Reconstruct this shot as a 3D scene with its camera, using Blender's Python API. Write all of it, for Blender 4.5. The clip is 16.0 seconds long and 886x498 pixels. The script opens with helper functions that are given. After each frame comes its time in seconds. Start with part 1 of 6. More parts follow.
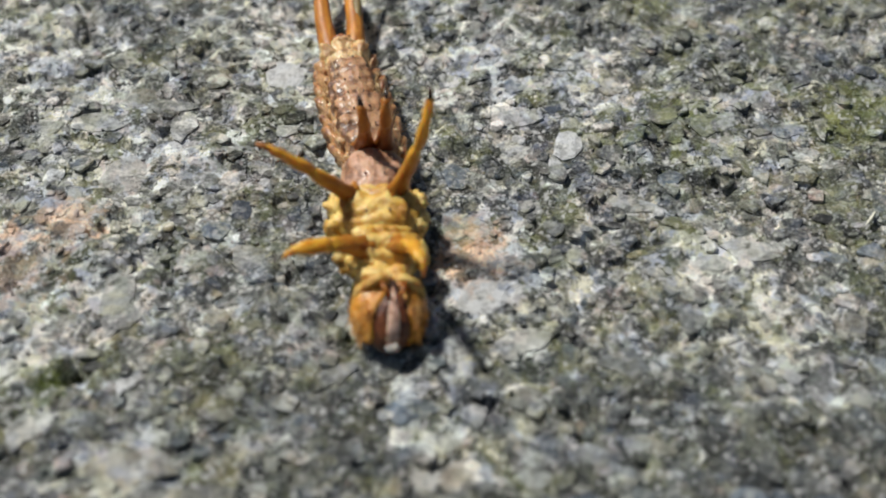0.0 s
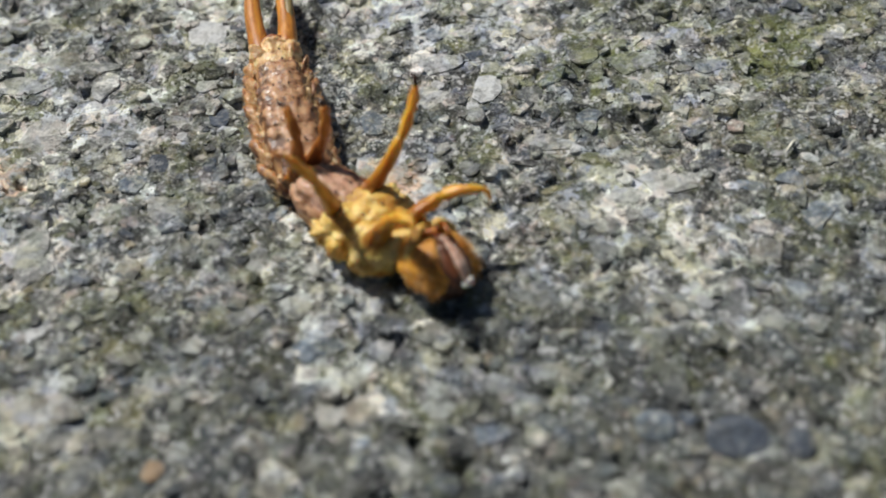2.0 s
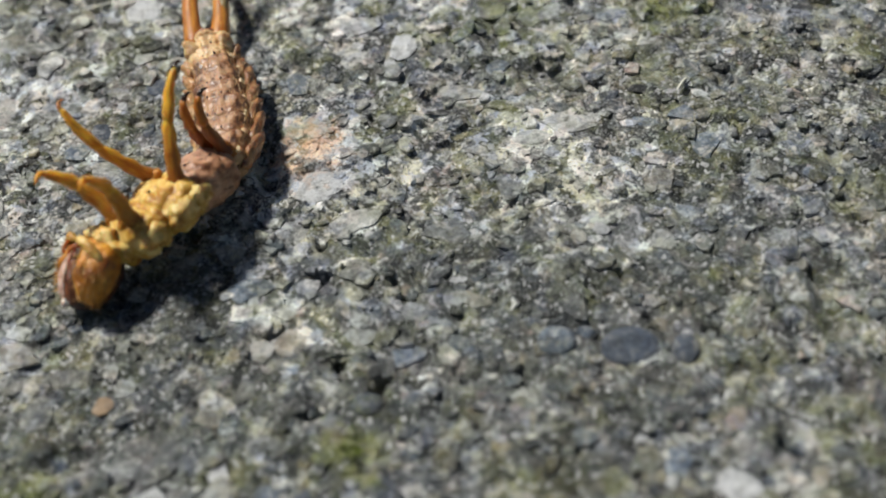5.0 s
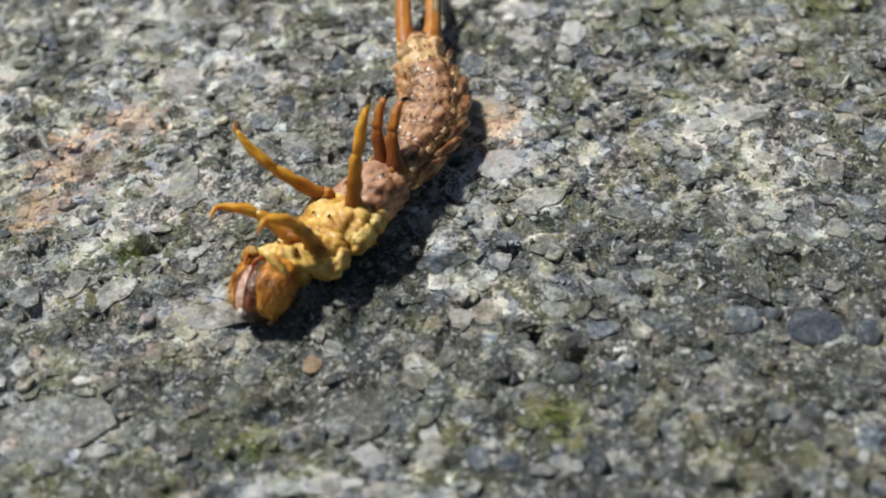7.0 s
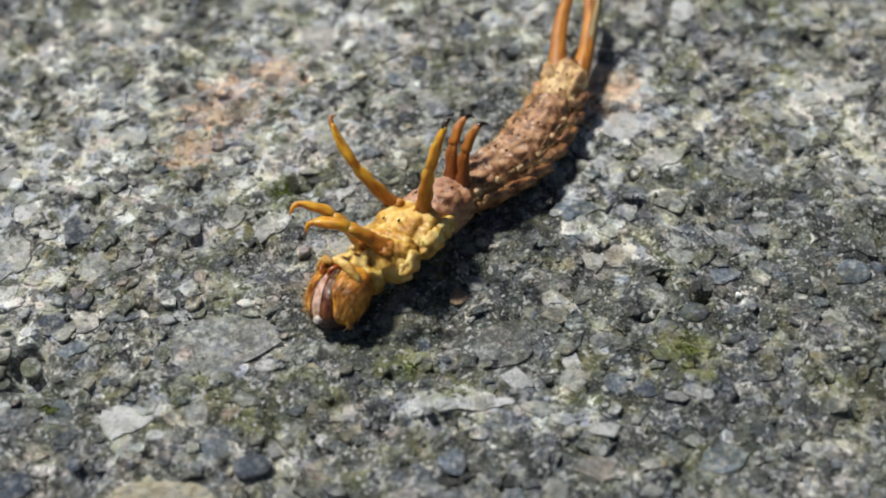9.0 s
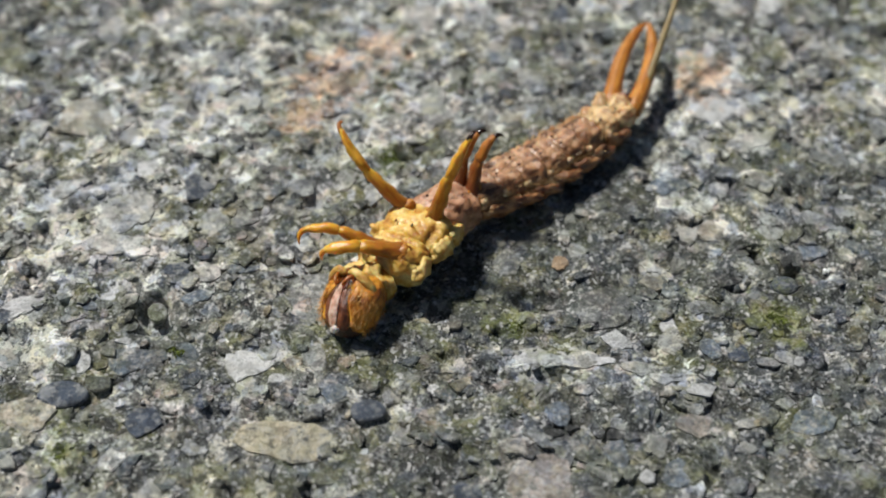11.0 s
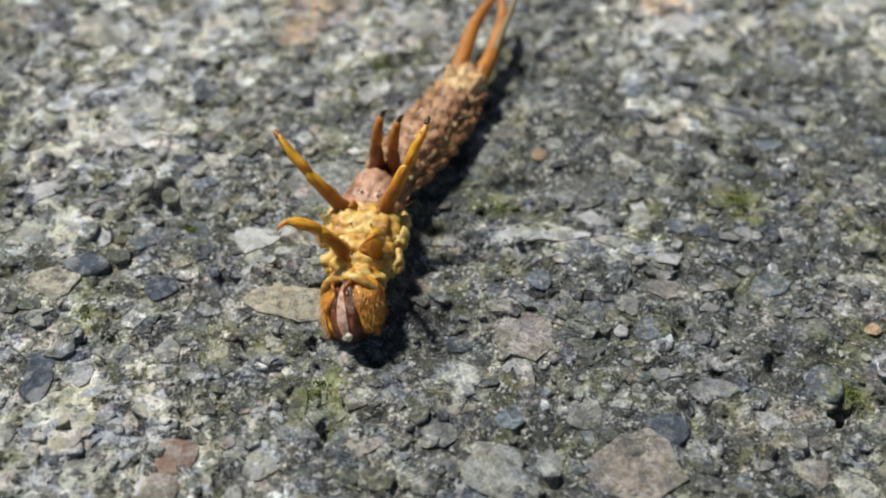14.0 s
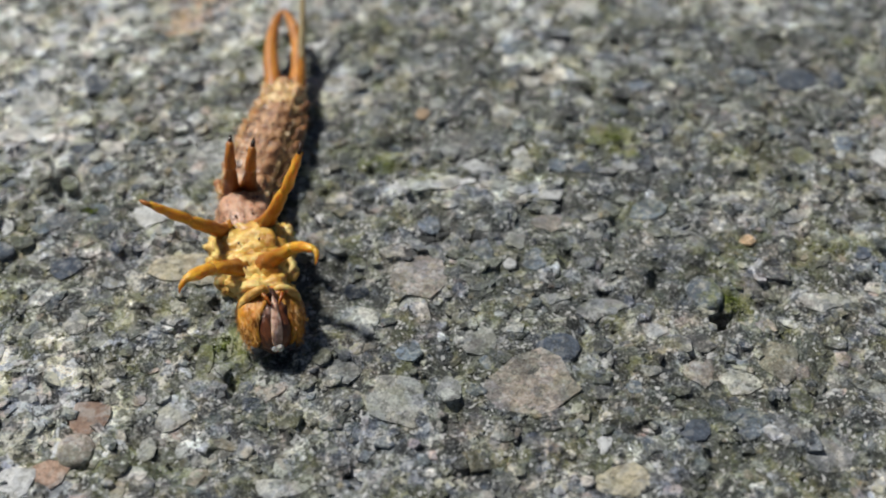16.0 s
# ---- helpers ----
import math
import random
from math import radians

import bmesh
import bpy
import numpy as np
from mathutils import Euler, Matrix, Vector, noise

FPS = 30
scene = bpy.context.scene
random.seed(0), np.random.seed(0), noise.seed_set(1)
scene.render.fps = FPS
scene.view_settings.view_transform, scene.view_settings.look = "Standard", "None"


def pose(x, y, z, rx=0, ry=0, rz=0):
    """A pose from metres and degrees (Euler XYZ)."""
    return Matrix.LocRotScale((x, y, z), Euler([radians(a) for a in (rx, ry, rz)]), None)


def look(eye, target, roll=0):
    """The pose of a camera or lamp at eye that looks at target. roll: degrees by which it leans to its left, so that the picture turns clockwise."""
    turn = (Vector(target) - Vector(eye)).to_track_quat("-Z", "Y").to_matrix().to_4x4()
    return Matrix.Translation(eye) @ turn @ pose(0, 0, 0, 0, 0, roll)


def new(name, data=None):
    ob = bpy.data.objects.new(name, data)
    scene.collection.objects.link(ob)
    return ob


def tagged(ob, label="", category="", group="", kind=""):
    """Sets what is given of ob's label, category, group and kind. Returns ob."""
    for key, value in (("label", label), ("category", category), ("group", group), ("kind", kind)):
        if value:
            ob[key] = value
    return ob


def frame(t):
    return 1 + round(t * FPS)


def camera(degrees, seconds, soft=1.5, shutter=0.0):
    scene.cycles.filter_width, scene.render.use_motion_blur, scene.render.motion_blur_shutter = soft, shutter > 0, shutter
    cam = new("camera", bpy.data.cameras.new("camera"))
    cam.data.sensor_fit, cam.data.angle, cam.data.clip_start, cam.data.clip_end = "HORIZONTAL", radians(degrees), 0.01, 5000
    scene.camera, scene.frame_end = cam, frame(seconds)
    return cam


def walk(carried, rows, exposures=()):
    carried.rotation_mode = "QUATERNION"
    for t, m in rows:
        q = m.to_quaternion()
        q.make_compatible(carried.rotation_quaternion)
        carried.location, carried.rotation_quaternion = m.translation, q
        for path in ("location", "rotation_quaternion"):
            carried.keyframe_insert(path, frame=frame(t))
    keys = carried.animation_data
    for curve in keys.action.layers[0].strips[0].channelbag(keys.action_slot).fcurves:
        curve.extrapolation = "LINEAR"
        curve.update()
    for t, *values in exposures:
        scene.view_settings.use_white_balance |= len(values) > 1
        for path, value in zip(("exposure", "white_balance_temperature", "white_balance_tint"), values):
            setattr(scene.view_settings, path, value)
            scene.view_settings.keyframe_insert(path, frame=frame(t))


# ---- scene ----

cam = camera(36.0, 16.0, soft=1.95)
cam.data.dof.use_dof = True
cam.data.dof.focus_distance = 0.0522
cam.data.dof.aperture_fstop = 47.0
PATH = [
    (0, (0.00000, -0.03473, 0.03597), (-0.00000, -0.00095, -0.00090), 0.01),
    (0.5, (0.00087, -0.03524, 0.03485), (0.00036, -0.00171, -0.00224), -1.17),
    (1, (0.00170, -0.03553, 0.03406), (0.00064, -0.00196, -0.00297), -2.68),
    (1.5, (0.00292, -0.03644, 0.03341), (0.00143, -0.00237, -0.00316), -3.73),
    (2, (0.00427, -0.03647, 0.03403), (0.00295, -0.00236, -0.00250), -3.84),
    (2.5, (0.00627, -0.03728, 0.03406), (0.00598, -0.00283, -0.00217), -3.67),
    (3, (0.00838, -0.03772, 0.03360), (0.00830, -0.00330, -0.00267), -4.33),
    (3.2, (0.00999, -0.03843, 0.03369), (0.00977, -0.00406, -0.00263), -5.42),
    (5.3, (0.00543, -0.04036, 0.03680), (0.00417, -0.00714, -0.00055), -6.92),
    (5.5, (0.00423, -0.04026, 0.03720), (0.00286, -0.00723, -0.00031), -6.80),
    (6, (0.00241, -0.04068, 0.03738), (0.00107, -0.00795, -0.00039), -6.08),
    (6.5, (0.00055, -0.04131, 0.03802), (-0.00066, -0.00844, 0.00036), -4.94),
    (7, (0.00002, -0.04174, 0.03837), (-0.00108, -0.00890, 0.00068), -4.49),
    (7.5, (-0.00148, -0.04208, 0.03876), (-0.00258, -0.00915, 0.00116), -3.93),
    (8, (-0.00246, -0.04271, 0.03919), (-0.00315, -0.00964, 0.00170), -2.95),
    (8.5, (-0.00386, -0.04424, 0.03865), (-0.00469, -0.01061, 0.00167), -2.37),
    (8.7, (-0.00520, -0.04545, 0.03949), (-0.00546, -0.01234, 0.00202), -1.25),
    (10.8, (-0.00872, -0.04799, 0.04125), (-0.00897, -0.01506, 0.00362), 0.66),
    (11, (-0.01011, -0.04932, 0.04132), (-0.01053, -0.01621, 0.00386), 0.97),
    (11.5, (-0.01055, -0.05089, 0.04177), (-0.01034, -0.01790, 0.00421), 2.19),
    (12, (-0.01037, -0.05224, 0.04174), (-0.00992, -0.01898, 0.00441), 2.34),
    (12.5, (-0.00994, -0.05427, 0.04154), (-0.00928, -0.02103, 0.00420), 2.26),
    (13, (-0.00985, -0.05651, 0.04135), (-0.00890, -0.02306, 0.00421), 2.44),
    (13.5, (-0.01049, -0.05653, 0.04133), (-0.00950, -0.02314, 0.00412), 2.59),
    (14, (-0.01118, -0.05679, 0.04134), (-0.01018, -0.02314, 0.00437), 2.56),
    (14.5, (-0.01026, -0.05763, 0.04117), (-0.00937, -0.02384, 0.00432), 1.97),
    (15, (-0.00964, -0.05910, 0.04087), (-0.00885, -0.02543, 0.00392), 1.43),
    (15.5, (-0.00926, -0.05946, 0.04087), (-0.00834, -0.02569, 0.00400), 0.68),
    (16, (-0.00902, -0.06138, 0.04049), (-0.00611, -0.02665, 0.00464), -0.78),
]
walk(cam, [(t, look(eye, target, roll)) for t, eye, target, roll in PATH],
     exposures=((0.0, -0.04), (0.5, -0.24), (1.0, -0.18), (1.5, -0.10), (2.0, -0.02), (16.0, -0.02)))

# ---------------------------------------------------------------- world, sun
world = bpy.data.worlds.new("sky")
scene.world = world
world.use_nodes = True
wn, wl = world.node_tree.nodes, world.node_tree.links
sky = wn.new("ShaderNodeTexSky")
sky.sky_type, sky.sun_disc = "NISHITA", False
SUN_TO = Vector((-0.45, 0.35, 0.82)).normalized()
sky.sun_elevation = math.asin(SUN_TO.z)
sky.sun_rotation = math.atan2(SUN_TO.x, SUN_TO.y)
wl.new(sky.outputs[0], wn["Background"].inputs[0])
wn["Background"].inputs[1].default_value = 0.035

sun = new("sun", bpy.data.lights.new("sun", "SUN"))
sun.data.energy, sun.data.angle, sun.data.color = 4.68, radians(7.0), (1.0, 0.99, 0.955)
sun.matrix_world = look(SUN_TO * 0.5, (0, 0, 0))

# ---------------------------------------------------------------- node helpers
MM = 0.001


class Nodes:
    """A material's node tree, with short calls for the usual nodes."""

    def __init__(self, name):
        self.mat = bpy.data.materials.new(name)
        self.mat.use_nodes = True
        self.tree = self.mat.node_tree
        self.bsdf = self.tree.nodes["Principled BSDF"]

    def add(self, kind, **values):
        n = self.tree.nodes.new(kind)
        for key, v in values.items():
            if key in n.inputs:
                n.inputs[key].default_value = v
        return n

    def link(self, a, b):
        self.tree.links.new(a, b)

    def place(self, local=False):
        """Coordinates in millimetres."""
        n = self.add("ShaderNodeVectorMath")
        n.operation = "SCALE"
        n.inputs["Scale"].default_value = 1000.0
        if local:
            self.link(self.add("ShaderNodeTexCoord").outputs["Object"], n.inputs[0])
        else:
            self.link(self.add("ShaderNodeNewGeometry").outputs["Position"], n.inputs[0])
        return n.outputs[0]

    def noise(self, where, scale, detail=3.0, rough=0.6, out=0):
        n = self.add("ShaderNodeTexNoise", Scale=scale, Detail=detail, Roughness=rough)
        self.link(where, n.inputs["Vector"])
        return n.outputs[out]

    def cells(self, where, scale, feature="F1"):
        n = self.add("ShaderNodeTexVoronoi", Scale=scale)
        n.feature = feature
        self.link(where, n.inputs["Vector"])
        return n

    def ramp(self, fac, *stops, constant=False):
        n = self.add("ShaderNodeValToRGB")
        n.color_ramp.interpolation = "CONSTANT" if constant else "LINEAR"
        el = n.color_ramp.elements
        while len(el) < len(stops):
            el.new(0.5)
        for e, (at, col) in zip(el, stops):
            e.position = at
            e.color = (*col, 1) if not isinstance(col, (int, float)) else (col, col, col, 1)
        self.link(fac, n.inputs[0])
        return n.outputs[0]

    def mix(self, fac, a, b, how="MIX"):
        n = self.add("ShaderNodeMix")
        n.data_type, n.blend_type = "RGBA", how
        for slot, v in ((0, fac), (6, a), (7, b)):
            if isinstance(v, (int, float)):
                n.inputs[slot].default_value = v
            elif isinstance(v, tuple):
                n.inputs[slot].default_value = (*v, 1)
            else:
                self.link(v, n.inputs[slot])
        return n.outputs[2]

    def sums(self, how, a, b):
        n = self.add("ShaderNodeMath")
        n.operation = how
        for slot, v in ((0, a), (1, b)):
            if isinstance(v, (int, float)):
                n.inputs[slot].default_value = v
            else:
                self.link(v, n.inputs[slot])
        return n.outputs[0]

    def spot(self, where, x, y, r):
        """1 inside a ragged round patch at x, y (mm), 0 outside."""
        d = self.add("ShaderNodeVectorMath")
        d.operation = "DISTANCE"
        flat = self.add("ShaderNodeVectorMath")
        flat.operation = "MULTIPLY"
        flat.inputs[1].default_value = (1, 1, 0)
        self.link(where, flat.inputs[0])
        self.link(flat.outputs[0], d.inputs[0])
        d.inputs[1].default_value = (x, y, 0)
        near = self.sums("DIVIDE", d.outputs["Value"], r)
        return self.sums("SUBTRACT", 1.0, near)

    def bump(self, height, depth, distance=0.0001):
        n = self.add("ShaderNodeBump", Strength=depth, Distance=distance)
        self.link(height, n.inputs["Height"])
        self.link(n.outputs[0], self.bsdf.inputs["Normal"])

    def done(self, colour, rough=0.8, gloss=0.3, sub=0.0, radius=(1, 0.5, 0.25), scale=0.0004):
        b = self.bsdf
        if isinstance(colour, tuple):
            b.inputs["Base Color"].default_value = (*colour, 1)
        else:
            self.link(colour, b.inputs["Base Color"])
        if isinstance(rough, (int, float)):
            b.inputs["Roughness"].default_value = rough
        else:
            self.link(rough, b.inputs["Roughness"])
        b.inputs["Specular IOR Level"].default_value = gloss
        if sub:
            b.inputs["Subsurface Weight"].default_value = sub
            b.inputs["Subsurface Radius"].default_value = radius
            b.inputs["Subsurface Scale"].default_value = scale
        return self.mat


LICHEN = ((-15.9, -2.5, 2.2), (-13.6, -0.4, 1.5), (-17.0, -5.1, 1.5), (1.0, -2.1, 1.6))
ALGAE = ((2.6, -15.9, 1.8), (-7.6, -16.6, 1.5), (-13.1, -7.7, 1.2), (5.5, -26.0, 1.2), (-24.0, -22.9, 1.3),
         (16.2, 5.7, 2.5), (-14.7, -26.3, 1.6), (9.5, 5.0, 2.5))

# pale cement crust, and paler ground towards the far side
PALE_SPOTS = ((-21.8, -4.7, 6.7), (-25.8, -12.1, 4.4), (1.5, -3.2, 3.6), (-22.5, -13.6, 2.9), (2.0, -3.9, 2.5), (11.3, -5.9, 3.9), (-14.9, -6.4, 3.0), (-10.0, -10.9, 1.9), (0.6, -9.8, 2.0), (-11.7, -4.2, 2.6), (-17.6, -18.9, 1.6), (2.2, -4.3, 2.4), (9.7, -1.9, 2.7), (11.5, 5.3, 3.0), (-13.7, 6.1, 3.6), (-23.0, -6.6, 4.9), (-26.2, -18.4, 2.3), (-10.5, 2.5, 3.4), (-6.0, 9.5, 4.5), (1.5, 9.0, 4.0), (-14.0, 1.0, 3.0), (-2.5, 3.5, 2.4), (6.0, 7.5, 2.6), (-20.8, 3.0, 3.6), (-17.0, 10.0, 3.2), (-15.0, -1.8, 2.4), (-7.4, -18.0, 1.1), (-5.2, -18.1, 1.2), (-3.0, -18.5, 1.1), (-1.2, -19.1, 1.0), (-23.3, -28.6, 4.6), (-21.5, -27.0, 2.8))
# darker ground; the spot at -21.6, -16.3 paints shade into the deep pit
DARK_SPOTS = ((8.5, -11.5, 5.5), (13.5, -10.0, 4.5), (-4.2, -11.2, 3.0), (-0.0, -12.4, 3.0), (9.9, -7.3, 2.5), (4.1, -12.7, 2.7), (7.8, -9.8, 2.8), (-4.4, -14.5, 3.1), (3.3, -14.7, 3.1), (11.7, -13.7, 3.1), (2.1, -18.0, 3.4), (-9.0, -15.9, 2.6), (-4.4, -20.6, 3.0), (2.6, -16.3, 3.7), (-20.6, -18.1, 2.7), (-10.7, -22.9, 2.6), (2.1, -23.5, 3.9), (1.6, -8.8, 2.9), (6.8, -10.4, 3.8), (11.6, -11.1, 3.4), (-3.1, -23.7, 4.1), (4.2, -19.9, 3.5), (-3.6, -29.4, 3.8), (-21.6, -16.3, 1.1), (14.5, -8.0, 4.0), (10.5, -10.5, 3.5), (4.0, -31.5, 4.0), (7.5, -30.0, 3.5))


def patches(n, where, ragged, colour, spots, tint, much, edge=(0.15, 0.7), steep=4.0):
    """Ragged patches of one tint at the given places, wherever they overlap one patch."""
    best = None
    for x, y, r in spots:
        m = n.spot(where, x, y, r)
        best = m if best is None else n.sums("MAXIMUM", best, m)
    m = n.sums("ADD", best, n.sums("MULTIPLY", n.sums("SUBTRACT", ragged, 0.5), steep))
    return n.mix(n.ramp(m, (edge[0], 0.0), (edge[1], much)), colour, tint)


def weathered(n, where, colour, much=1.0):
    """Cement bloom, grime, pale and darker spots, painted pit shade, orange lichen stains and algae over a mineral
    colour.
    """
    ragged = n.noise(where, 1.3, 4.0, 0.7)
    bloom = n.noise(where, 0.55, 7.0, 0.70)
    colour = n.mix(n.ramp(bloom, (0.51, 0.0), (0.59, 0.72 * much)), colour, (0.56, 0.55, 0.51))
    slatey = n.noise(where, 0.83, 5.0, 0.66, 1)
    colour = n.mix(n.ramp(slatey, (0.50, 0.0), (0.62, 0.62 * much)), colour, (0.115, 0.14, 0.18))
    rosy = n.noise(where, 0.47, 6.0, 0.66, 1)
    colour = n.mix(n.ramp(rosy, (0.55, 0.0), (0.66, 0.65 * much)), colour, (0.36, 0.305, 0.29))
    film = n.noise(where, 0.36, 6.0, 0.68)
    colour = n.mix(n.ramp(film, (0.48, 0.0), (0.58, 0.7 * much)), colour, (0.13, 0.135, 0.045))
    worn = n.noise(where, 1.15, 7.0, 0.74)
    colour = n.mix(n.ramp(worn, (0.41, 0.9 * much), (0.475, 0.0)), colour, (0.035, 0.036, 0.034))
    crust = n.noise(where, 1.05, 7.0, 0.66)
    colour = patches(n, where, crust, colour, PALE_SPOTS, (0.70, 0.69, 0.65), 0.26 + 0.58 * much, (0.42, 0.57), 9.0)
    colour = patches(n, where, n.noise(where, 0.95, 7.0, 0.68), colour, DARK_SPOTS, (0.055, 0.06, 0.055), 0.22 + 0.55 * much, (0.36, 0.66), 8.0)
    colour = patches(n, where, ragged, colour, LICHEN, (0.66, 0.45, 0.31), 0.75, (0.0, 0.6))
    colour = patches(n, where, ragged, colour, ALGAE, (0.19, 0.21, 0.05), 0.6, (0.15, 0.7))
    return colour


def gritty(n, where, colour, depth=0.8, much=1.0):
    """Salt-and-pepper grit a tenth of a millimetre across, with its relief; its glints are painted white."""
    grit = n.noise(where, 8.5, 6.0, 0.70)
    colour = n.mix(n.ramp(grit, (0.38, 0.65 * much), (0.45, 0.0)), colour, (0.028, 0.029, 0.027))
    colour = n.mix(n.ramp(grit, (0.55, 0.0), (0.62, 0.5 * much)), colour, (0.64, 0.655, 0.63))
    # bright cells paint sun glints into the colour, dark cells are black specks
    glints = n.cells(where, 9.0)
    colour = n.mix(n.ramp(glints.outputs["Color"], (0.935, 0.0), (0.945, 0.75 * much)), colour, (0.74, 0.74, 0.72))
    colour = n.mix(n.ramp(glints.outputs["Color"], (0.06, 0.75 * much), (0.07, 0.0)), colour, (0.015, 0.016, 0.015))
    n.bump(n.sums("ADD", grit, n.sums("MULTIPLY", n.noise(where, 3.2, 5.0, 0.7), 1.2)), depth, 0.00016)
    return colour


def mosaic(n, where, colour, much=1.0):
    """Crumbs of many minerals sunk in one another: ragged patches of slate, olive, cream, rose and soot."""
    shift = n.add("ShaderNodeVectorMath")
    shift.operation = "SCALE"
    shift.inputs["Scale"].default_value = 1.1
    n.link(n.noise(where, 1.7, 5.0, 0.7, 1), shift.inputs[0])
    torn = n.add("ShaderNodeVectorMath")
    torn.operation = "ADD"
    n.link(where, torn.inputs[0])
    n.link(shift.outputs[0], torn.inputs[1])
    for scale, k, share in ((0.9, 3.7, 0.65), (2.3, 6.1, 0.85)):
        cell = n.cells(torn.outputs[0], scale)
        pick = n.sums("FRACT", n.sums("MULTIPLY", cell.outputs["Color"], k), 0.0)
        tint = n.ramp(pick, (0.0, (0.80, 0.86, 1.0)), (0.15, (1.0, 0.99, 0.78)), (0.28, (1.42, 1.48, 1.46)), (0.42, (0.26, 0.27, 0.265)),
                      (0.52, (1.50, 1.45, 1.36)), (0.66, (1.18, 1.08, 1.04)), (0.76, (0.70, 0.74, 0.64)), (0.85, (1.68, 1.67, 1.65)), (0.95, (0.88, 0.92, 1.08)), constant=True)
        hold = n.noise(where, scale * 1.3, 6.0, 0.72)
        colour = n.mix(n.ramp(hold, (0.36, 0.0), (0.46, share * much)), colour, tint, "MULTIPLY")
    return colour


def filmed(n, where, colour, share=0.5):
    """A torn film of cement over a stone."""
    torn = n.noise(where, 1.9, 8.0, 0.74)
    grey = n.ramp(n.noise(where, 2.7, 6.0, 0.7), (0.42, (0.06, 0.061, 0.053)), (0.5, (0.19, 0.19, 0.17)), (0.58, (0.40, 0.39, 0.36)))
    return n.mix(n.ramp(torn, (share - 0.045, 0.9), (share + 0.02, 0.0)), colour, grey)


def mortar_material():
    n = Nodes("weathered_mortar")
    p = n.place()
    warp = n.add("ShaderNodeVectorMath")
    warp.operation = "ADD"
    shift = n.add("ShaderNodeVectorMath")
    shift.operation = "SCALE"
    shift.inputs["Scale"].default_value = 0.5
    n.link(n.noise(p, 2.0, 3.0, 0.6, 1), shift.inputs[0])
    n.link(p, warp.inputs[0])
    n.link(shift.outputs[0], warp.inputs[1])
    q = warp.outputs[0]
    sand, fine = n.cells(q, 2.4), n.cells(q, 6.0)
    tone = n.ramp(n.sums("FRACT", n.sums("MULTIPLY", sand.outputs["Color"], 7.3), 0.0),
                  (0.0, (0.035, 0.035, 0.03)), (0.25, (0.095, 0.097, 0.085)), (0.52, (0.17, 0.17, 0.15)),
                  (0.76, (0.29, 0.285, 0.26)), (0.9, (0.52, 0.51, 0.47)), constant=True)
    dust = n.ramp(n.sums("FRACT", n.sums("MULTIPLY", fine.outputs["Color"], 5.1), 0.0),
                  (0.0, (0.03, 0.03, 0.026)), (0.32, (0.115, 0.115, 0.095)), (0.64, (0.22, 0.215, 0.19)), (0.88, (0.55, 0.54, 0.50)), constant=True)
    colour = n.mix(n.ramp(n.noise(p, 0.9, 4.0), (0.4, 0.25), (0.6, 0.8)), tone, dust)
    grain = n.noise(p, 3.2, 8.0, 0.78)
    colour = n.mix(n.ramp(grain, (0.435, 0.9), (0.49, 0.0)), colour, (0.035, 0.035, 0.03))
    colour = n.mix(n.ramp(grain, (0.53, 0.0), (0.585, 0.85)), colour, (0.60, 0.59, 0.55))
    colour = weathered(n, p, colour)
    colour = mosaic(n, p, colour)
    # sparkle of the sun, painted as small pale grains
    glint = n.cells(q, 7.0)
    colour = n.mix(n.ramp(glint.outputs["Color"], (0.80, 0.0), (0.82, 0.8)), colour, (0.70, 0.69, 0.66))
    colour = gritty(n, p, colour, 1.0)
    return n.done(colour, n.ramp(grain, (0.35, 0.65), (0.65, 0.38)), 0.5)


def stone_material(name, base, spread=0.5, speck=(0.55, 0.54, 0.5), soiled=1.0):
    """Crushed stone of one kind: each piece a little lighter or darker, with crystals and grime."""
    n = Nodes("stone_" + name)
    p = n.place()
    rnd = n.add("ShaderNodeObjectInfo").outputs["Random"]
    low = tuple(v * (1 - spread * 0.6) for v in base)
    high = tuple(min(0.8, v * (1 + spread * 0.6)) for v in base)
    colour = n.ramp(rnd, (0.0, low), (1.0, high))
    colour = n.mix(n.ramp(n.noise(p, 1.6, 6.0, 0.7), (0.40, 0.75), (0.52, 0.0)), colour, tuple(v * 0.5 for v in base))
    crystals = n.cells(p, 5.5)
    colour = n.mix(n.ramp(crystals.outputs["Color"], (0.74, 0.0), (0.8, 0.15 + 0.45 * soiled)), colour, speck)
    colour = n.mix(n.ramp(n.noise(p, 7.0, 3.0), (0.3, 0.55), (0.42, 0.0)), colour, (0.03, 0.03, 0.028))
    grain = n.noise(p, 3.2, 8.0, 0.78)
    colour = n.mix(n.ramp(grain, (0.42, 0.5), (0.475, 0.0)), colour, tuple(v * 0.45 for v in base))
    colour = n.mix(n.ramp(grain, (0.53, 0.0), (0.60, 0.1 + 0.45 * soiled)), colour, speck)
    colour = filmed(n, p, colour, 0.40 + 0.06 * soiled)
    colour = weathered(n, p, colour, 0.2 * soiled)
    colour = mosaic(n, p, colour, 0.55 * soiled)
    colour = gritty(n, p, colour, 0.85, 0.2 + 0.22 * soiled)
    return n.done(colour, n.ramp(n.noise(p, 3.0), (0.3, 0.38), (0.7, 0.7)), 0.5)


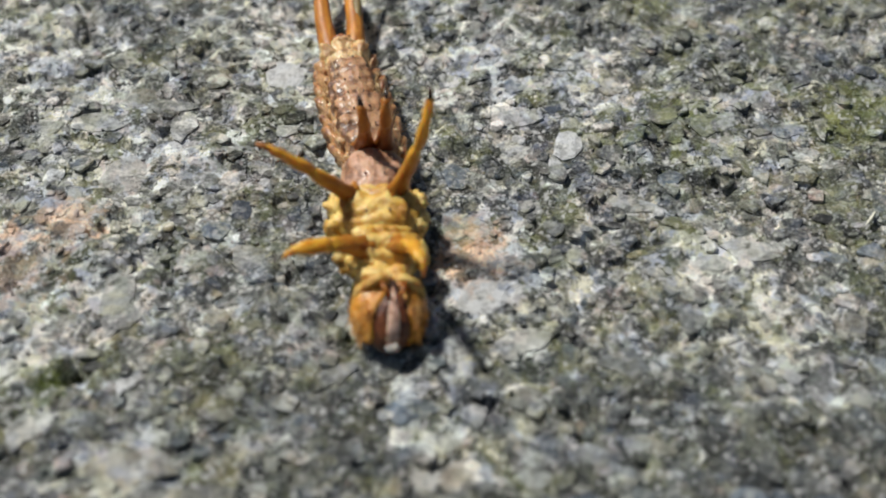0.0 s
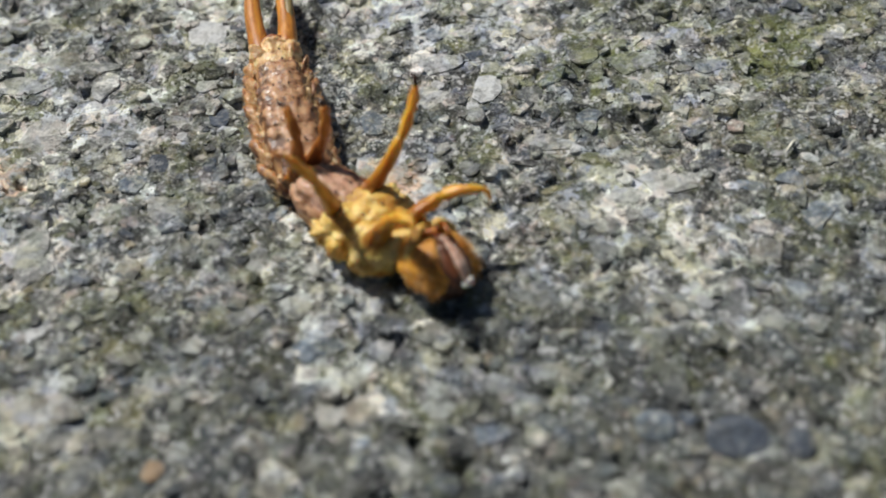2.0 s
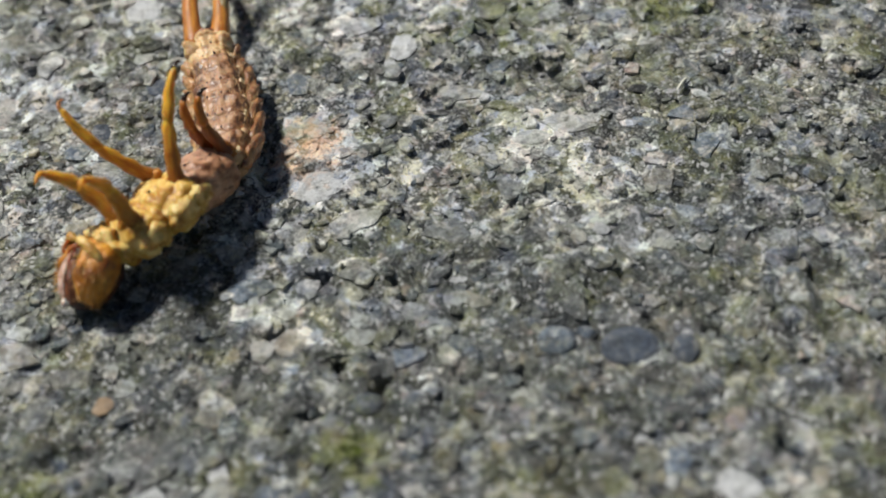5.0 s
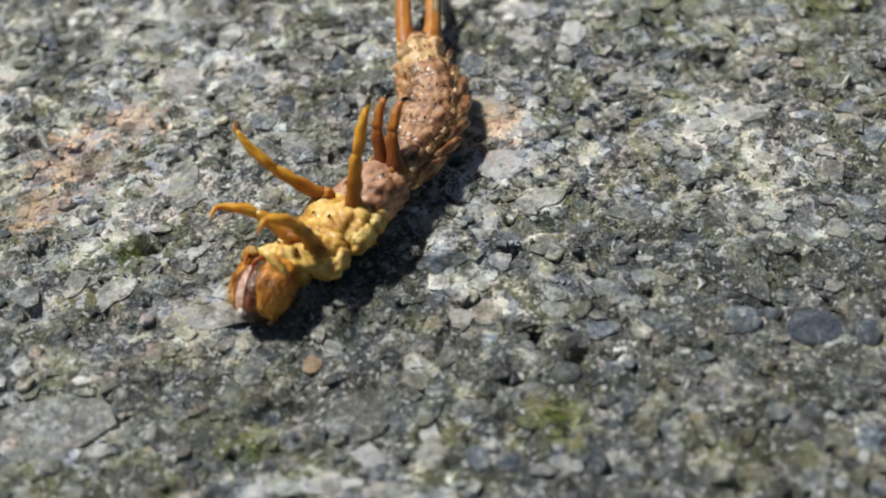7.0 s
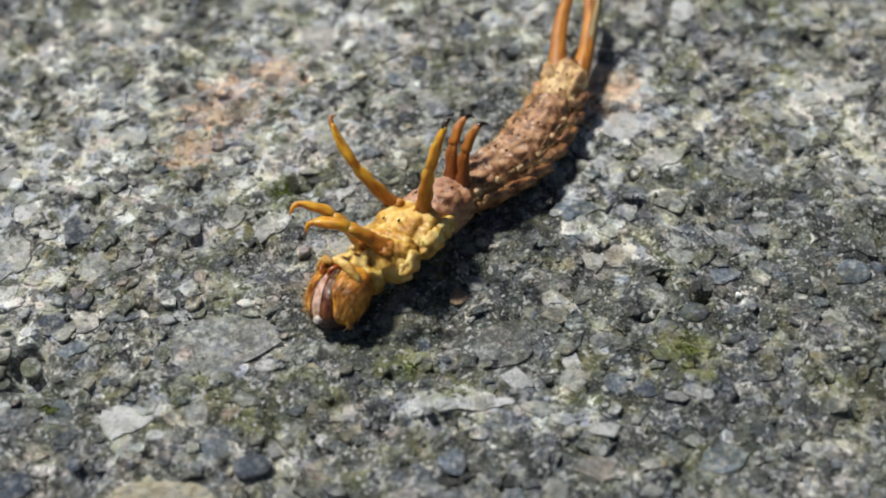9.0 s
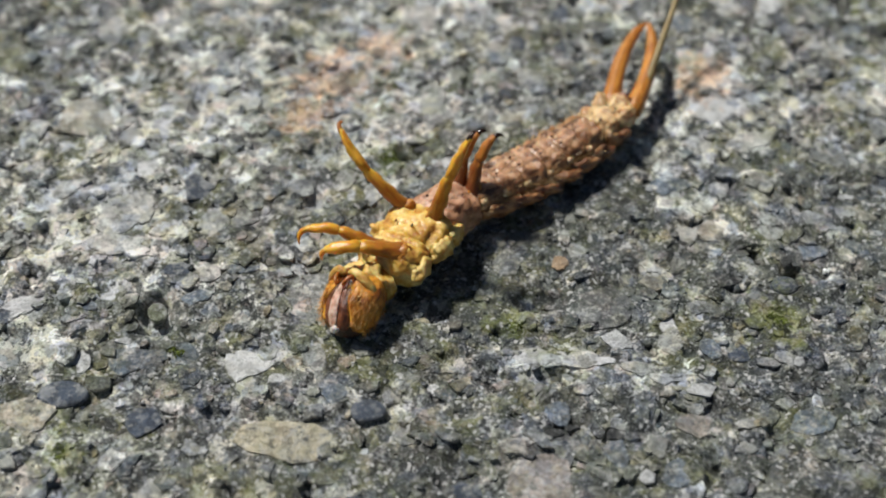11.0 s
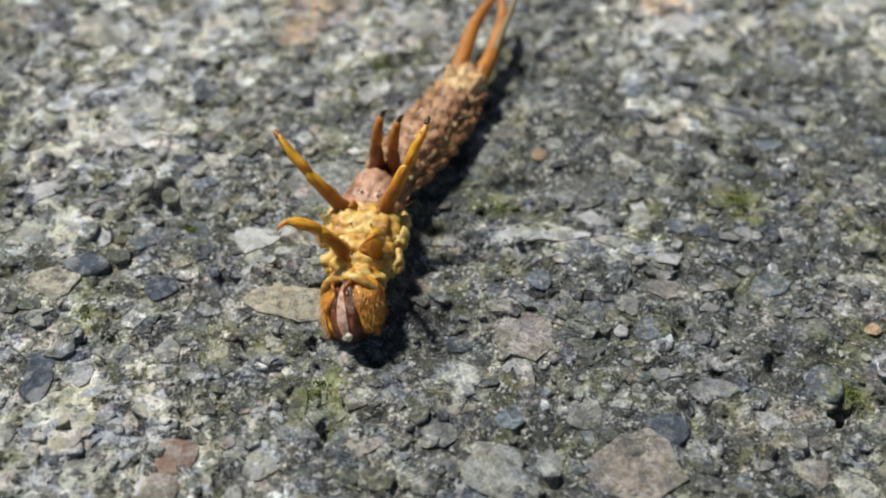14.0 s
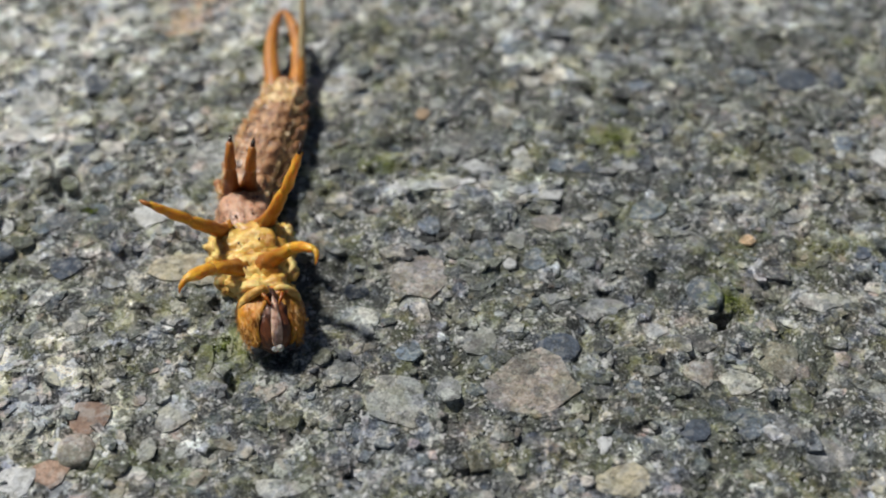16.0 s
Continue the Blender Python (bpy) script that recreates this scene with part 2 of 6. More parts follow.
def gravel_material():
    """Sand and chips, each chip its own mineral."""
    n = Nodes("mixed_chips")
    p = n.place()
    rnd = n.add("ShaderNodeNewGeometry").outputs["Random Per Island"]
    colour = n.ramp(rnd, (0.0, (0.025, 0.026, 0.028)), (0.15, (0.065, 0.078, 0.10)), (0.30, (0.13, 0.15, 0.165)), (0.42, (0.15, 0.15, 0.11)), (0.53, (0.215, 0.215, 0.195)),
                    (0.67, (0.33, 0.325, 0.295)), (0.76, (0.30, 0.26, 0.17)), (0.80, (0.42, 0.34, 0.31)), (0.84, (0.54, 0.53, 0.50)), (0.93, (0.76, 0.75, 0.73)), constant=True)
    colour = n.mix(n.ramp(n.noise(p, 3.5, 5.0, 0.7), (0.40, 0.5), (0.5, 0.0)), colour, (0.05, 0.05, 0.045))
    grain = n.noise(p, 3.2, 8.0, 0.78)
    colour = n.mix(n.ramp(grain, (0.52, 0.0), (0.59, 0.7)), colour, (0.54, 0.52, 0.48))
    colour = filmed(n, p, colour, 0.40)
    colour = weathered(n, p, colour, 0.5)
    colour = mosaic(n, p, colour, 0.85)
    colour = gritty(n, p, colour, 0.9, 0.7)
    return n.done(colour, n.ramp(n.sums("FRACT", n.sums("MULTIPLY", rnd, 37.0), 0.0), (0.0, 0.12), (0.3, 0.36), (1.0, 0.7)), 0.55)


def skin_material(name, light, mid, dark, patch=1.2, rough=0.45, sub=0.35, belly=None, moist=0.2, streaks=0.0):
    """Soft mottled cuticle, a little translucent and moist; belly: a paler tint on the under side; streaks: dark lengthwise lines."""
    n = Nodes(name)
    p = n.place(local=True)
    a, b = n.noise(p, patch, 4.0, 0.6), n.noise(p, patch * 3.0, 5.0, 0.65)
    colour = n.ramp(a, (0.36, dark), (0.46, mid), (0.58, light))
    if belly:
        z = n.add("ShaderNodeSeparateXYZ")
        n.link(p, z.inputs[0])
        tint = n.sums("ADD", z.outputs["Z"], n.sums("MULTIPLY", n.sums("SUBTRACT", a, 0.5), 1.6))
        colour = n.mix(n.ramp(tint, (0.45, 0.0), (0.95, 0.55)), colour, belly)
    colour = n.mix(n.ramp(b, (0.36, 0.5), (0.46, 0.0)), colour, dark)
    colour = n.mix(n.ramp(b, (0.56, 0.0), (0.68, 0.5)), colour, light)
    relief = b
    if streaks:
        s = n.add("ShaderNodeMapping")
        s.inputs["Scale"].default_value = (1.0, 0.30, 1.0)
        n.link(p, s.inputs["Vector"])
        lines = n.noise(s.outputs[0], 2.6, 4.0, 0.6)
        colour = n.mix(n.ramp(lines, (0.40, streaks), (0.47, 0.0)), colour, tuple(0.6 * v for v in dark))
        relief = n.sums("ADD", b, lines)
    n.bump(n.sums("ADD", n.sums("MULTIPLY", n.noise(p, 9.0, 3.0, 0.6), 0.4), relief), 0.6, 0.00013)
    n.bsdf.inputs["Coat Weight"].default_value = moist
    n.bsdf.inputs["Coat Roughness"].default_value = 0.22
    return n.done(colour, n.ramp(b, (0.35, rough - 0.06), (0.65, rough + 0.16)), 0.5, sub)


def horn_material(name, light, dark, rough=0.42, sub=0.4, root=0.0):
    """Amber horn of legs and claspers: streaked along, glossy."""
    n = Nodes(name)
    p = n.place(local=True)
    s = n.add("ShaderNodeMapping")
    s.inputs["Scale"].default_value = (3.0, 0.6, 3.0)
    n.link(p, s.inputs["Vector"])
    a = n.noise(s.outputs[0], 1.3, 4.0, 0.6)
    colour = n.ramp(a, (0.38, dark), (0.60, light))
    if root:
        y = n.add("ShaderNodeSeparateXYZ")
        n.link(p, y.inputs[0])
        colour = n.mix(n.ramp(n.sums("DIVIDE", y.outputs["Y"], root), (0.0, 0.9), (1.0, 0.0)), colour, (0.50 * dark[0], 0.32 * dark[1], 0.4 * dark[2]))
    n.bump(n.noise(p, 6.0, 4.0), 0.4, 0.00008)
    return n.done(colour, rough, 0.5, sub)


M = {
    "mortar": mortar_material(),
    "chips": gravel_material(),
    "thorax": skin_material("yellow_cuticle", (0.80, 0.59, 0.21), (0.63, 0.37, 0.058), (0.36, 0.135, 0.014), 1.05, 0.42, moist=0.15),
    "fold": skin_material("cream_yellow_cuticle", (0.76, 0.55, 0.19), (0.62, 0.37, 0.07), (0.38, 0.16, 0.02), 1.3, 0.42, moist=0.15),
    "waist": skin_material("pinkish_cuticle", (0.58, 0.33, 0.19), (0.42, 0.205, 0.10), (0.17, 0.060, 0.020), 0.8, 0.42, belly=(0.58, 0.36, 0.26), streaks=0.7, moist=0.15),
    "abdomen": skin_material("brown_cuticle", (0.59, 0.36, 0.17), (0.38, 0.185, 0.078), (0.11, 0.038, 0.012), 0.8, 0.36, belly=(0.50, 0.30, 0.20), moist=0.22, streaks=0.85),
    "ring": skin_material("cream_cuticle", (0.80, 0.60, 0.32), (0.68, 0.44, 0.20), (0.32, 0.15, 0.055), 1.0, 0.40, streaks=0.3),
    "cheek": skin_material("orange_cuticle", (0.76, 0.35, 0.038), (0.58, 0.22, 0.018), (0.22, 0.06, 0.008), 0.9, 0.36, moist=0.12, streaks=0.35),
    "capsule": skin_material("dark_cuticle", (0.10, 0.032, 0.012), (0.05, 0.014, 0.006), (0.012, 0.005, 0.003), 1.2, 0.35, 0.05),
    "jaw": skin_material("red_brown_cuticle", (0.20, 0.060, 0.018), (0.12, 0.032, 0.010), (0.04, 0.012, 0.005), 1.2, 0.35, 0.1),
    "socket": skin_material("dark_reddish_cuticle", (0.30, 0.11, 0.04), (0.20, 0.065, 0.022), (0.07, 0.022, 0.009), 1.6, 0.35),
    "lip": skin_material("rosy_cuticle", (0.76, 0.52, 0.40), (0.64, 0.38, 0.27), (0.36, 0.17, 0.10), 2.5, 0.38),
    "pearl": skin_material("pearly_cuticle", (0.74, 0.70, 0.64), (0.66, 0.58, 0.50), (0.40, 0.30, 0.22), 2.5, 0.3),
    "amber": horn_material("amber_horn", (0.78, 0.45, 0.045), (0.50, 0.205, 0.014), 0.34, sub=0.8, root=2.1),
    "rust": horn_material("rust_horn", (0.48, 0.185, 0.025), (0.25, 0.075, 0.009), root=1.2),
    "clasper": horn_material("clasper_horn", (0.56, 0.235, 0.035), (0.33, 0.11, 0.013)),
    "claw": horn_material("black_horn", (0.05, 0.02, 0.01), (0.015, 0.008, 0.005), 0.25, 0.0),
    "hair": horn_material("golden_bristle", (0.62, 0.41, 0.18), (0.44, 0.25, 0.09), 0.4, 0.0),
    "thread": horn_material("olive_thread", (0.34, 0.25, 0.10), (0.20, 0.14, 0.05), 0.5, 0.2),
    "straw": horn_material("bleached_straw", (0.84, 0.82, 0.70), (0.76, 0.72, 0.56), 0.5, 0.0),
    "moss": skin_material("moss_green", (0.20, 0.25, 0.04), (0.12, 0.15, 0.025), (0.05, 0.06, 0.012), 3.0, 0.8, 0.0, moist=0.0),
    "lobe": skin_material("reddish_lobe", (0.50, 0.27, 0.11), (0.30, 0.125, 0.045), (0.10, 0.032, 0.010), 1.3, 0.34, 0.45, streaks=0.6, moist=0.35),
    "knob": skin_material("pale_knob", (0.74, 0.54, 0.32), (0.60, 0.38, 0.19), (0.28, 0.13, 0.05), 1.6, 0.4, 0.4),
    "hip": horn_material("orange_horn", (0.52, 0.22, 0.025), (0.30, 0.10, 0.010), 0.42),
    "comb": horn_material("orange_bristle", (0.66, 0.36, 0.08), (0.46, 0.19, 0.03), 0.45, 0.0),
}
# the near-black tone paints the shade of pits and gaps
TONES = {
    "pale": (0.52, 0.52, 0.49), "white": (0.74, 0.74, 0.72), "tan": (0.42, 0.38, 0.30), "sand": (0.58, 0.52, 0.37), "grey": (0.27, 0.275, 0.27),
    "slab": (0.19, 0.19, 0.18), "slate": (0.16, 0.20, 0.25), "navy": (0.062, 0.08, 0.115), "dark": (0.09, 0.09, 0.09), "pit_shade": (0.02, 0.02, 0.02),
    "olive": (0.16, 0.165, 0.075), "orange": (0.62, 0.42, 0.25), "red": (0.45, 0.29, 0.21), "blush": (0.43, 0.365, 0.315),
}
for tone, base in TONES.items():
    M[tone] = stone_material(tone, base, 0.2 if tone in ("white", "sand") else 0.5, soiled=0.25 if tone in ("navy", "pit_shade", "white", "orange", "red") else 0.55 if tone == "sand" else 1.0)


# ---------------------------------------------------------------- mesh helpers
def part(name, bm, material, parent=None, label="", smooth=True):
    """Links a bmesh, in millimetres, as one mesh object."""
    bmesh.ops.scale(bm, vec=(MM, MM, MM), verts=bm.verts)
    bmesh.ops.recalc_face_normals(bm, faces=bm.faces)
    me = bpy.data.meshes.new(name)
    bm.to_mesh(me)
    bm.free()
    me.materials.append(M[material])
    for poly in me.polygons:
        poly.use_smooth = smooth
    ob = new(name, me)
    ob.parent = parent
    return tagged(ob, label)


def tube(bm, points, radii, sides=8):
    """A tapered tube through the points, closed at both ends."""
    pts = [Vector(p) for p in points]
    rings = []
    for i, (p, r) in enumerate(zip(pts, radii)):
        along = (pts[min(i + 1, len(pts) - 1)] - pts[max(i - 1, 0)]).normalized()
        side = along.cross(Vector((0.13, 0.21, 1.0))).normalized()
        up = side.cross(along)
        rings.append([bm.verts.new(p + r * (math.cos(a) * side + math.sin(a) * up)) for a in (2 * math.pi * k / sides for k in range(sides))])
    for a, b in zip(rings, rings[1:]):
        for k in range(sides):
            bm.faces.new((a[k], a[(k + 1) % sides], b[(k + 1) % sides], b[k]))
    for ring, at in ((rings[0], pts[0]), (rings[-1], pts[-1])):
        c = bm.verts.new(at + (at - (pts[1] if ring is rings[0] else pts[-2])).normalized() * radii[0 if ring is rings[0] else -1] * 0.6)
        for k in range(sides):
            bm.faces.new((ring[k], ring[(k + 1) % sides], c))
    return bm


def arc(p0, p1, p2, n):
    """Points on the bow from p0 by p1 to p2."""
    a, b, c = Vector(p0), Vector(p1), Vector(p2)
    return [(1 - s) ** 2 * a + 2 * s * (1 - s) * b + s * s * c for s in (k / (n - 1) for k in range(n))]


def blob(bm, centre, size, rough=0.06, freq=1.5, seed=0.0, turn=None, rings=18, sides=28, shape=None):
    """A lumpy ellipsoid; size holds its three half axes."""
    turn = turn or Matrix.Identity(3)
    grid = []
    for i in range(rings + 1):
        th = math.pi * i / rings
        row = []
        for k in range(sides):
            ph = 2 * math.pi * k / sides
            v = Vector((math.sin(th) * math.cos(ph), -math.cos(th), math.sin(th) * math.sin(ph)))
            if shape:
                v = shape(v)
            v = Vector((v.x * size[0], v.y * size[1], v.z * size[2]))
            w = v * freq + Vector((seed, seed * 1.7, seed * 0.6))
            v += v.normalized() * rough * (noise.noise(w) * 1.7 + noise.noise(w * 2.3) * 1.1 + noise.noise(w * 5.1) * 0.7)
            row.append(Vector(centre) + turn @ v)
            if i in (0, rings):
                break
        grid.append([bm.verts.new(v) for v in row])
    for i in range(rings):
        a, b = grid[i], grid[i + 1]
        for k in range(sides):
            m = (k + 1) % sides
            if len(a) == 1:
                bm.faces.new((a[0], b[m], b[k]))
            elif len(b) == 1:
                bm.faces.new((a[k], a[m], b[0]))
            else:
                bm.faces.new((a[k], a[m], b[m], b[k]))
    return bm


def bristle(bm, root, way, length, rng, r=0.016):
    """One bent hair."""
    root, way = Vector(root), Vector(way).normalized()
    side = way.cross(Vector((rng.uniform(-1, 1), rng.uniform(-1, 1), rng.uniform(-1, 1)))).normalized()
    mid, tip = root + way * length * 0.55 + side * length * 0.10, root + way * length + side * length * 0.38
    up = way.cross(side)
    rings = []
    for p, q in ((root, r), (mid, r * 0.8)):
        rings.append([bm.verts.new(p + q * (math.cos(a) * side + math.sin(a) * up)) for a in (0, 2.1, 4.2)])
    t = bm.verts.new(tip)
    for k in range(3):
        m = (k + 1) % 3
        bm.faces.new((rings[0][k], rings[0][m], rings[1][m], rings[1][k]))
        bm.faces.new((rings[1][k], rings[1][m], t))


# ---------------------------------------------------------------- the larva
rng = random.Random(7)
larva = new("insect_larva")
tagged(larva, "hairy orange and brown insect larva writhing on its back on concrete", "insect")


def pleats(w, sharp=5.0):
    """Thin creases between soft swellings, 0 in the swellings and 1 in a crease."""
    return (1 - min(1.0, abs(noise.noise(w)) * 1.6)) ** sharp


def segment(name, length, width, height, material, seed, hairs=50, hair=(0.25, 0.6), spots=0, label="", folds=0.10, wrinkles=0.05,
            waist=0.10, keel=0.0, flank=False, crisp=3.2, lumps=0.05):
    """One ring of the body: a flattened barrel with folds, lengthwise wrinkles, flank lobes, bristles and dark warts."""
    rings, sides = 40, 72
    bm = bmesh.new()
    grid = []
    for i in range(rings + 1):
        y = -math.cos(math.pi * i / rings)
        full = (1 - abs(y) ** crisp) ** 0.5 if abs(y) < 1 else 0.0
        row = []
        for k in range(1 if i in (0, rings) else sides):
            a = 2 * math.pi * k / sides
            c, s = math.cos(a), math.sin(a)
            # broad and flat: a squarish cross-section
            r = (abs(c) ** 2.6 + abs(s) ** 2.6) ** (-1 / 2.6)
            p = Vector((c * r * width / 2 * full, y * length / 2, s * r * height / 2 * full * (0.9 if s > 0 else 1.0)))
            w = p + Vector((seed * 3.1, seed * 1.7, seed * 0.6))
            d = 0.13 * noise.noise(w * 0.9) + lumps * noise.noise(w * 2.9) + 0.4 * lumps * noise.noise(w * 7.5)
            d -= folds * pleats(Vector((w.x * 0.75, w.y * 1.5, w.z * 0.75)))
            d -= wrinkles * pleats(Vector((w.x * 2.6, w.y * 0.8, w.z * 2.6)), 3.0)
            d -= waist * (0.5 + 0.5 * math.cos(2 * math.pi * y)) * (0.4 if abs(y) < 0.3 else 1.0)
            if keel and s > 0:
                d += keel * math.exp(-(p.x / (0.16 * width)) ** 4) * (0.7 + 0.3 * math.cos(3 * math.pi * y))
            row.append(bm.verts.new(p + Vector((c, 0.0, s)) * d * full))
        grid.append(row)
    for a, b in zip(grid, grid[1:]):
        for k in range(sides):
            m = (k + 1) % sides
            if len(a) == 1:
                bm.faces.new((a[0], b[m], b[k]))
            elif len(b) == 1:
                bm.faces.new((a[k], a[m], b[0]))
            else:
                bm.faces.new((a[k], a[m], b[m], b[k]))
    ob = part(name, bm, material, larva, label)
    bm = bmesh.new()
    for _ in range(hairs):
        a = rng.choice((rng.gauss(0.0, 0.3), math.pi + rng.gauss(0.0, 0.3), rng.gauss(0.0, 0.25), math.pi + rng.gauss(0.0, 0.25), rng.uniform(0.3, math.pi - 0.3)))
        y = rng.uniform(-0.42, 0.42) * length
        root = (math.cos(a) * width * 0.50, y, math.sin(a) * height * 0.42)
        way = (math.cos(a) * 0.4 + rng.uniform(-0.4, 0.4), rng.uniform(-1.5, -0.1), math.sin(a) * 0.4 + rng.uniform(-0.2, 0.25))
        bristle(bm, root, way, rng.uniform(*hair), rng, 0.0105)
    tagged(part("bristles", bm, "hair", ob, "fine golden bristles", smooth=False), kind="stuff")
    for s in (1, -1) if flank else ():
        # a limp lobe with a pinched, lighter rim hangs from each flank
        bm = bmesh.new()
        blob(bm, (s * width * 0.49, -0.06 * length, -0.16 * height), (0.24, length * 0.50, 0.42), 0.12, 2.2, seed + 7 * s, rings=18, sides=24,
             turn=pose(0, 0, 0, rng.uniform(-16, 16), 24 * s, 16 * s).to_3x3())
        part("flank_lobe", bm, "lobe", ob, "puckered reddish flank lobe")
        bm = bmesh.new()
        blob(bm, (s * width * 0.44, 0.26 * length, 0.17 * height), (0.12, 0.17, 0.13), 0.05, 3.4, seed + 9 * s, rings=12, sides=16)
        part("flank_knob", bm, "knob", ob, "small pale flank knob")
    for k in range(spots):
        bm = bmesh.new()
        x, y = (-1 if k % 2 else 1) * width * (0.13 + 0.11 * (k // 2)), length * (0.20 - 0.34 * (k // 2))
        z = 0.44 * height * math.sqrt(max(0.05, 1 - (2 * x / width) ** 2)) + 0.02
        blob(bm, (x, y, z), (0.04, 0.08, 0.045), 0.012, 4, seed + k, rings=6, sides=8)
        part("wart", bm, "capsule", ob, "small dark wart")
    return ob


body = {
    "prothorax": segment("thorax_segment", 2.0, 2.75, 2.0, "thorax", 1.0, 26, (0.12, 0.32), 2, "mottled yellow thorax ring", 0.20, 0.09, 0.06, lumps=0.11),
    "mesothorax": segment("thorax_segment", 2.4, 3.15, 2.15, "thorax", 2.3, 26, (0.12, 0.32), 2, "mottled yellow thorax ring", 0.22, 0.09, 0.06, lumps=0.11),
    "metathorax": segment("thorax_segment", 3.0, 2.6, 2.1, "waist", 3.7, 36, (0.2, 0.45), 4, "pinkish brown thorax ring", 0.14, 0.08, 0.06, 0.04),
}
for key, x, y, size in (("prothorax", 1.20, 0.1, (0.34, 0.60, 0.46)), ("mesothorax", 1.42, 0.35, (0.36, 0.50, 0.52)), ("mesothorax", 1.40, -0.5, (0.32, 0.46, 0.44))):
    for s in (1, -1):
        bm = bmesh.new()
        blob(bm, (s * x, y, -0.10), size, 0.14, 2.6, 11 * x + s + y, rings=18, sides=24, turn=pose(0, 0, 0, 8, 20 * s, -10 * s).to_3x3())
        part("shoulder_lobe", bm, "fold", body[key], "cream-yellow lobe on the thorax's flank")
for i, (w, ln) in enumerate(((2.25, 1.95), (2.3, 1.95), (2.3, 1.9), (2.25, 1.85), (2.15, 1.75), (2.0, 1.65), (1.8, 1.5), (1.55, 1.6))):
    body["ab%d" % i] = segment("abdomen_segment", ln, w, w * 0.86, "ring" if i > 5 else "abdomen", 5.0 + 1.9 * i, 26 if i > 5 else 58,
                               (0.2, 0.4) if i > 5 else (0.3, 0.85), 2, "cream ring at the end of the abdomen" if i > 5 else "",
                               0.05, 0.08, 0.19, 0.07, flank=i < 7, crisp=5.0 if i == 7 else 3.0)
# paired cream pads beside the last ring, and the dark socket from which the claspers spring
for s in (1, -1):
    bm = bmesh.new()
    blob(bm, (0.62 * s, 0.10, 0.10), (0.34, 0.62, 0.56), 0.10, 2.6, 3.3 + s, rings=18, sides=24, turn=pose(0, 0, 0, 0, 12 * s, 12 * s).to_3x3())
    part("tail_pad", bm, "ring", body["ab7"], "lumpy cream pad at the tail")
bm = bmesh.new()
blob(bm, (0, -0.66, 0.02), (0.66, 0.34, 0.48), 0.06, 3.0, 8.8, rings=16, sides=24)
part("tail_socket", bm, "socket", body["ab7"], "dark reddish socket of the claspers")

# head: dark capsule, two bristly orange cheek plates that leave a V between them, rosy lip with a pearly tip
CAP = (1.14, 1.34, 1.02)


def on_head(y, a, out):
    """A point of the head at the length y, the angle a round it (0 is sideways, 90 on top) and a scale over the capsule."""
    full = math.sqrt(max(0.0, 1 - (y / CAP[1]) ** 2 * 0.86))
    return Vector((math.cos(a) * CAP[0] * full * out * (1 - 0.10 * y), y, math.sin(a) * CAP[2] * full * out - 0.05))


bm = bmesh.new()
blob(bm, (0, 0, -0.05), CAP, 0.05, 1.6, 1.1, shape=lambda v: Vector((v.x * (1 - 0.16 * v.y), v.y, v.z)), rings=24, sides=36)
head = part("head", bm, "capsule", larva, "dark brown glossy head capsule")
body["head"] = head


def head_plate(name, c0, c1, y0, y1, out, swell, material, label, seed, parent, s=1, rough=1.0):
    """A curved plate on the head between two lines; c0 and c1 give each line's sideways share at 0 (rear) to 1 (front)."""
    bm = bmesh.new()
    nu, nv = 18, 26
    skins = []
    for layer in (0, 1):
        rows = []
        for j in range(nv + 1):
            v = j / nv
            a0, a1 = math.acos(max(-1, min(1, c0(v)))), math.acos(max(-1, min(1, c1(v)))) if c1 else -0.42
            row = []
            for i in range(nu + 1):
                u = i / nu
                a = a0 + (a1 - a0) * u
                y = 0.95 * (y0 + (y1 - y0) * v) + 0.12 * math.sin(math.pi * u) * v * v
                lift = swell * math.sin(math.pi * u) ** 0.6 * math.sin(math.pi * (0.12 + 0.83 * v)) ** 0.7
                p = on_head(min(1.31, y), a, (out + lift) if layer else 0.86)
                if layer:
                    d = noise.noise(p * 2.4 + Vector((seed, 1.0, 2.0))) * 0.07 + noise.noise(p * 6.0) * 0.03
                    p += Vector((math.cos(a), 0, math.sin(a))) * rough * (d - 0.06 * pleats(Vector((p.x * 3.0, p.y * 0.9, p.z * 3.0)), 3.0))
                p.x *= s
                row.append(bm.verts.new(p))
            rows.append(row)
        skins.append(rows)
    for rows in skins:
        for a, b in zip(rows, rows[1:]):
            for i in range(nu):
                bm.faces.new((a[i], a[i + 1], b[i + 1], b[i]))
    lo, hi = skins
    for j in range(nv):
        for i in (0, nu):
            bm.faces.new((lo[j][i], lo[j + 1][i], hi[j + 1][i], hi[j][i]))
    for i in range(nu):
        for j in (0, nv):
            bm.faces.new((lo[j][i], lo[j][i + 1], hi[j][i + 1], hi[j][i]))
    return part(name, bm, material, parent, label)


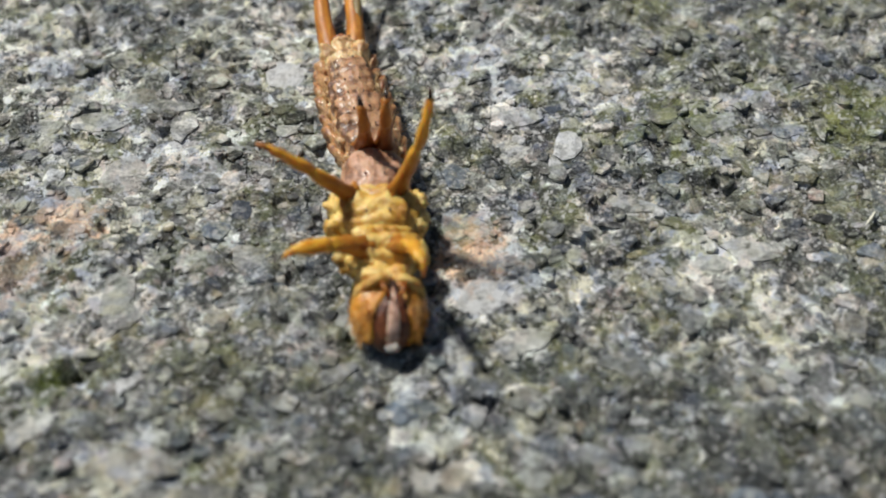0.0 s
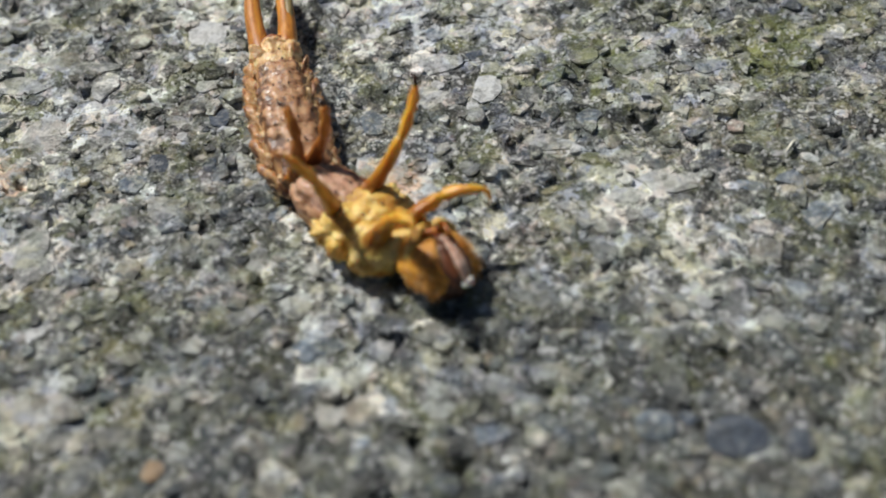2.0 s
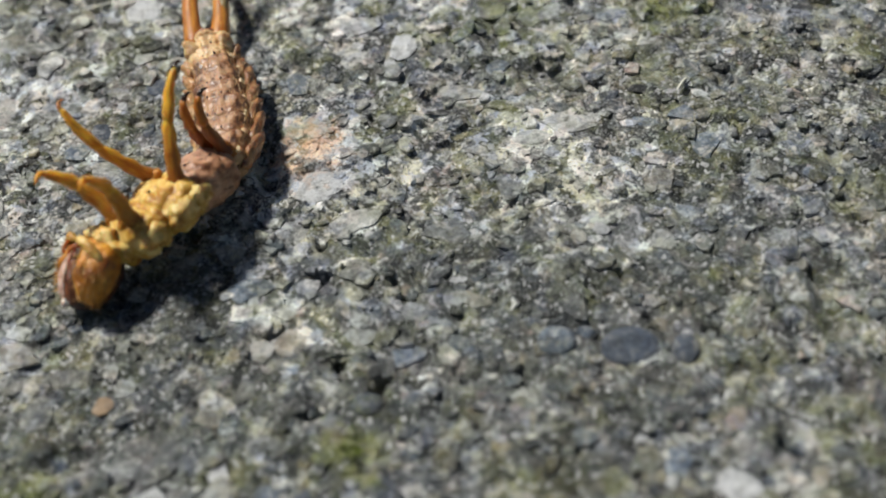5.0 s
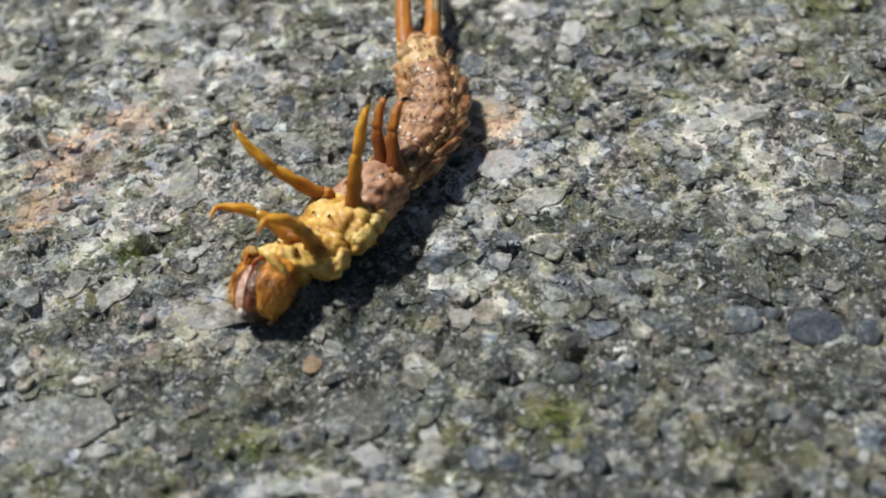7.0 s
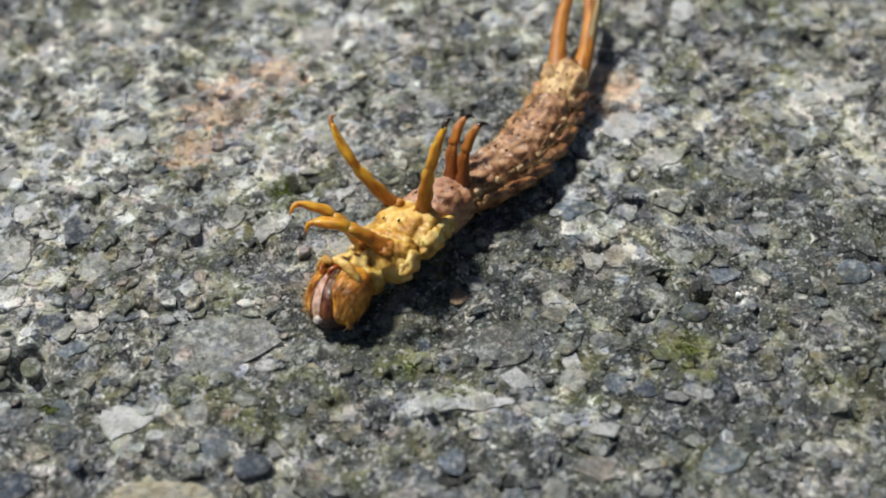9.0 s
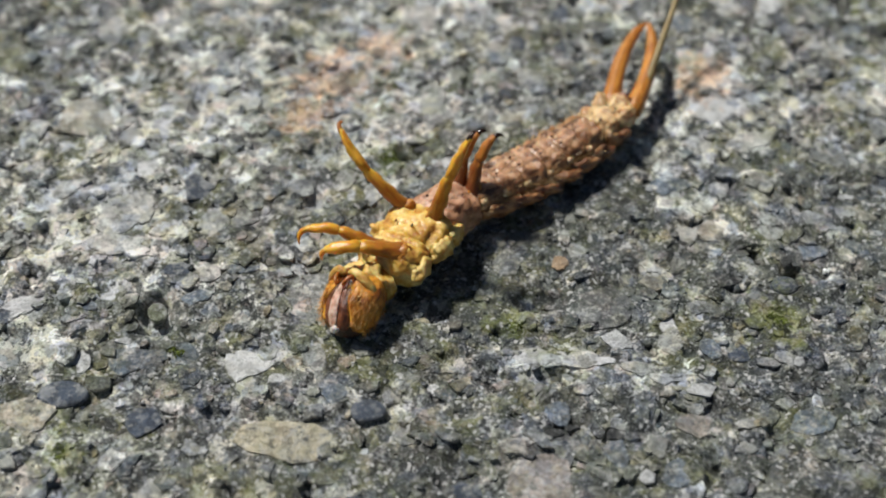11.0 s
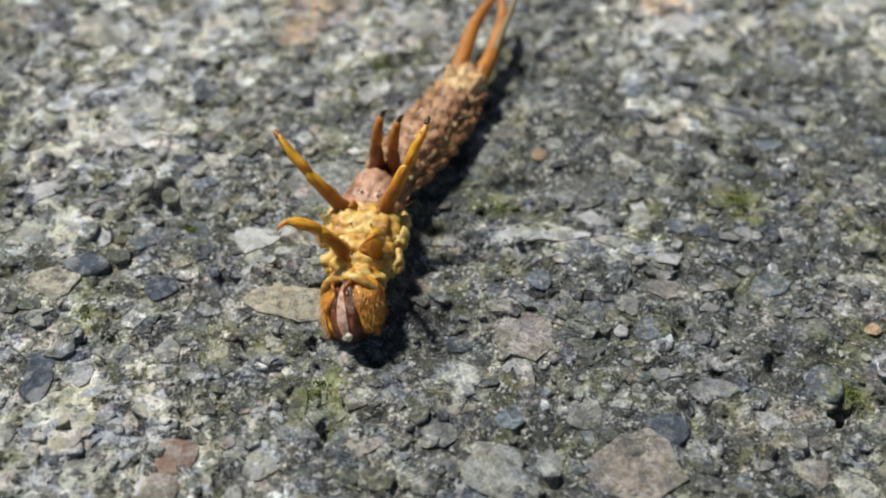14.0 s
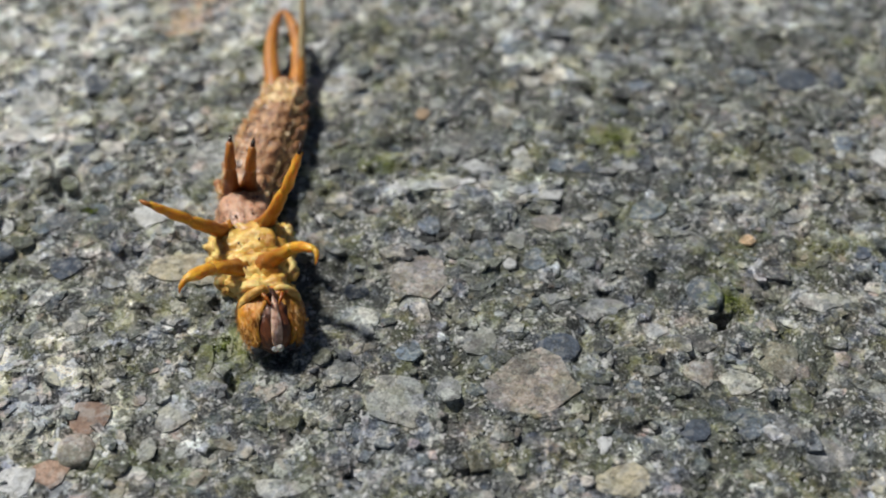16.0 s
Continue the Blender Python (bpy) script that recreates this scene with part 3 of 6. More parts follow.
for s in (1, -1):
    edge = lambda v: 0.06 + 0.72 * v ** 1.1 + 0.05 * math.sin(9 * v + s)
    cheek = head_plate("cheek", edge, None, -1.18, 1.0, 1.05, 0.13, "cheek", "bristly orange cheek plate", 4.0 * s, head, s)
    bm = bmesh.new()
    for k in range(330):
        v, u = rng.random() ** 0.8, rng.uniform(0.02, 0.95)
        inner = math.acos(min(0.96, edge(v)))
        a = inner + (-0.42 - inner) * u
        root = on_head(-1.0 + 1.9 * v, a, 1.12)
        way = (math.cos(a) * 0.35 - 0.15, 1.0, math.sin(a) * 0.35)
        bristle(bm, (root.x * s, root.y, root.z), (way[0] * s, way[1], way[2]), rng.uniform(0.16, 0.42), rng, 0.010)
    tagged(part("bristles", bm, "comb", cheek, "comb of golden bristles", smooth=False), kind="stuff")
    head_plate("jaw", lambda v: 0.02 + 0.29 * v, lambda v: 0.10 + 0.78 * v ** 1.1, -0.75, 1.22, 0.99, 0.05, "jaw", "dark red-brown curved jaw", 7.0 * s, head, s, 0.6)
    # amber palp and the collar's fold over the rear of the cheek
    bm = bmesh.new()
    tube(bm, arc((0.40 * s, -0.75, 0.98), (0.30 * s, -0.50, 1.28), (0.16 * s, -0.25, 1.12), 6), (0.09, 0.09, 0.08, 0.07, 0.06, 0.04))
    part("palp", bm, "amber", head, "short amber palp")
    bm = bmesh.new()
    tube(bm, arc((0.12 * s, -0.86, 0.98), (0.72 * s, -0.96, 1.12), (1.16 * s, -0.46, 0.30), 9), (0.10, 0.14, 0.17, 0.18, 0.19, 0.19, 0.18, 0.15, 0.08), 12)
    for vert in bm.verts:
        vert.co += vert.co.normalized() * (0.09 * noise.noise(vert.co * 2.7 + Vector((s, 0, 0))))
    part("collar_fold", bm, "fold", head, "cream fold of the collar")
head_plate("lip", lambda v: 0.02 + 0.27 * v, lambda v: -0.02 - 0.27 * v, -0.78, 1.24, 1.06, 0.06, "lip", "rosy wedge-shaped lip", 2.0, head, 1, 0.4)
bm = bmesh.new()
blob(bm, (0, 1.28, 0.40), (0.24, 0.15, 0.15), 0.05, 3, 5.4)
part("lip_tip", bm, "pearl", head, "pearly white tip of the lip")
# the whole head bows, so that its face looks forward
bow = Matrix.Translation((0, -0.62 * MM, 0.14 * MM)) @ pose(0, 0, 0, -15) @ Matrix.Translation((0, 0.55 * MM, 0))
for ob in (head, *head.children, *[c for p in head.children for c in p.children]):
    ob.data.transform(bow)
bm = bmesh.new()
blob(bm, (0, -1.30, -0.06), (1.08, 0.66, 0.88), 0.15, 2.4, 6.4, rings=28, sides=44)
part("collar", bm, "thorax", head, "yellow folded collar")


def leg(name, length, thick, label, hook=0.3, claw="claw", flat=1.25):
    """A jointed leg along +y: swollen dark hip, thigh, bent flattened shank and a hooked claw."""
    knee = (0, length * 0.52, 0.30)

    def worn(bm, seed):
        for v in bm.verts:
            v.co.x *= flat
            v.co += Vector((noise.noise(v.co * 3.1 + Vector((seed, 0, 0))), 0, noise.noise(v.co * 2.7 + Vector((0, seed, 0))))) * thick * 0.34
        return bm
    bm = bmesh.new()
    tube(bm, arc((0, -0.15, -0.25), (0, length * 0.22, 0.12), knee, 13), [thick * k for k in (1.25, 1.35, 1.28, 1.16, 1.10, 1.08, 1.07, 1.05, 1.0, 0.95, 0.88, 0.80, 0.70)], 14)
    ob = part(name, worn(bm, length), "amber", larva, label)
    bm = bmesh.new()
    blob(bm, (0, -0.06, -0.20), (thick * 1.9, thick * 1.7, thick * 1.3), 0.10, 3.0, length * 3, rings=14, sides=20)
    part("hip", bm, "hip", ob, "dark orange hip")
    bm = bmesh.new()
    tube(bm, arc((0, length * 0.50, 0.29), (0.03, length * 0.78, 0.36), (0.05, length * 0.96, 0.14), 11), [thick * k for k in (0.66, 0.84, 0.86, 0.84, 0.80, 0.76, 0.72, 0.66, 0.60, 0.54, 0.44)], 12)
    part("shank", worn(bm, length + 5), "amber", ob)
    bm = bmesh.new()
    for k in range(22):
        bristle(bm, (rng.uniform(-0.15, 0.15), length * rng.uniform(0.3, 0.92), 0.3), (rng.uniform(-1, 1), 0.6, rng.uniform(-0.4, 1)), rng.uniform(0.16, 0.3), rng, 0.008)
    tagged(part("bristles", bm, "hair", ob, "short golden bristles", smooth=False), kind="stuff")
    bm = bmesh.new()
    tube(bm, arc((0.05, length * 0.94, 0.16), (0.06, length * 1.05, 0.04), (0.08, length * 1.0, -hook), 7), [thick * k for k in (0.48, 0.46, 0.43, 0.38, 0.30, 0.20, 0.07)], 8)
    part("claw", bm, claw, ob, "dark hooked claw" if claw == "claw" else "amber hooked claw")
    return ob


for side in "LR":
    body["legF" + side] = leg("foreleg", 3.0, 0.255, "amber foreleg", 0.45, "amber", 1.3)
    body["legM" + side] = leg("middle_leg", 4.1, 0.215, "long amber middle leg", 0.3, "rust" if side == "L" else "claw")
    body["legH" + side] = leg("hind_leg", 2.5, 0.225, "short rust-brown hind leg")
for key in ("legHL", "legHR"):
    for ob in (body[key], *[c for c in body[key].children if c.name.startswith("shank")]):
        ob.data.materials[0] = M["rust"]

# tail: two long claspers that close at the tip, and a thin thread
claspers = []
for s in (1, -1):
    bm = bmesh.new()
    tube(bm, arc((0.46 * s, 0.5, 0.0), (0.98 * s, -3.3, 0.15), (0.06 * s, -4.9, 0.42), 14), [0.40, 0.42, 0.39, 0.36, 0.35, 0.34, 0.32, 0.30, 0.28, 0.26, 0.23, 0.20, 0.15, 0.07], 12)
    claspers.append(part("tail_clasper", bm, "clasper", larva, "long rust-orange tail clasper"))
    bm = bmesh.new()
    for k in range(14):
        bristle(bm, (0.55 * s, -0.2 - 0.25 * k, 0.1), (s * rng.uniform(0.3, 1), -0.5, rng.uniform(-0.3, 0.8)), rng.uniform(0.2, 0.4), rng, 0.013)
    tagged(part("bristles", bm, "hair", claspers[-1], "fine golden bristles", smooth=False), kind="stuff")
bm = bmesh.new()
tube(bm, arc((-0.62, 0.3, -0.25), (-0.9, -3.2, 0.6), (-1.25, -7.2, 2.6), 12), [0.16, 0.19, 0.19, 0.18, 0.17, 0.16, 0.15, 0.14, 0.13, 0.12, 0.10, 0.07], 8)
thread = part("tail_thread", bm, "thread", larva, "thin olive tail thread")

# ---------------------------------------------------------------- the concrete
PITS = ((-21.6, -16.3, 0.85), (1.2, -14.0, 0.42), (3.4, -13.2, 0.40), (-5.9, -21.1, 0.36), (-12.2, -7.1, 0.5), (-4.2, -21.6, 0.34), (7.9, -1.4, 0.34), (4.9, -26.9, 0.4))

lattice = np.random.RandomState(3).rand(64, 64)


def value_noise(x, y, size):
    """Smooth noise, 0 to 1, with lumps of the given size (mm)."""
    x, y = np.asarray(x, float) / size, np.asarray(y, float) / size
    i, j = np.floor(x).astype(int), np.floor(y).astype(int)
    u, v = x - i, y - j
    u, v = u * u * (3 - 2 * u), v * v * (3 - 2 * v)
    at = lambda a, b: lattice[a % 64, b % 64]
    return (at(i, j) * (1 - u) + at(i + 1, j) * u) * (1 - v) + (at(i, j + 1) * (1 - u) + at(i + 1, j + 1) * u) * v


def height(x, y):
    """The concrete's worn surface, in mm."""
    h = 0.34 * (value_noise(x, y, 7.3) - 0.5) + 0.30 * (value_noise(x + 31, y + 7, 2.1) - 0.5) + 0.28 * (value_noise(x + 3, y + 57, 0.8) - 0.5) + 0.20 * (value_noise(x + 13, y + 27, 0.41) - 0.5)
    return h - 0.06 + ridge(x, y) - pits(x, y) - 0.5 * np.clip(1.0 - value_noise(x + 41, y + 19, 1.3) / 0.30, 0, 1) - 0.42 * np.clip(1.0 - value_noise(x + 23, y + 5, 0.66) / 0.30, 0, 1)


def ridge(x, y):
    """Height of the low broken edge that crosses the concrete, in mm."""
    line = np.where(x < -3, -18.05, -18.05 - 0.5 * (x + 3)) + 0.25 * (value_noise(x, y, 0.9) - 0.5)
    ends = np.clip((x + 8.8) / 0.8, 0, 1) * np.clip((0.2 - x) / 1.2, 0, 1)
    return 0.24 * ends * np.exp(-((y - line) / np.where(y > line, 0.28, 0.7)) ** 2)


def pits(x, y):
    """Depth of the broken-out pits, in mm."""
    d = np.zeros(np.shape(x))
    for px, py, r in PITS:
        d = np.maximum(d, np.exp(-(np.hypot((x - px), (y - py) * 0.85) / r) ** 4))
    return 1.1 * d


def bed(x, y):
    """The surface without its finest relief, in mm: stones lie level on it."""
    return 0.34 * (value_noise(x, y, 7.3) - 0.5) + 0.30 * (value_noise(x + 31, y + 7, 2.1) - 0.5) - 0.10 + 0.9 * ridge(x, y)


def spaced(lo, hi, step, far):
    mid = np.arange(lo, hi + step / 2, step)
    out = [step]
    while sum(out) < far:
        out.append(out[-1] * 1.25)
    out = np.cumsum(out)
    return np.concatenate([lo - out[::-1], mid, hi + out])


ground = tagged(new("ground", bpy.data.meshes.new("ground")), "weathered grey concrete full of crushed stone", "ground", kind="structure")

srng = random.Random(21)


def chip_shape(r, rough=True):
    """A flat chip with a broken outline, one unit across and high: corners and faces."""
    n = r.randint(6, 9) if rough else 12
    turn = r.uniform(0, 6.28)
    corners = sorted(r.uniform(-0.42, 0.42) + k for k in range(r.randint(4, 6)))
    corners = [(6.283 * c / len(corners), r.uniform(0.40, 0.62)) for c in corners]
    rim = []
    for k in range(n):
        a = 6.283 * (k + r.uniform(-0.25, 0.25)) / n
        if rough:
            d = r.uniform(0.30, 0.58)
        else:
            # on the straight edge between two corners, then nicked
            spans = list(zip(corners, corners[1:] + [(corners[0][0] + 6.283, corners[0][1])]))
            b = (a - corners[0][0]) % 6.283 + corners[0][0]
            (a0, r0), (a1, r1) = next(s for s in spans if s[0][0] <= b <= s[1][0] + 1e-6)
            d = r0 * r1 * math.sin(a1 - a0) / (r0 * math.sin(b - a0) + r1 * math.sin(a1 - b)) if 0.05 < a1 - a0 < 2.6 else 0.45
            d = min(0.62, max(0.27, d)) * r.uniform(0.84, 1.10)
        rim.append((d, a + turn))
    slope = (r.uniform(-0.35, 0.35), r.uniform(-0.35, 0.35))
    vs = []
    for z, shrink in ((-3.0, 0.98), (0.1, 1.0), (0.8, 0.86)):
        for d, a in rim:
            k = shrink * (r.uniform(0.86, 1.06) if z > 0.5 else 1.0)
            x, y = d * k * math.cos(a), d * k * math.sin(a)
            vs.append((x, y, z + (slope[0] * x + slope[1] * y + r.uniform(-0.16, 0.12) if z > 0 else 0)))
    vs.append((r.uniform(-0.12, 0.12), r.uniform(-0.12, 0.12), r.uniform(0.7, 1.05)))
    fs = []
    for ring in (0, 1):
        for k in range(n):
            m = (k + 1) % n
            fs.append((ring * n + k, ring * n + m, ring * n + n + m, ring * n + n + k))
    fs += [(2 * n + k, 2 * n + (k + 1) % n, 3 * n) for k in range(n)]
    return vs, fs


SHAPES = []
for _ in range(20):
    vs, fs = chip_shape(srng, False)
    me = bpy.data.meshes.new("stone")
    me.from_pydata([(x, y, z) for x, y, z in vs], [], fs)
    SHAPES.append(me)
DOMES = []
for _ in range(4):
    # a worn pebble: uneven oval, rounded over the top
    n, rim = 18, [srng.uniform(0.45, 0.53) for _ in range(18)]
    rim = [(rim[k - 1] + rim[k] + rim[(k + 1) % n]) / 3 for k in range(n)]
    vs = [(rim[k] * f * math.cos(6.283 * k / n), rim[k] * f * math.sin(6.283 * k / n), z + srng.uniform(-0.04, 0.04))
          for z, f in ((-1.2, 0.95), (0.0, 1.0), (0.45, 0.94), (0.78, 0.76), (0.95, 0.44)) for k in range(n)] + [(0, 0, 1.0)]
    fs = [(r * n + k, r * n + (k + 1) % n, r * n + n + (k + 1) % n, r * n + n + k) for r in range(4) for k in range(n)]
    fs += [(4 * n + k, 4 * n + (k + 1) % n, 5 * n) for k in range(n)]
    me = bpy.data.meshes.new("stone")
    me.from_pydata(vs, [], fs)
    me.polygons.foreach_set("use_smooth", [True] * len(fs))
    DOMES.append(me)
FACES = {}
taken = []
ovals = []
beds = []


def stone(x, y, w, d, turn, tone, proud=None):
    """A stone bedded in the concrete: place, width, depth (mm), turn and kind; a proud one is rounded."""
    key = (srng.randrange(len(SHAPES)) if proud is None else srng.randrange(len(DOMES)) - len(DOMES), tone)
    if key not in FACES:
        FACES[key] = (SHAPES if proud is None else DOMES)[key[0]].copy()
        FACES[key].materials.append(M[tone])
    ob = new("stone", FACES[key])
    thick = 0.022 + 0.010 * min(w, d) if proud is None else proud
    z = float(bed(x, y))
    ob.matrix_basis = pose(x * MM, y * MM, z * MM, srng.uniform(-3, 3), srng.uniform(-3, 3), turn) @ Matrix.Diagonal((w * MM, d * MM, thick * MM, 1))
    ob.parent = ground
    taken.append((x, y, 0.42 * max(w, d)))
    ovals.append((x, y, w, d, radians(turn)))
    beds.append((x, y, w, d, radians(turn), z))
    return ob


# near-black ones are thin stones that stand in for shade in pits
stone(-12.2, 2.3, 2.17, 2.47, -3, "pale")
stone(-6.4, 7.8, 1.96, 1.87, -4, "white")
stone(-6.7, 1.6, 0.47, 0.64, -3, "white")
stone(-13.6, 5.2, 2.49, 1.42, -3, "pale")
stone(-10.1, 4.8, 1.12, 1.74, -3, "pale")
stone(-6.1, 4.4, 1.32, 1.30, -3, "pale")
stone(-10.4, -7.8, 0.90, 1.03, -2, "white")
stone(-5.9, -13.2, 1.05, 0.86, -2, "orange")
stone(-9.9, -11.0, 3.02, 1.22, -2, "tan")
stone(2.9, 5.3, 2.08, 1.73, -3, "pale")
stone(4.7, 3.7, 1.71, 1.83, -3, "white")
stone(8.6, 2.0, 1.29, 1.27, -3, "slate")
stone(13.6, -13.2, 1.00, 1.25, -2, "navy", 0.42)
stone(11.8, -12.8, 2.10, 1.60, -2, "navy", 0.34)
stone(9.4, -12.3, 1.34, 1.29, -2, "slate", 0.22)
stone(2.9, -10.8, 1.15, 1.13, -2, "pale")
stone(4.7, -10.5, 1.65, 1.14, -2, "grey")
stone(14.1, -5.1, 1.11, 1.31, -3, "tan")
stone(10.6, 5.0, 2.37, 1.73, -3, "grey")
stone(0.5, 1.9, 1.69, 1.91, -3, "slate")
stone(-6.8, -2.2, 1.41, 1.72, -3, "grey")
stone(-7.9, -4.9, 1.36, 1.06, -3, "tan")
stone(-11.0, -5.0, 1.76, 1.87, -3, "grey")
stone(6.9, -10.3, 1.22, 1.11, -2, "tan")
stone(3.0, -14.3, 1.15, 0.95, -2, "navy", 0.30)
stone(-14.9, -9.1, 1.29, 1.53, -4, "pale")
stone(-13.2, -9.6, 1.80, 1.78, -4, "pale")
stone(-14.7, -15.2, 4.54, 3.44, -3, "grey")
stone(-4.4, -15.3, 2.90, 2.78, -3, "slab")
stone(1.1, -14.0, 0.70, 0.62, -4, "pit_shade")
stone(-6.2, -18.3, 1.67, 0.85, -3, "pale")
stone(-4.6, -18.3, 1.48, 0.72, -3, "white")
stone(-3.1, -18.6, 1.66, 0.76, -3, "pale")
stone(-1.8, -17.2, 0.94, 1.32, -3, "pale")
stone(2.7, 3.4, 1.69, 1.85, -5, "pale")
stone(1.1, -0.8, 1.85, 1.35, -5, "pale")
stone(2.8, -6.0, 2.38, 1.48, -4, "pale")
stone(4.3, -12.4, 1.59, 1.51, -4, "slate")
stone(6.2, -6.8, 2.13, 1.46, -4, "grey")
stone(-1.0, -8.8, 2.31, 1.38, -4, "slate")
stone(-8.0, -13.4, 1.40, 1.47, -4, "grey")
stone(-24.4, -20.4, 1.97, 1.20, 2, "navy", 0.22)
stone(-22.0, -18.6, 2.38, 1.61, 2, "slate")
stone(-13.1, -20.7, 1.42, 1.00, 2, "navy", 0.20)
stone(-17.7, -18.8, 1.91, 1.85, 2, "white")
stone(-24.0, -18.9, 0.85, 1.39, 2, "white")
stone(-26.9, -16.4, 1.75, 1.38, 2, "white")
stone(-16.3, -22.0, 5.28, 2.31, 2, "sand")
stone(-21.2, -14.2, 1.62, 0.90, 2, "navy")
stone(-18.5, -14.2, 1.39, 0.71, 2, "slate")
stone(-21.55, -16.4, 0.80, 0.95, 20, "olive", 0.12)
stone(-23.2, -8.7, 1.01, 1.43, 2, "white")
stone(-23.2, -10.8, 2.15, 2.21, 2, "pale")
stone(-20.2, -11.5, 1.67, 1.85, 2, "pale")
stone(-24.0, -12.9, 2.73, 1.55, 2, "pale")
stone(-26.5, -5.3, 2.98, 3.15, 2, "tan")
stone(-26.5, 0.3, 1.64, 2.42, 2, "pale")
stone(-14.5, -19.9, 1.25, 1.28, 2, "slate")
stone(-6.9, -23.6, 2.48, 2.64, 1, "blush")
stone(-9.3, -25.5, 1.94, 1.26, 1, "pale")
stone(6.5, -20.3, 1.45, 0.89, 1, "pale")
stone(-3.1, -23.3, 0.71, 0.64, 1, "white")
stone(-1.8, -27.8, 1.88, 1.51, 1, "navy", 0.20)
stone(4.5, -25.6, 1.52, 1.89, 1, "slate", 0.30)
stone(-19.7, -29.3, 1.87, 1.79, 1, "red")
stone(-20.0, -30.8, 1.5, 1.5, 1, "blush", 0.25)
stone(-17.5, -30.9, 0.84, 1.32, 1, "pale")
stone(-3.3, -29.7, 3.69, 3.07, 1, "blush")
stone(-8.2, -29.8, 2.55, 2.68, 1, "pale")
stone(-4.9, -27.1, 1.70, 1.89, 1, "pale")
stone(-20.6, -24.5, 1.17, 1.35, 1, "pale")
stone(-25.3, -26.1, 1.31, 2.29, 1, "navy")
stone(-7.1, -18.2, 1.48, 0.69, 2, "white")
stone(-5.3, -18.3, 1.61, 0.80, 2, "pale")
stone(-2.1, -19.0, 1.78, 0.74, 2, "pale")
stone(-0.8, -19.5, 1.24, 0.62, 2, "white")
stone(-19.9, -14.4, 1.47, 1.43, 1, "pale")
stone(-24.1, -11.5, 2.77, 2.30, 1, "pale")
stone(-25.6, -21.4, 2.69, 1.84, 1, "tan")
stone(7.2, -33.8, 2.23, 1.52, -6, "grey")
stone(-0.5, -34.3, 2.20, 1.44, -6, "sand")
stone(4.8, -30.1, 2.13, 1.65, -6, "pale")
stone(9.1, -26.5, 2.92, 1.54, -6, "pale")
stone(-12.5, -33.2, 2.01, 1.20, -6, "pale")
stone(6.5, -29.4, 1.94, 2.54, -6, "tan")
stone(4.2, 2.7, 0.63, 0.97, -3, "white")
stone(8.4, -0.3, 1.21, 0.75, -3, "olive")
stone(6.2, -0.5, 1.21, 0.36, -3, "pit_shade")
stone(7.9, -1.5, 0.63, 0.40, -3, "pit_shade")
stone(4.0, -0.6, 0.91, 1.04, -3, "grey")
stone(13.4, 4.8, 1.71, 1.38, -3, "slate")
stone(14.9, 5.1, 0.53, 1.39, -3, "pale")
stone(11.0, -1.6, 2.95, 1.59, -3, "pale")
stone(13.9, -1.9, 1.17, 0.72, -3, "slate")
stone(15.6, -1.6, 1.36, 1.02, -3, "slate")
stone(16.0, -3.4, 1.14, 1.66, -3, "slate")
stone(14.1, -4.0, 1.13, 0.81, -3, "blush")
stone(13.7, -5.3, 0.93, 1.57, -3, "tan")
stone(14.0, -0.0, 0.90, 0.55, -3, "pit_shade")
stone(15.9, 1.2, 0.81, 0.79, -3, "pale")
stone(12.8, 6.3, 1.96, 0.57, -4, "dark")
stone(6.3, -9.2, 0.80, 0.32, -2, "white")
stone(6.2, -10.0, 1.05, 0.89, -2, "pale")
stone(3.3, -12.9, 0.67, 0.81, -2, "pit_shade")
stone(7.2, -11.2, 0.60, 0.43, -2, "pale")
stone(9.2, -11.1, 0.43, 0.39, -2, "pit_shade")
stone(10.7, -7.7, 0.81, 1.09, -2, "tan")
stone(10.8, -8.4, 0.71, 0.47, -2, "pale")
stone(13.7, -8.0, 1.06, 1.20, -2, "pale")
stone(-11.9, -6.5, 1.15, 0.41, -2, "pale")
stone(-11.7, -7.0, 0.85, 0.51, -2, "pit_shade")
stone(-6.9, -8.1, 1.11, 0.60, -2, "grey")
stone(-4.6, -9.1, 0.91, 0.70, -2, "slate")
stone(-1.9, -9.0, 0.72, 0.69, -2, "pale")
stone(-9.2, -9.8, 1.09, 0.69, -2, "pale")
stone(-7.1, -12.0, 2.26, 0.85, -2, "slab")
stone(-5.5, -10.9, 0.71, 0.77, -2, "pale")
stone(-5.2, -12.6, 1.20, 1.04, -2, "pale")
stone(-9.7, -13.1, 1.03, 1.24, -2, "dark")
stone(-0.6, -11.5, 1.04, 1.07, -2, "pale")
stone(-7.1, -9.8, 1.08, 0.57, -2, "slate")
stone(-2.2, -14.1, 1.33, 0.78, -2, "tan")
stone(-12.2, 6.5, 2.06, 1.28, -3, "tan")
stone(-10.7, 5.9, 2.04, 1.08, -3, "grey")
stone(-8.3, -0.7, 1.24, 1.05, -3, "slate")
stone(-14.7, 2.1, 0.87, 1.32, -3, "pale")
stone(-13.8, 1.1, 0.86, 0.96, -3, "pale")
stone(-11.5, 0.7, 1.06, 0.63, -3, "dark")
stone(2.9, 4.1, 0.61, 0.68, -5, "white")
stone(7.0, 0.6, 2.56, 1.40, -5, "pale")
stone(4.2, -1.7, 0.91, 0.66, -5, "navy")
stone(9.4, -2.3, 1.79, 0.98, -5, "pale")
stone(7.5, -2.8, 1.12, 0.64, -5, "pale")
stone(13.1, 3.0, 0.71, 0.74, -5, "pale")
stone(1.2, -4.0, 2.67, 1.87, -4, "white")
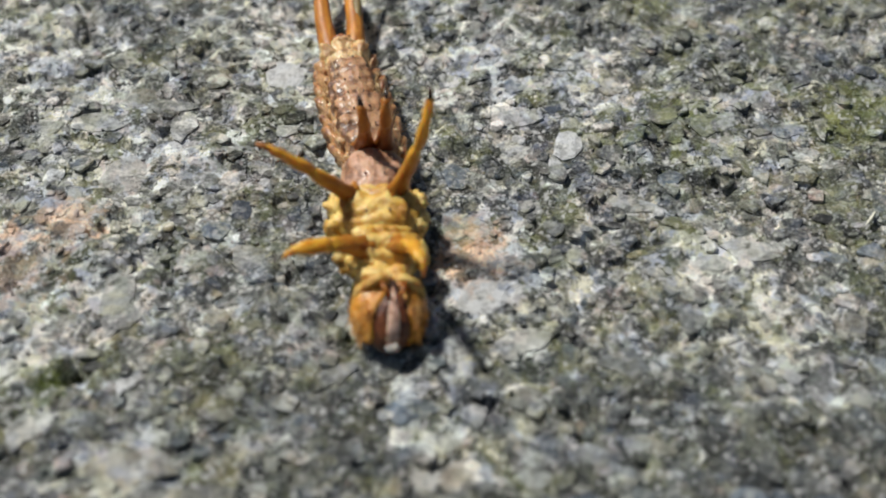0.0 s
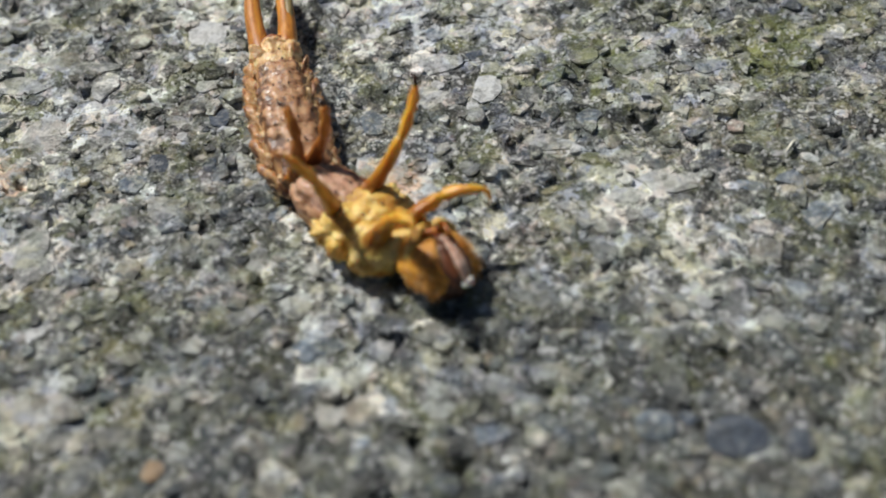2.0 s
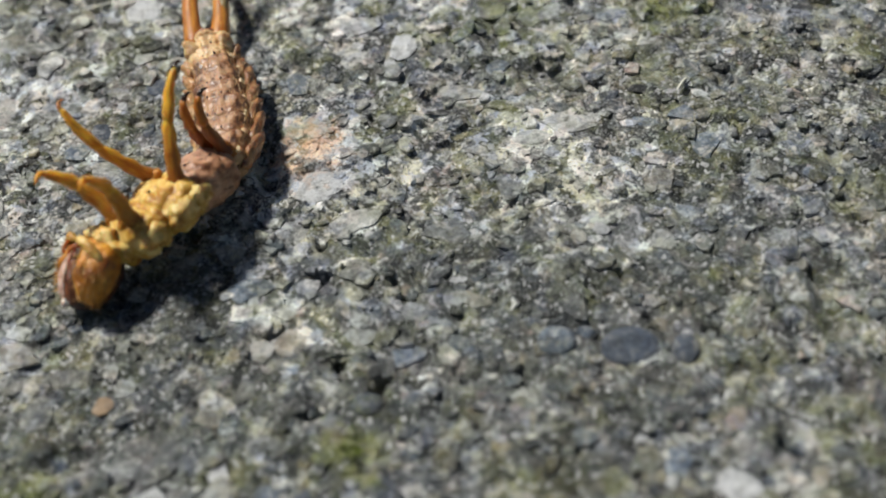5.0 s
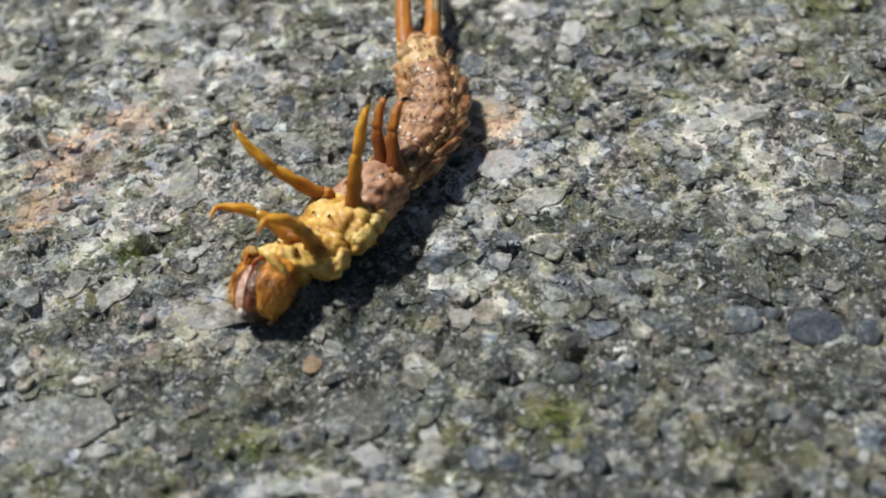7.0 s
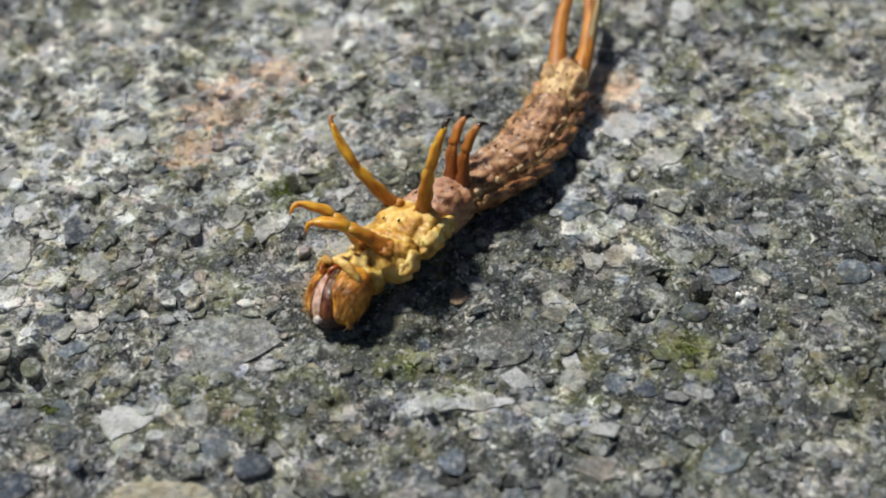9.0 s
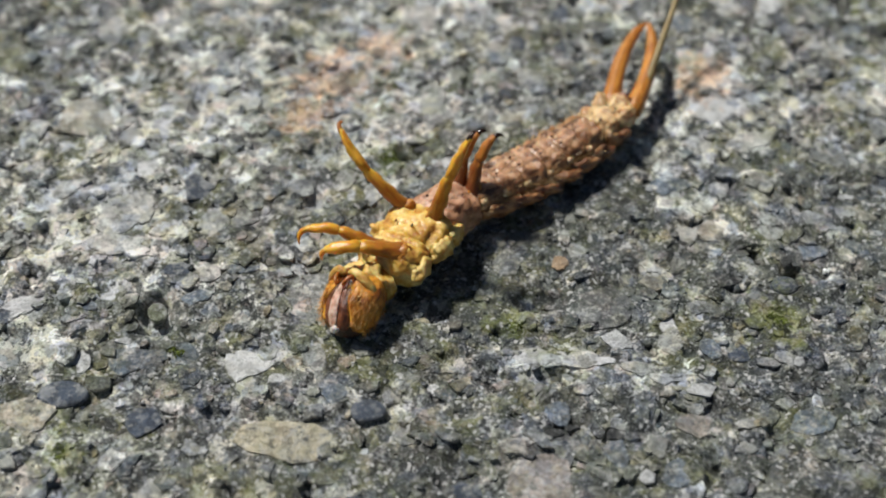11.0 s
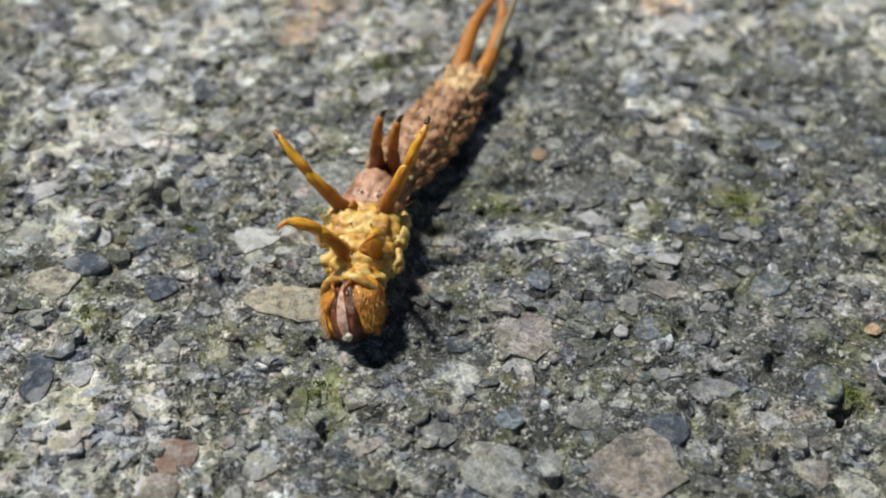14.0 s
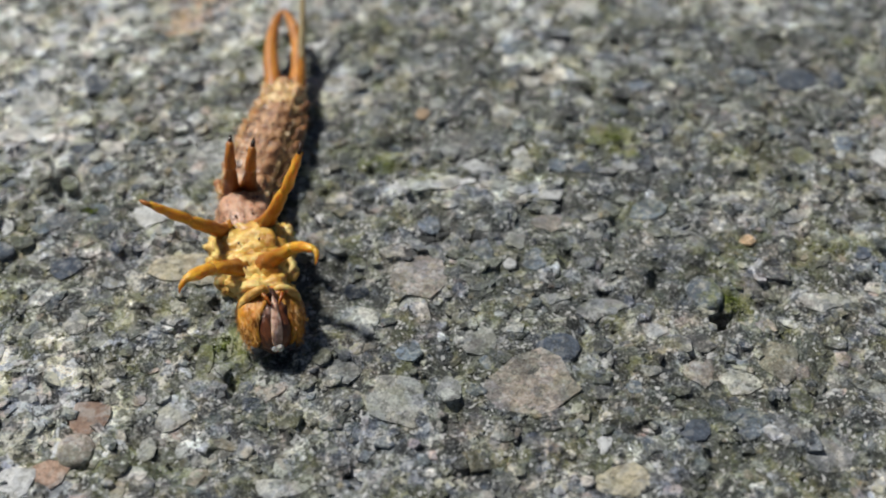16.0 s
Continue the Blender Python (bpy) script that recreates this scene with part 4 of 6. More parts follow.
stone(0.2, -10.0, 1.24, 0.80, -4, "pale")
stone(0.4, -11.3, 1.42, 1.29, -4, "tan")
stone(2.8, -11.4, 1.21, 1.03, -4, "pale")
stone(6.1, -12.0, 0.80, 0.76, -4, "slate")
stone(1.9, -14.9, 1.15, 0.94, -4, "grey")
stone(-0.4, -15.4, 1.53, 0.92, -3, "grey")
stone(3.0, -18.0, 0.46, 0.54, -3, "white")
stone(1.9, -18.0, 1.10, 0.54, -3, "pale")
stone(-0.3, -17.3, 1.12, 1.31, -3, "slate")
stone(12.6, -17.6, 1.09, 1.77, -3, "slate")
stone(8.1, -14.6, 1.15, 0.71, -4, "pale")
stone(-27.6, -3.5, 1.01, 0.58, 2, "pit_shade")
stone(-28.5, -6.3, 1.11, 1.27, 2, "pale")
stone(-26.6, -10.0, 1.41, 1.17, 2, "pale")
stone(-22.1, -10.0, 0.94, 0.83, 2, "pale")
stone(-26.2, -11.6, 1.16, 0.64, 2, "tan")
stone(-19.5, -4.3, 1.51, 1.31, 2, "pale")
stone(-11.4, -4.0, 1.77, 2.24, 2, "pale")
stone(-14.6, -7.2, 1.46, 1.05, 2, "pale")
stone(-16.7, -9.5, 1.42, 1.33, 2, "grey")
stone(-20.1, -15.6, 1.54, 0.86, 2, "slate")
stone(-22.6, -17.7, 0.86, 0.41, 2, "white")
stone(-20.2, -18.3, 1.28, 1.35, 2, "slate")
stone(-16.6, -19.4, 0.84, 0.52, 2, "white")
stone(-15.2, -18.4, 1.28, 1.60, 2, "grey")
stone(-13.5, -18.0, 1.28, 1.07, 2, "grey")
stone(-19.3, -22.5, 1.21, 0.96, 2, "pale")
stone(-11.7, -21.8, 1.22, 1.21, 2, "grey")
stone(-1.8, -16.4, 0.66, 0.84, 2, "white")
stone(-5.7, -21.2, 0.72, 0.49, 2, "pit_shade")
stone(-4.1, -21.5, 0.82, 0.61, 2, "pit_shade")
stone(-1.2, -21.0, 1.65, 1.24, 2, "blush")
stone(0.6, -21.8, 1.02, 0.61, 2, "pale")
stone(3.0, -20.6, 2.08, 1.52, 2, "slate")
stone(-25.3, -25.3, 1.09, 2.03, 1, "navy")
stone(-23.7, -25.5, 0.87, 1.72, 1, "grey")
stone(-22.1, -32.0, 1.79, 1.69, 0, "white")
stone(-20.9, -31.7, 1.80, 1.45, 0, "red")
stone(-17.9, -32.0, 1.20, 0.84, 0, "pale")
stone(-18.4, -32.7, 0.59, 1.18, 0, "tan")
stone(-15.5, -27.1, 1.07, 1.90, 0, "olive")
stone(-14.7, -26.0, 0.87, 2.24, 0, "pale")
stone(-9.5, -24.0, 1.56, 1.03, 1, "navy")
stone(-9.2, -27.1, 1.07, 0.82, 0, "tan")
stone(-10.2, -28.1, 1.69, 1.32, 0, "grey")
stone(-21.1, -33.4, 1.95, 0.46, 0, "slate")
stone(-2.1, -23.0, 1.36, 1.52, 1, "slate")
stone(-1.6, -25.2, 1.55, 0.86, 1, "pale")
stone(0.3, -25.9, 2.63, 1.42, 0, "pale")
stone(2.1, -27.2, 1.30, 1.37, 0, "pale")
stone(-7.6, -27.6, 1.07, 1.07, 0, "slate")
stone(0.1, -28.5, 0.34, 0.79, 0, "pale")
stone(-0.4, -30.1, 1.04, 0.76, 0, "dark")
stone(0.0, -30.9, 0.41, 0.35, 0, "white")
stone(-6.2, -29.5, 1.25, 1.28, 0, "pale")
stone(-5.2, -29.7, 1.04, 1.02, 0, "slate")
stone(3.4, -29.6, 1.47, 1.55, 0, "blush")
stone(6.9, -22.9, 0.69, 0.62, 1, "orange")
stone(3.7, -12.7, 0.77, 0.97, 1, "dark")
stone(1.0, -9.0, 1.07, 1.05, 1, "pale")
stone(-5.1, -8.5, 0.94, 0.76, 1, "pale")
stone(2.5, -17.8, 1.21, 0.86, 1, "pale")
stone(-6.3, -21.5, 0.92, 0.56, 1, "pit_shade")

# smaller stones between them, where the larva crawls
tones = ["pale"] * 4 + ["grey"] * 6 + ["slate"] * 5 + ["tan"] * 2 + ["white"] + ["navy"] * 3 + ["dark"] * 3 + ["slab"] * 3 + ["olive"] * 2 + ["blush"]
count = 0
STONE_COUNT = len(taken)
while count < 300 - STONE_COUNT:
    x, y, s = srng.uniform(-25, 15), srng.uniform(-34, 9), srng.uniform(0.6, 1.6)
    if all(math.hypot(x - a, y - b) > r + s * 0.4 for a, b, r in taken) and pits(x, y) < 0.02:
        stone(x, y, s * srng.uniform(0.8, 1.3), s * srng.uniform(0.7, 1.1), srng.uniform(0, 360), srng.choice(tones))
        count += 1

# the sheet itself, level under the stones
gx, gy = spaced(-36, 28, 0.16, 30000), spaced(-44, 26, 0.16, 30000)
X, Y = np.meshgrid(gx, gy, indexing="ij")
level = height(X, Y)
for x, y, w, d, turn, z in beds:
    i0, i1 = np.searchsorted(gx, (x - max(w, d), x + max(w, d)))
    j0, j1 = np.searchsorted(gy, (y - max(w, d), y + max(w, d)))
    dx, dy = X[i0:i1, j0:j1] - x, Y[i0:i1, j0:j1] - y
    u, v = (dx * math.cos(turn) + dy * math.sin(turn)) / w, (dy * math.cos(turn) - dx * math.sin(turn)) / d
    inside = np.clip(3.2 - 5.6 * np.hypot(u, v), 0, 1)
    level[i0:i1, j0:j1] = level[i0:i1, j0:j1] * (1 - inside) + (z - 0.05) * inside
fade = np.clip(1.6 - np.hypot(X + 4, Y + 9) / 90, 0, 1)
Z = level * fade
verts = np.stack([X, Y, Z], -1).reshape(-1, 3) * MM
nx, ny = len(gx), len(gy)
k = (np.arange(nx - 1)[:, None] * ny + np.arange(ny - 1)).ravel()
quads = np.stack([k, k + ny, k + ny + 1, k + 1], -1)
me = ground.data
me.from_pydata(verts.tolist(), [], quads.tolist())
me.materials.append(M["mortar"])
me.polygons.foreach_set("use_smooth", np.ones(len(quads), bool))

# sand and chips: too many to count
cells = {}
for oval in ovals:
    cells.setdefault((int(oval[0] // 4), int(oval[1] // 4)), []).append(oval)


def on_stone(x, y, reach):
    """Whether a place lies well within one of the stones."""
    for i in (-1, 0, 1):
        for j in (-1, 0, 1):
            for a, b, w, d, turn in cells.get((int(x // 4) + i, int(y // 4) + j), ()):
                c, s = math.cos(turn), math.sin(turn)
                if math.hypot(((x - a) * c + (y - b) * s) / w, ((y - b) * c - (x - a) * s) / d) < reach:
                    return True
    return False


vs, fs = [], []
forms = [chip_shape(srng) for _ in range(24)]
for n in range(36000):
    x, y = srng.uniform(-35, 27), srng.uniform(-43, 25)
    s = 0.11 + 0.88 * srng.random() ** 3.7
    if on_stone(x, y, srng.uniform(0.36, 0.50)) or pits(x, y) > 0.15:
        continue
    c, e = forms[n % 24]
    a = srng.uniform(0, 6.283)
    ca, sa, w, d, th = math.cos(a), math.sin(a), s * srng.uniform(0.8, 1.4), s * srng.uniform(0.7, 1.1), 0.03 + 0.03 * s
    z0, base, tilt = float(height(x, y)) + srng.uniform(-0.07, 0.04), len(vs), srng.uniform(-0.22, 0.22)
    for px, py, pz in c:
        qx, qy = px * w, py * d
        vs.append(((x + qx * ca - qy * sa) * MM, (y + qx * sa + qy * ca) * MM, (z0 + pz * th + qx * tilt) * MM))
    fs += [tuple(base + k for k in face) for face in e]
me = bpy.data.meshes.new("sand_and_chips")
me.from_pydata(vs, [], fs)
me.materials.append(M["chips"])
chips = new("sand_and_chips", me)
chips.parent = ground
tagged(chips, "sand and small mixed stone chips in the concrete", kind="stuff")

# a bleached straw fragment and moss in the hollows
bm = bmesh.new()
tube(bm, arc((-0.08, -0.36, 0.02), (0.02, 0.0, 0.08), (0.10, 0.36, 0.04), 6), (0.02, 0.045, 0.055, 0.055, 0.045, 0.02), 6)
straw = part("straw_fragment", bm, "straw", None)
straw.matrix_basis = pose(15.66 * MM, -0.17 * MM, (float(height(15.66, -0.17)) + 0.12) * MM, 0, 0, -22)
tagged(straw, "bleached yellow straw fragment lying on the concrete", "straw")


def moss(x, y, r, blades):
    """A low cushion of tiny blades."""
    bm = bmesh.new()
    for _ in range(blades):
        a, d = srng.uniform(0, 6.283), r * math.sqrt(srng.random()) * srng.uniform(0.4, 1)
        px, py = d * math.cos(a), d * math.sin(a)
        bristle(bm, (px, py, float(height(x + px, y + py)) - 0.03), (srng.uniform(-0.8, 0.8), srng.uniform(-0.8, 0.8), 0.8), srng.uniform(0.06, 0.15), srng, 0.03)
    ob = part("moss_patch", bm, "moss", None, "low olive-green moss in a hollow of the concrete", smooth=False)
    ob.matrix_basis = pose(x * MM, y * MM, 0)
    tagged(ob, category="moss", kind="stuff")


for x, y, r, blades in ((2.6, -15.9, 0.7, 220), (-7.6, -16.6, 0.6, 180), (-13.1, -7.7, 0.5, 150), (5.5, -26.0, 0.6, 180), (-24.0, -22.9, 0.5, 150), (-14.7, -26.3, 0.6, 170), (-12.7, -7.4, 0.4, 120), (-20.5, -18.3, 0.35, 90)):
    moss(x, y, r, blades)


# ---------------------------------------------------------------- how the larva moves
def mm(x, y, z, rx=0.0, ry=0.0, rz=0.0):
    return pose(x * MM, y * MM, z * MM, rx, ry, rz)


def motions():
    walk(larva, [
        (0, mm(-2.57, 1.54, 0.00, 0.0, 0.0, -84.4)),
        (0.5, mm(-2.53, 0.26, 0.00, 0.0, 0.0, -76.6)),
        (1, mm(-2.10, -0.36, 0.00, 0.0, 0.0, -77.1)),
        (1.5, mm(-1.98, -0.47, 0.00, 0.0, 0.0, -63.8)),
        (2, mm(-1.64, -1.85, 0.00, 0.0, 0.0, -48.6)),
        (2.5, mm(-1.42, -2.47, 0.00, 0.0, 0.0, -36.2)),
        (3, mm(-0.57, -3.24, 0.00, 0.0, 0.0, -36.3)),
        (3.8, mm(-1.33, -2.76, 0.00, 0.0, 0.0, -67.7)),
        (4.5, mm(-2.17, -2.74, 0.00, 0.0, 0.0, -90.9)),
        (5.3, mm(-2.09, -3.94, 0.00, 0.0, 0.0, -138.7)),
        (5.5, mm(-2.10, -3.90, 0.00, 0.0, 0.0, -136.3)),
        (6, mm(-2.40, -4.81, 0.00, 0.0, 0.0, -129.5)),
        (6.5, mm(-2.55, -5.24, 0.00, 0.0, 0.0, -131.1)),
        (7, mm(-2.79, -5.24, 0.00, 0.0, 0.0, -128.1)),
        (7.5, mm(-3.60, -5.87, 0.00, 0.0, 0.0, -129.6)),
        (8, mm(-4.69, -6.60, 0.00, 0.0, 0.0, -126.9)),
        (8.5, mm(-5.10, -7.66, 0.00, 0.0, 0.0, -128.5)),
        (10.8, mm(-8.96, -10.89, 0.00, 0.0, 0.0, -132.1)),
        (11, mm(-9.44, -10.89, 0.00, 0.0, 0.0, -128.2)),
        (11.5, mm(-10.12, -12.11, 0.00, 0.0, 0.0, -122.8)),
        (12, mm(-10.80, -12.78, 0.00, 0.0, 0.0, -116.0)),
        (12.5, mm(-11.40, -12.86, 0.00, 0.0, 0.0, -107.7)),
        (13, mm(-11.95, -14.16, 0.00, 0.0, 0.0, -108.1)),
        (13.5, mm(-12.51, -15.26, 0.00, 0.0, 0.0, -102.2)),
        (14, mm(-12.29, -16.26, 0.00, 0.0, 0.0, -100.3)),
        (14.5, mm(-12.70, -16.70, 0.00, 0.0, 0.0, -96.0)),
        (15, mm(-13.36, -17.94, 0.00, 0.0, 0.0, -91.5)),
        (15.5, mm(-13.44, -18.91, 0.00, 0.0, 0.0, -85.6)),
        (15.8, mm(-14.90, -19.05, 0.00, 0.0, 0.0, -81.8)),
        (16, mm(-13.76, -19.46, 0.00, 0.0, 0.0, -83.5)),
    ])
    walk(body["head"], [
        (0, mm(7.19, 0.06, 0.86, -7.7, -10.0, -89.1)),
        (0.5, mm(6.86, 0.20, 0.98, -17.3, 3.6, -90.8)),
        (1, mm(6.86, 0.09, 1.05, -6.0, 3.6, -94.3)),
        (1.5, mm(6.26, 0.36, 1.18, -10.4, -16.0, -91.9)),
        (2, mm(6.38, 0.51, 0.93, 2.0, -18.0, -87.7)),
        (2.5, mm(7.22, -0.36, 1.23, -14.0, -26.0, -68.4)),
        (3, mm(7.37, -0.10, 0.85, 2.0, -34.0, -88.0)),
        (3.8, mm(6.93, 0.07, 0.91, -5.8, -8.0, -88.1)),
        (4.5, mm(6.90, -0.21, 0.91, -6.2, 19.6, -100.7)),
        (5.3, mm(6.42, -0.59, 1.32, -17.6, 26.9, -86.7)),
        (5.5, mm(6.99, -0.18, 1.39, -11.4, 31.0, -76.3)),
        (6, mm(7.04, -0.28, 0.84, -6.1, 19.5, -79.8)),
        (6.5, mm(7.00, -0.23, 0.84, -1.8, 21.0, -80.4)),
        (7, mm(7.12, -0.52, 0.88, -3.3, 22.0, -88.2)),
        (7.5, mm(7.34, -0.62, 0.86, -1.3, 26.0, -88.4)),
        (8, mm(7.05, -0.83, 0.82, -2.3, 31.0, -97.5)),
        (8.5, mm(7.10, -0.56, 0.81, -3.9, 29.0, -91.3)),
        (10.8, mm(6.98, -0.09, 0.84, -6.4, 18.6, -81.4)),
        (11, mm(7.21, -0.09, 0.79, -7.8, 24.0, -83.6)),
        (11.5, mm(6.59, 0.37, 0.92, -10.6, 16.5, -70.9)),
        (12, mm(6.16, 0.70, 0.97, -14.9, -4.0, -67.7)),
        (12.5, mm(6.66, 0.37, 0.90, -10.2, -6.0, -74.3)),
        (13, mm(6.44, 0.47, 1.07, -14.0, 6.3, -74.7)),
        (13.5, mm(7.37, 0.15, 0.76, -12.7, 27.0, -85.3)),
        (14, mm(7.13, 0.03, 0.89, -7.1, 24.0, -89.3)),
        (14.5, mm(7.10, -0.02, 0.85, -10.2, 10.0, -88.1)),
        (15, mm(6.84, 0.14, 0.97, -9.4, -4.0, -85.2)),
        (15.5, mm(6.85, 0.41, 1.01, -8.4, -14.0, -79.3)),
        (15.8, mm(6.70, 0.32, 1.01, -12.5, -12.0, -83.4)),
        (16, mm(6.91, 0.24, 1.02, -11.7, -10.0, -85.9)),
    ])
    walk(body["prothorax"], [
        (0, mm(4.62, -0.03, 1.22, -10.6, -2.9, -87.5)),
        (0.5, mm(4.34, -0.07, 1.46, -2.3, 3.9, -85.5)),
        (1, mm(4.55, -0.00, 1.32, -5.9, 3.9, -90.7)),
        (1.5, mm(4.01, -0.05, 1.30, -0.7, 5.9, -88.1)),
        (2, mm(4.30, -0.02, 0.88, -0.5, -3.9, -91.7)),
        (2.5, mm(4.84, -0.08, 0.99, -3.6, -0.0, -81.7)),
        (3, mm(4.94, -0.12, 0.70, -9.1, 3.9, -81.7)),
        (3.8, mm(4.49, -0.03, 1.15, -3.1, 12.8, -89.1)),
        (4.5, mm(4.48, 0.07, 1.16, -3.9, 20.7, -95.5)),
        (5.3, mm(4.30, 0.09, 1.99, -7.2, 29.2, -96.7)),
        (5.5, mm(4.57, 0.08, 1.85, -7.0, 26.3, -98.4)),
        (6, mm(4.50, 0.02, 1.16, -3.1, 20.5, -90.6)),
        (6.5, mm(4.58, -0.05, 1.06, -3.2, 15.6, -85.6)),
        (7, mm(4.74, 0.00, 1.04, -3.8, 17.6, -87.9)),
        (7.5, mm(4.99, 0.02, 0.96, -4.7, 16.6, -89.5)),
        (8, mm(4.71, 0.04, 1.06, -4.6, 21.5, -89.5)),
        (8.5, mm(4.62, -0.04, 1.11, -5.1, 24.4, -85.4)),
        (10.8, mm(4.45, -0.10, 1.18, -2.9, 19.6, -82.7)),
        (11, mm(4.58, -0.11, 1.22, -5.0, 15.6, -82.4)),
        (11.5, mm(4.18, -0.28, 1.27, -1.5, 17.6, -70.3)),
        (12, mm(3.92, -0.39, 1.37, 3.6, 13.7, -61.1)),
        (12.5, mm(4.27, -0.24, 1.27, 0.8, 9.8, -72.6)),
        (13, mm(4.12, -0.28, 1.32, 2.4, 6.8, -69.3)),
        (13.5, mm(4.73, -0.18, 1.28, -2.4, 5.9, -77.4)),
        (14, mm(4.63, -0.15, 1.13, -3.8, 3.9, -78.7)),
        (14.5, mm(4.57, -0.16, 1.22, -2.5, 3.9, -77.6)),
        (15, mm(4.42, -0.15, 1.18, 2.3, 2.9, -77.9)),
        (15.5, mm(4.49, -0.19, 1.11, 2.6, -0.0, -76.6)),
        (15.8, mm(4.30, -0.08, 1.31, 0.3, -0.0, -85.6)),
        (16, mm(4.47, -0.06, 1.22, -0.4, 2.0, -86.5)),
    ])
    walk(body["mesothorax"], [
        (0, mm(3.10, -0.07, 1.46, -6.0, -3.0, -88.9)),
        (0.5, mm(2.98, -0.16, 1.48, 0.4, 4.0, -88.4)),
        (1, mm(3.09, 0.01, 1.43, -1.8, 4.0, -90.4)),
        (1.5, mm(2.78, -0.07, 1.29, 1.6, 6.0, -89.8)),
        (2, mm(3.06, 0.04, 0.90, -1.6, -4.0, -91.8)),
        (2.5, mm(3.36, -0.28, 1.10, -4.4, -0.0, -85.8)),
        (3, mm(3.41, -0.32, 0.95, -8.1, 3.9, -86.6)),
        (3.8, mm(3.13, -0.05, 1.20, -1.1, 13.0, -89.7)),
        (4.5, mm(3.12, 0.14, 1.22, -1.4, 21.1, -91.8)),
        (5.3, mm(2.93, 0.12, 2.07, 0.4, 29.9, -89.9)),
        (5.5, mm(3.16, 0.18, 1.96, -2.2, 26.9, -92.9)),
        (6, mm(3.10, -0.01, 1.20, -0.2, 20.9, -89.3)),
        (6.5, mm(3.20, -0.16, 1.12, -1.9, 15.9, -87.8)),
        (7, mm(3.31, -0.09, 1.12, -3.0, 17.9, -88.5)),
        (7.5, mm(3.47, -0.05, 1.08, -4.2, 16.9, -89.3)),
        (8, mm(3.26, -0.05, 1.15, -2.6, 21.9, -88.4)),
        (8.5, mm(3.18, -0.21, 1.20, -2.0, 24.9, -86.8)),
        (10.8, mm(3.07, -0.27, 1.22, 0.1, 19.9, -86.2)),
        (11, mm(3.13, -0.31, 1.30, -1.3, 15.9, -86.2)),
        (11.5, mm(2.89, -0.65, 1.27, 1.4, 17.9, -81.3)),
        (12, mm(2.72, -0.88, 1.25, 6.5, 13.8, -77.0)),
        (12.5, mm(2.97, -0.55, 1.22, 3.2, 9.9, -82.7)),
        (13, mm(2.87, -0.64, 1.23, 4.3, 6.9, -81.5)),
        (13.5, mm(3.28, -0.45, 1.30, -0.4, 6.0, -84.8)),
        (14, mm(3.22, -0.39, 1.21, -2.5, 4.0, -85.2)),
        (14.5, mm(3.17, -0.42, 1.26, -0.6, 4.0, -84.5)),
        (15, mm(3.12, -0.38, 1.12, 2.0, 3.0, -85.1)),
        (15.5, mm(3.17, -0.43, 1.05, 2.0, -0.0, -85.2)),
        (15.8, mm(2.99, -0.14, 1.28, 1.8, 0.0, -88.8)),
        (16, mm(3.11, -0.12, 1.22, 0.5, 2.0, -89.0)),
    ])
    walk(body["metathorax"], [
        (0, mm(1.38, -0.01, 1.44, 5.7, -2.6, -94.0)),
        (0.5, mm(1.34, -0.11, 1.42, 3.8, 3.5, -93.9)),
        (1, mm(1.40, -0.00, 1.33, 7.2, 3.5, -88.9)),
        (1.5, mm(1.26, -0.07, 1.17, 6.5, 5.2, -89.9)),
        (2, mm(1.41, -0.07, 0.97, -3.3, -3.5, -84.4)),
        (2.5, mm(1.48, -0.29, 1.25, -4.8, -0.0, -93.0)),
        (3, mm(1.54, -0.29, 1.14, -4.4, 3.5, -95.1)),
        (3.8, mm(1.44, -0.04, 1.17, 2.5, 11.5, -90.6)),
        (4.5, mm(1.43, 0.11, 1.18, 3.2, 18.5, -86.2)),
        (5.3, mm(1.26, 0.25, 1.85, 13.8, 25.6, -88.3)),
        (5.5, mm(1.37, 0.28, 1.88, 6.3, 23.5, -89.4)),
        (6, mm(1.38, 0.14, 1.11, 5.3, 18.3, -95.0)),
        (6.5, mm(1.45, 0.00, 1.14, 0.3, 14.0, -98.9)),
        (7, mm(1.51, -0.00, 1.19, -1.7, 15.7, -95.6)),
        (7.5, mm(1.60, -0.01, 1.18, -2.8, 14.9, -93.0)),
        (8, mm(1.49, -0.07, 1.17, 0.8, 19.2, -90.1)),
        (8.5, mm(1.46, -0.14, 1.16, 4.1, 21.8, -94.5)),
        (10.8, mm(1.41, -0.19, 1.12, 5.7, 17.4, -95.6)),
        (11, mm(1.42, -0.24, 1.21, 6.4, 13.9, -95.6)),
        (11.5, mm(1.32, -0.44, 1.16, 6.0, 15.7, -107.2)),
        (12, mm(1.26, -0.59, 1.04, 8.7, 12.1, -114.3)),
        (12.5, mm(1.35, -0.43, 1.09, 5.7, 8.7, -101.7)),
        (13, mm(1.31, -0.45, 1.09, 5.8, 6.1, -106.7)),
        (13.5, mm(1.48, -0.36, 1.29, 1.4, 5.2, -99.2)),
        (14, mm(1.46, -0.29, 1.26, -0.6, 3.5, -98.8)),
        (14.5, mm(1.43, -0.34, 1.24, 2.0, 3.5, -98.6)),
        (15, mm(1.43, -0.31, 1.11, -0.4, 2.6, -97.7)),
        (15.5, mm(1.46, -0.34, 1.04, -0.6, -0.0, -98.9)),
        (15.8, mm(1.36, -0.14, 1.22, 3.0, -0.0, -92.0)),
        (16, mm(1.41, -0.14, 1.19, 1.5, 1.7, -90.3)),
    ])
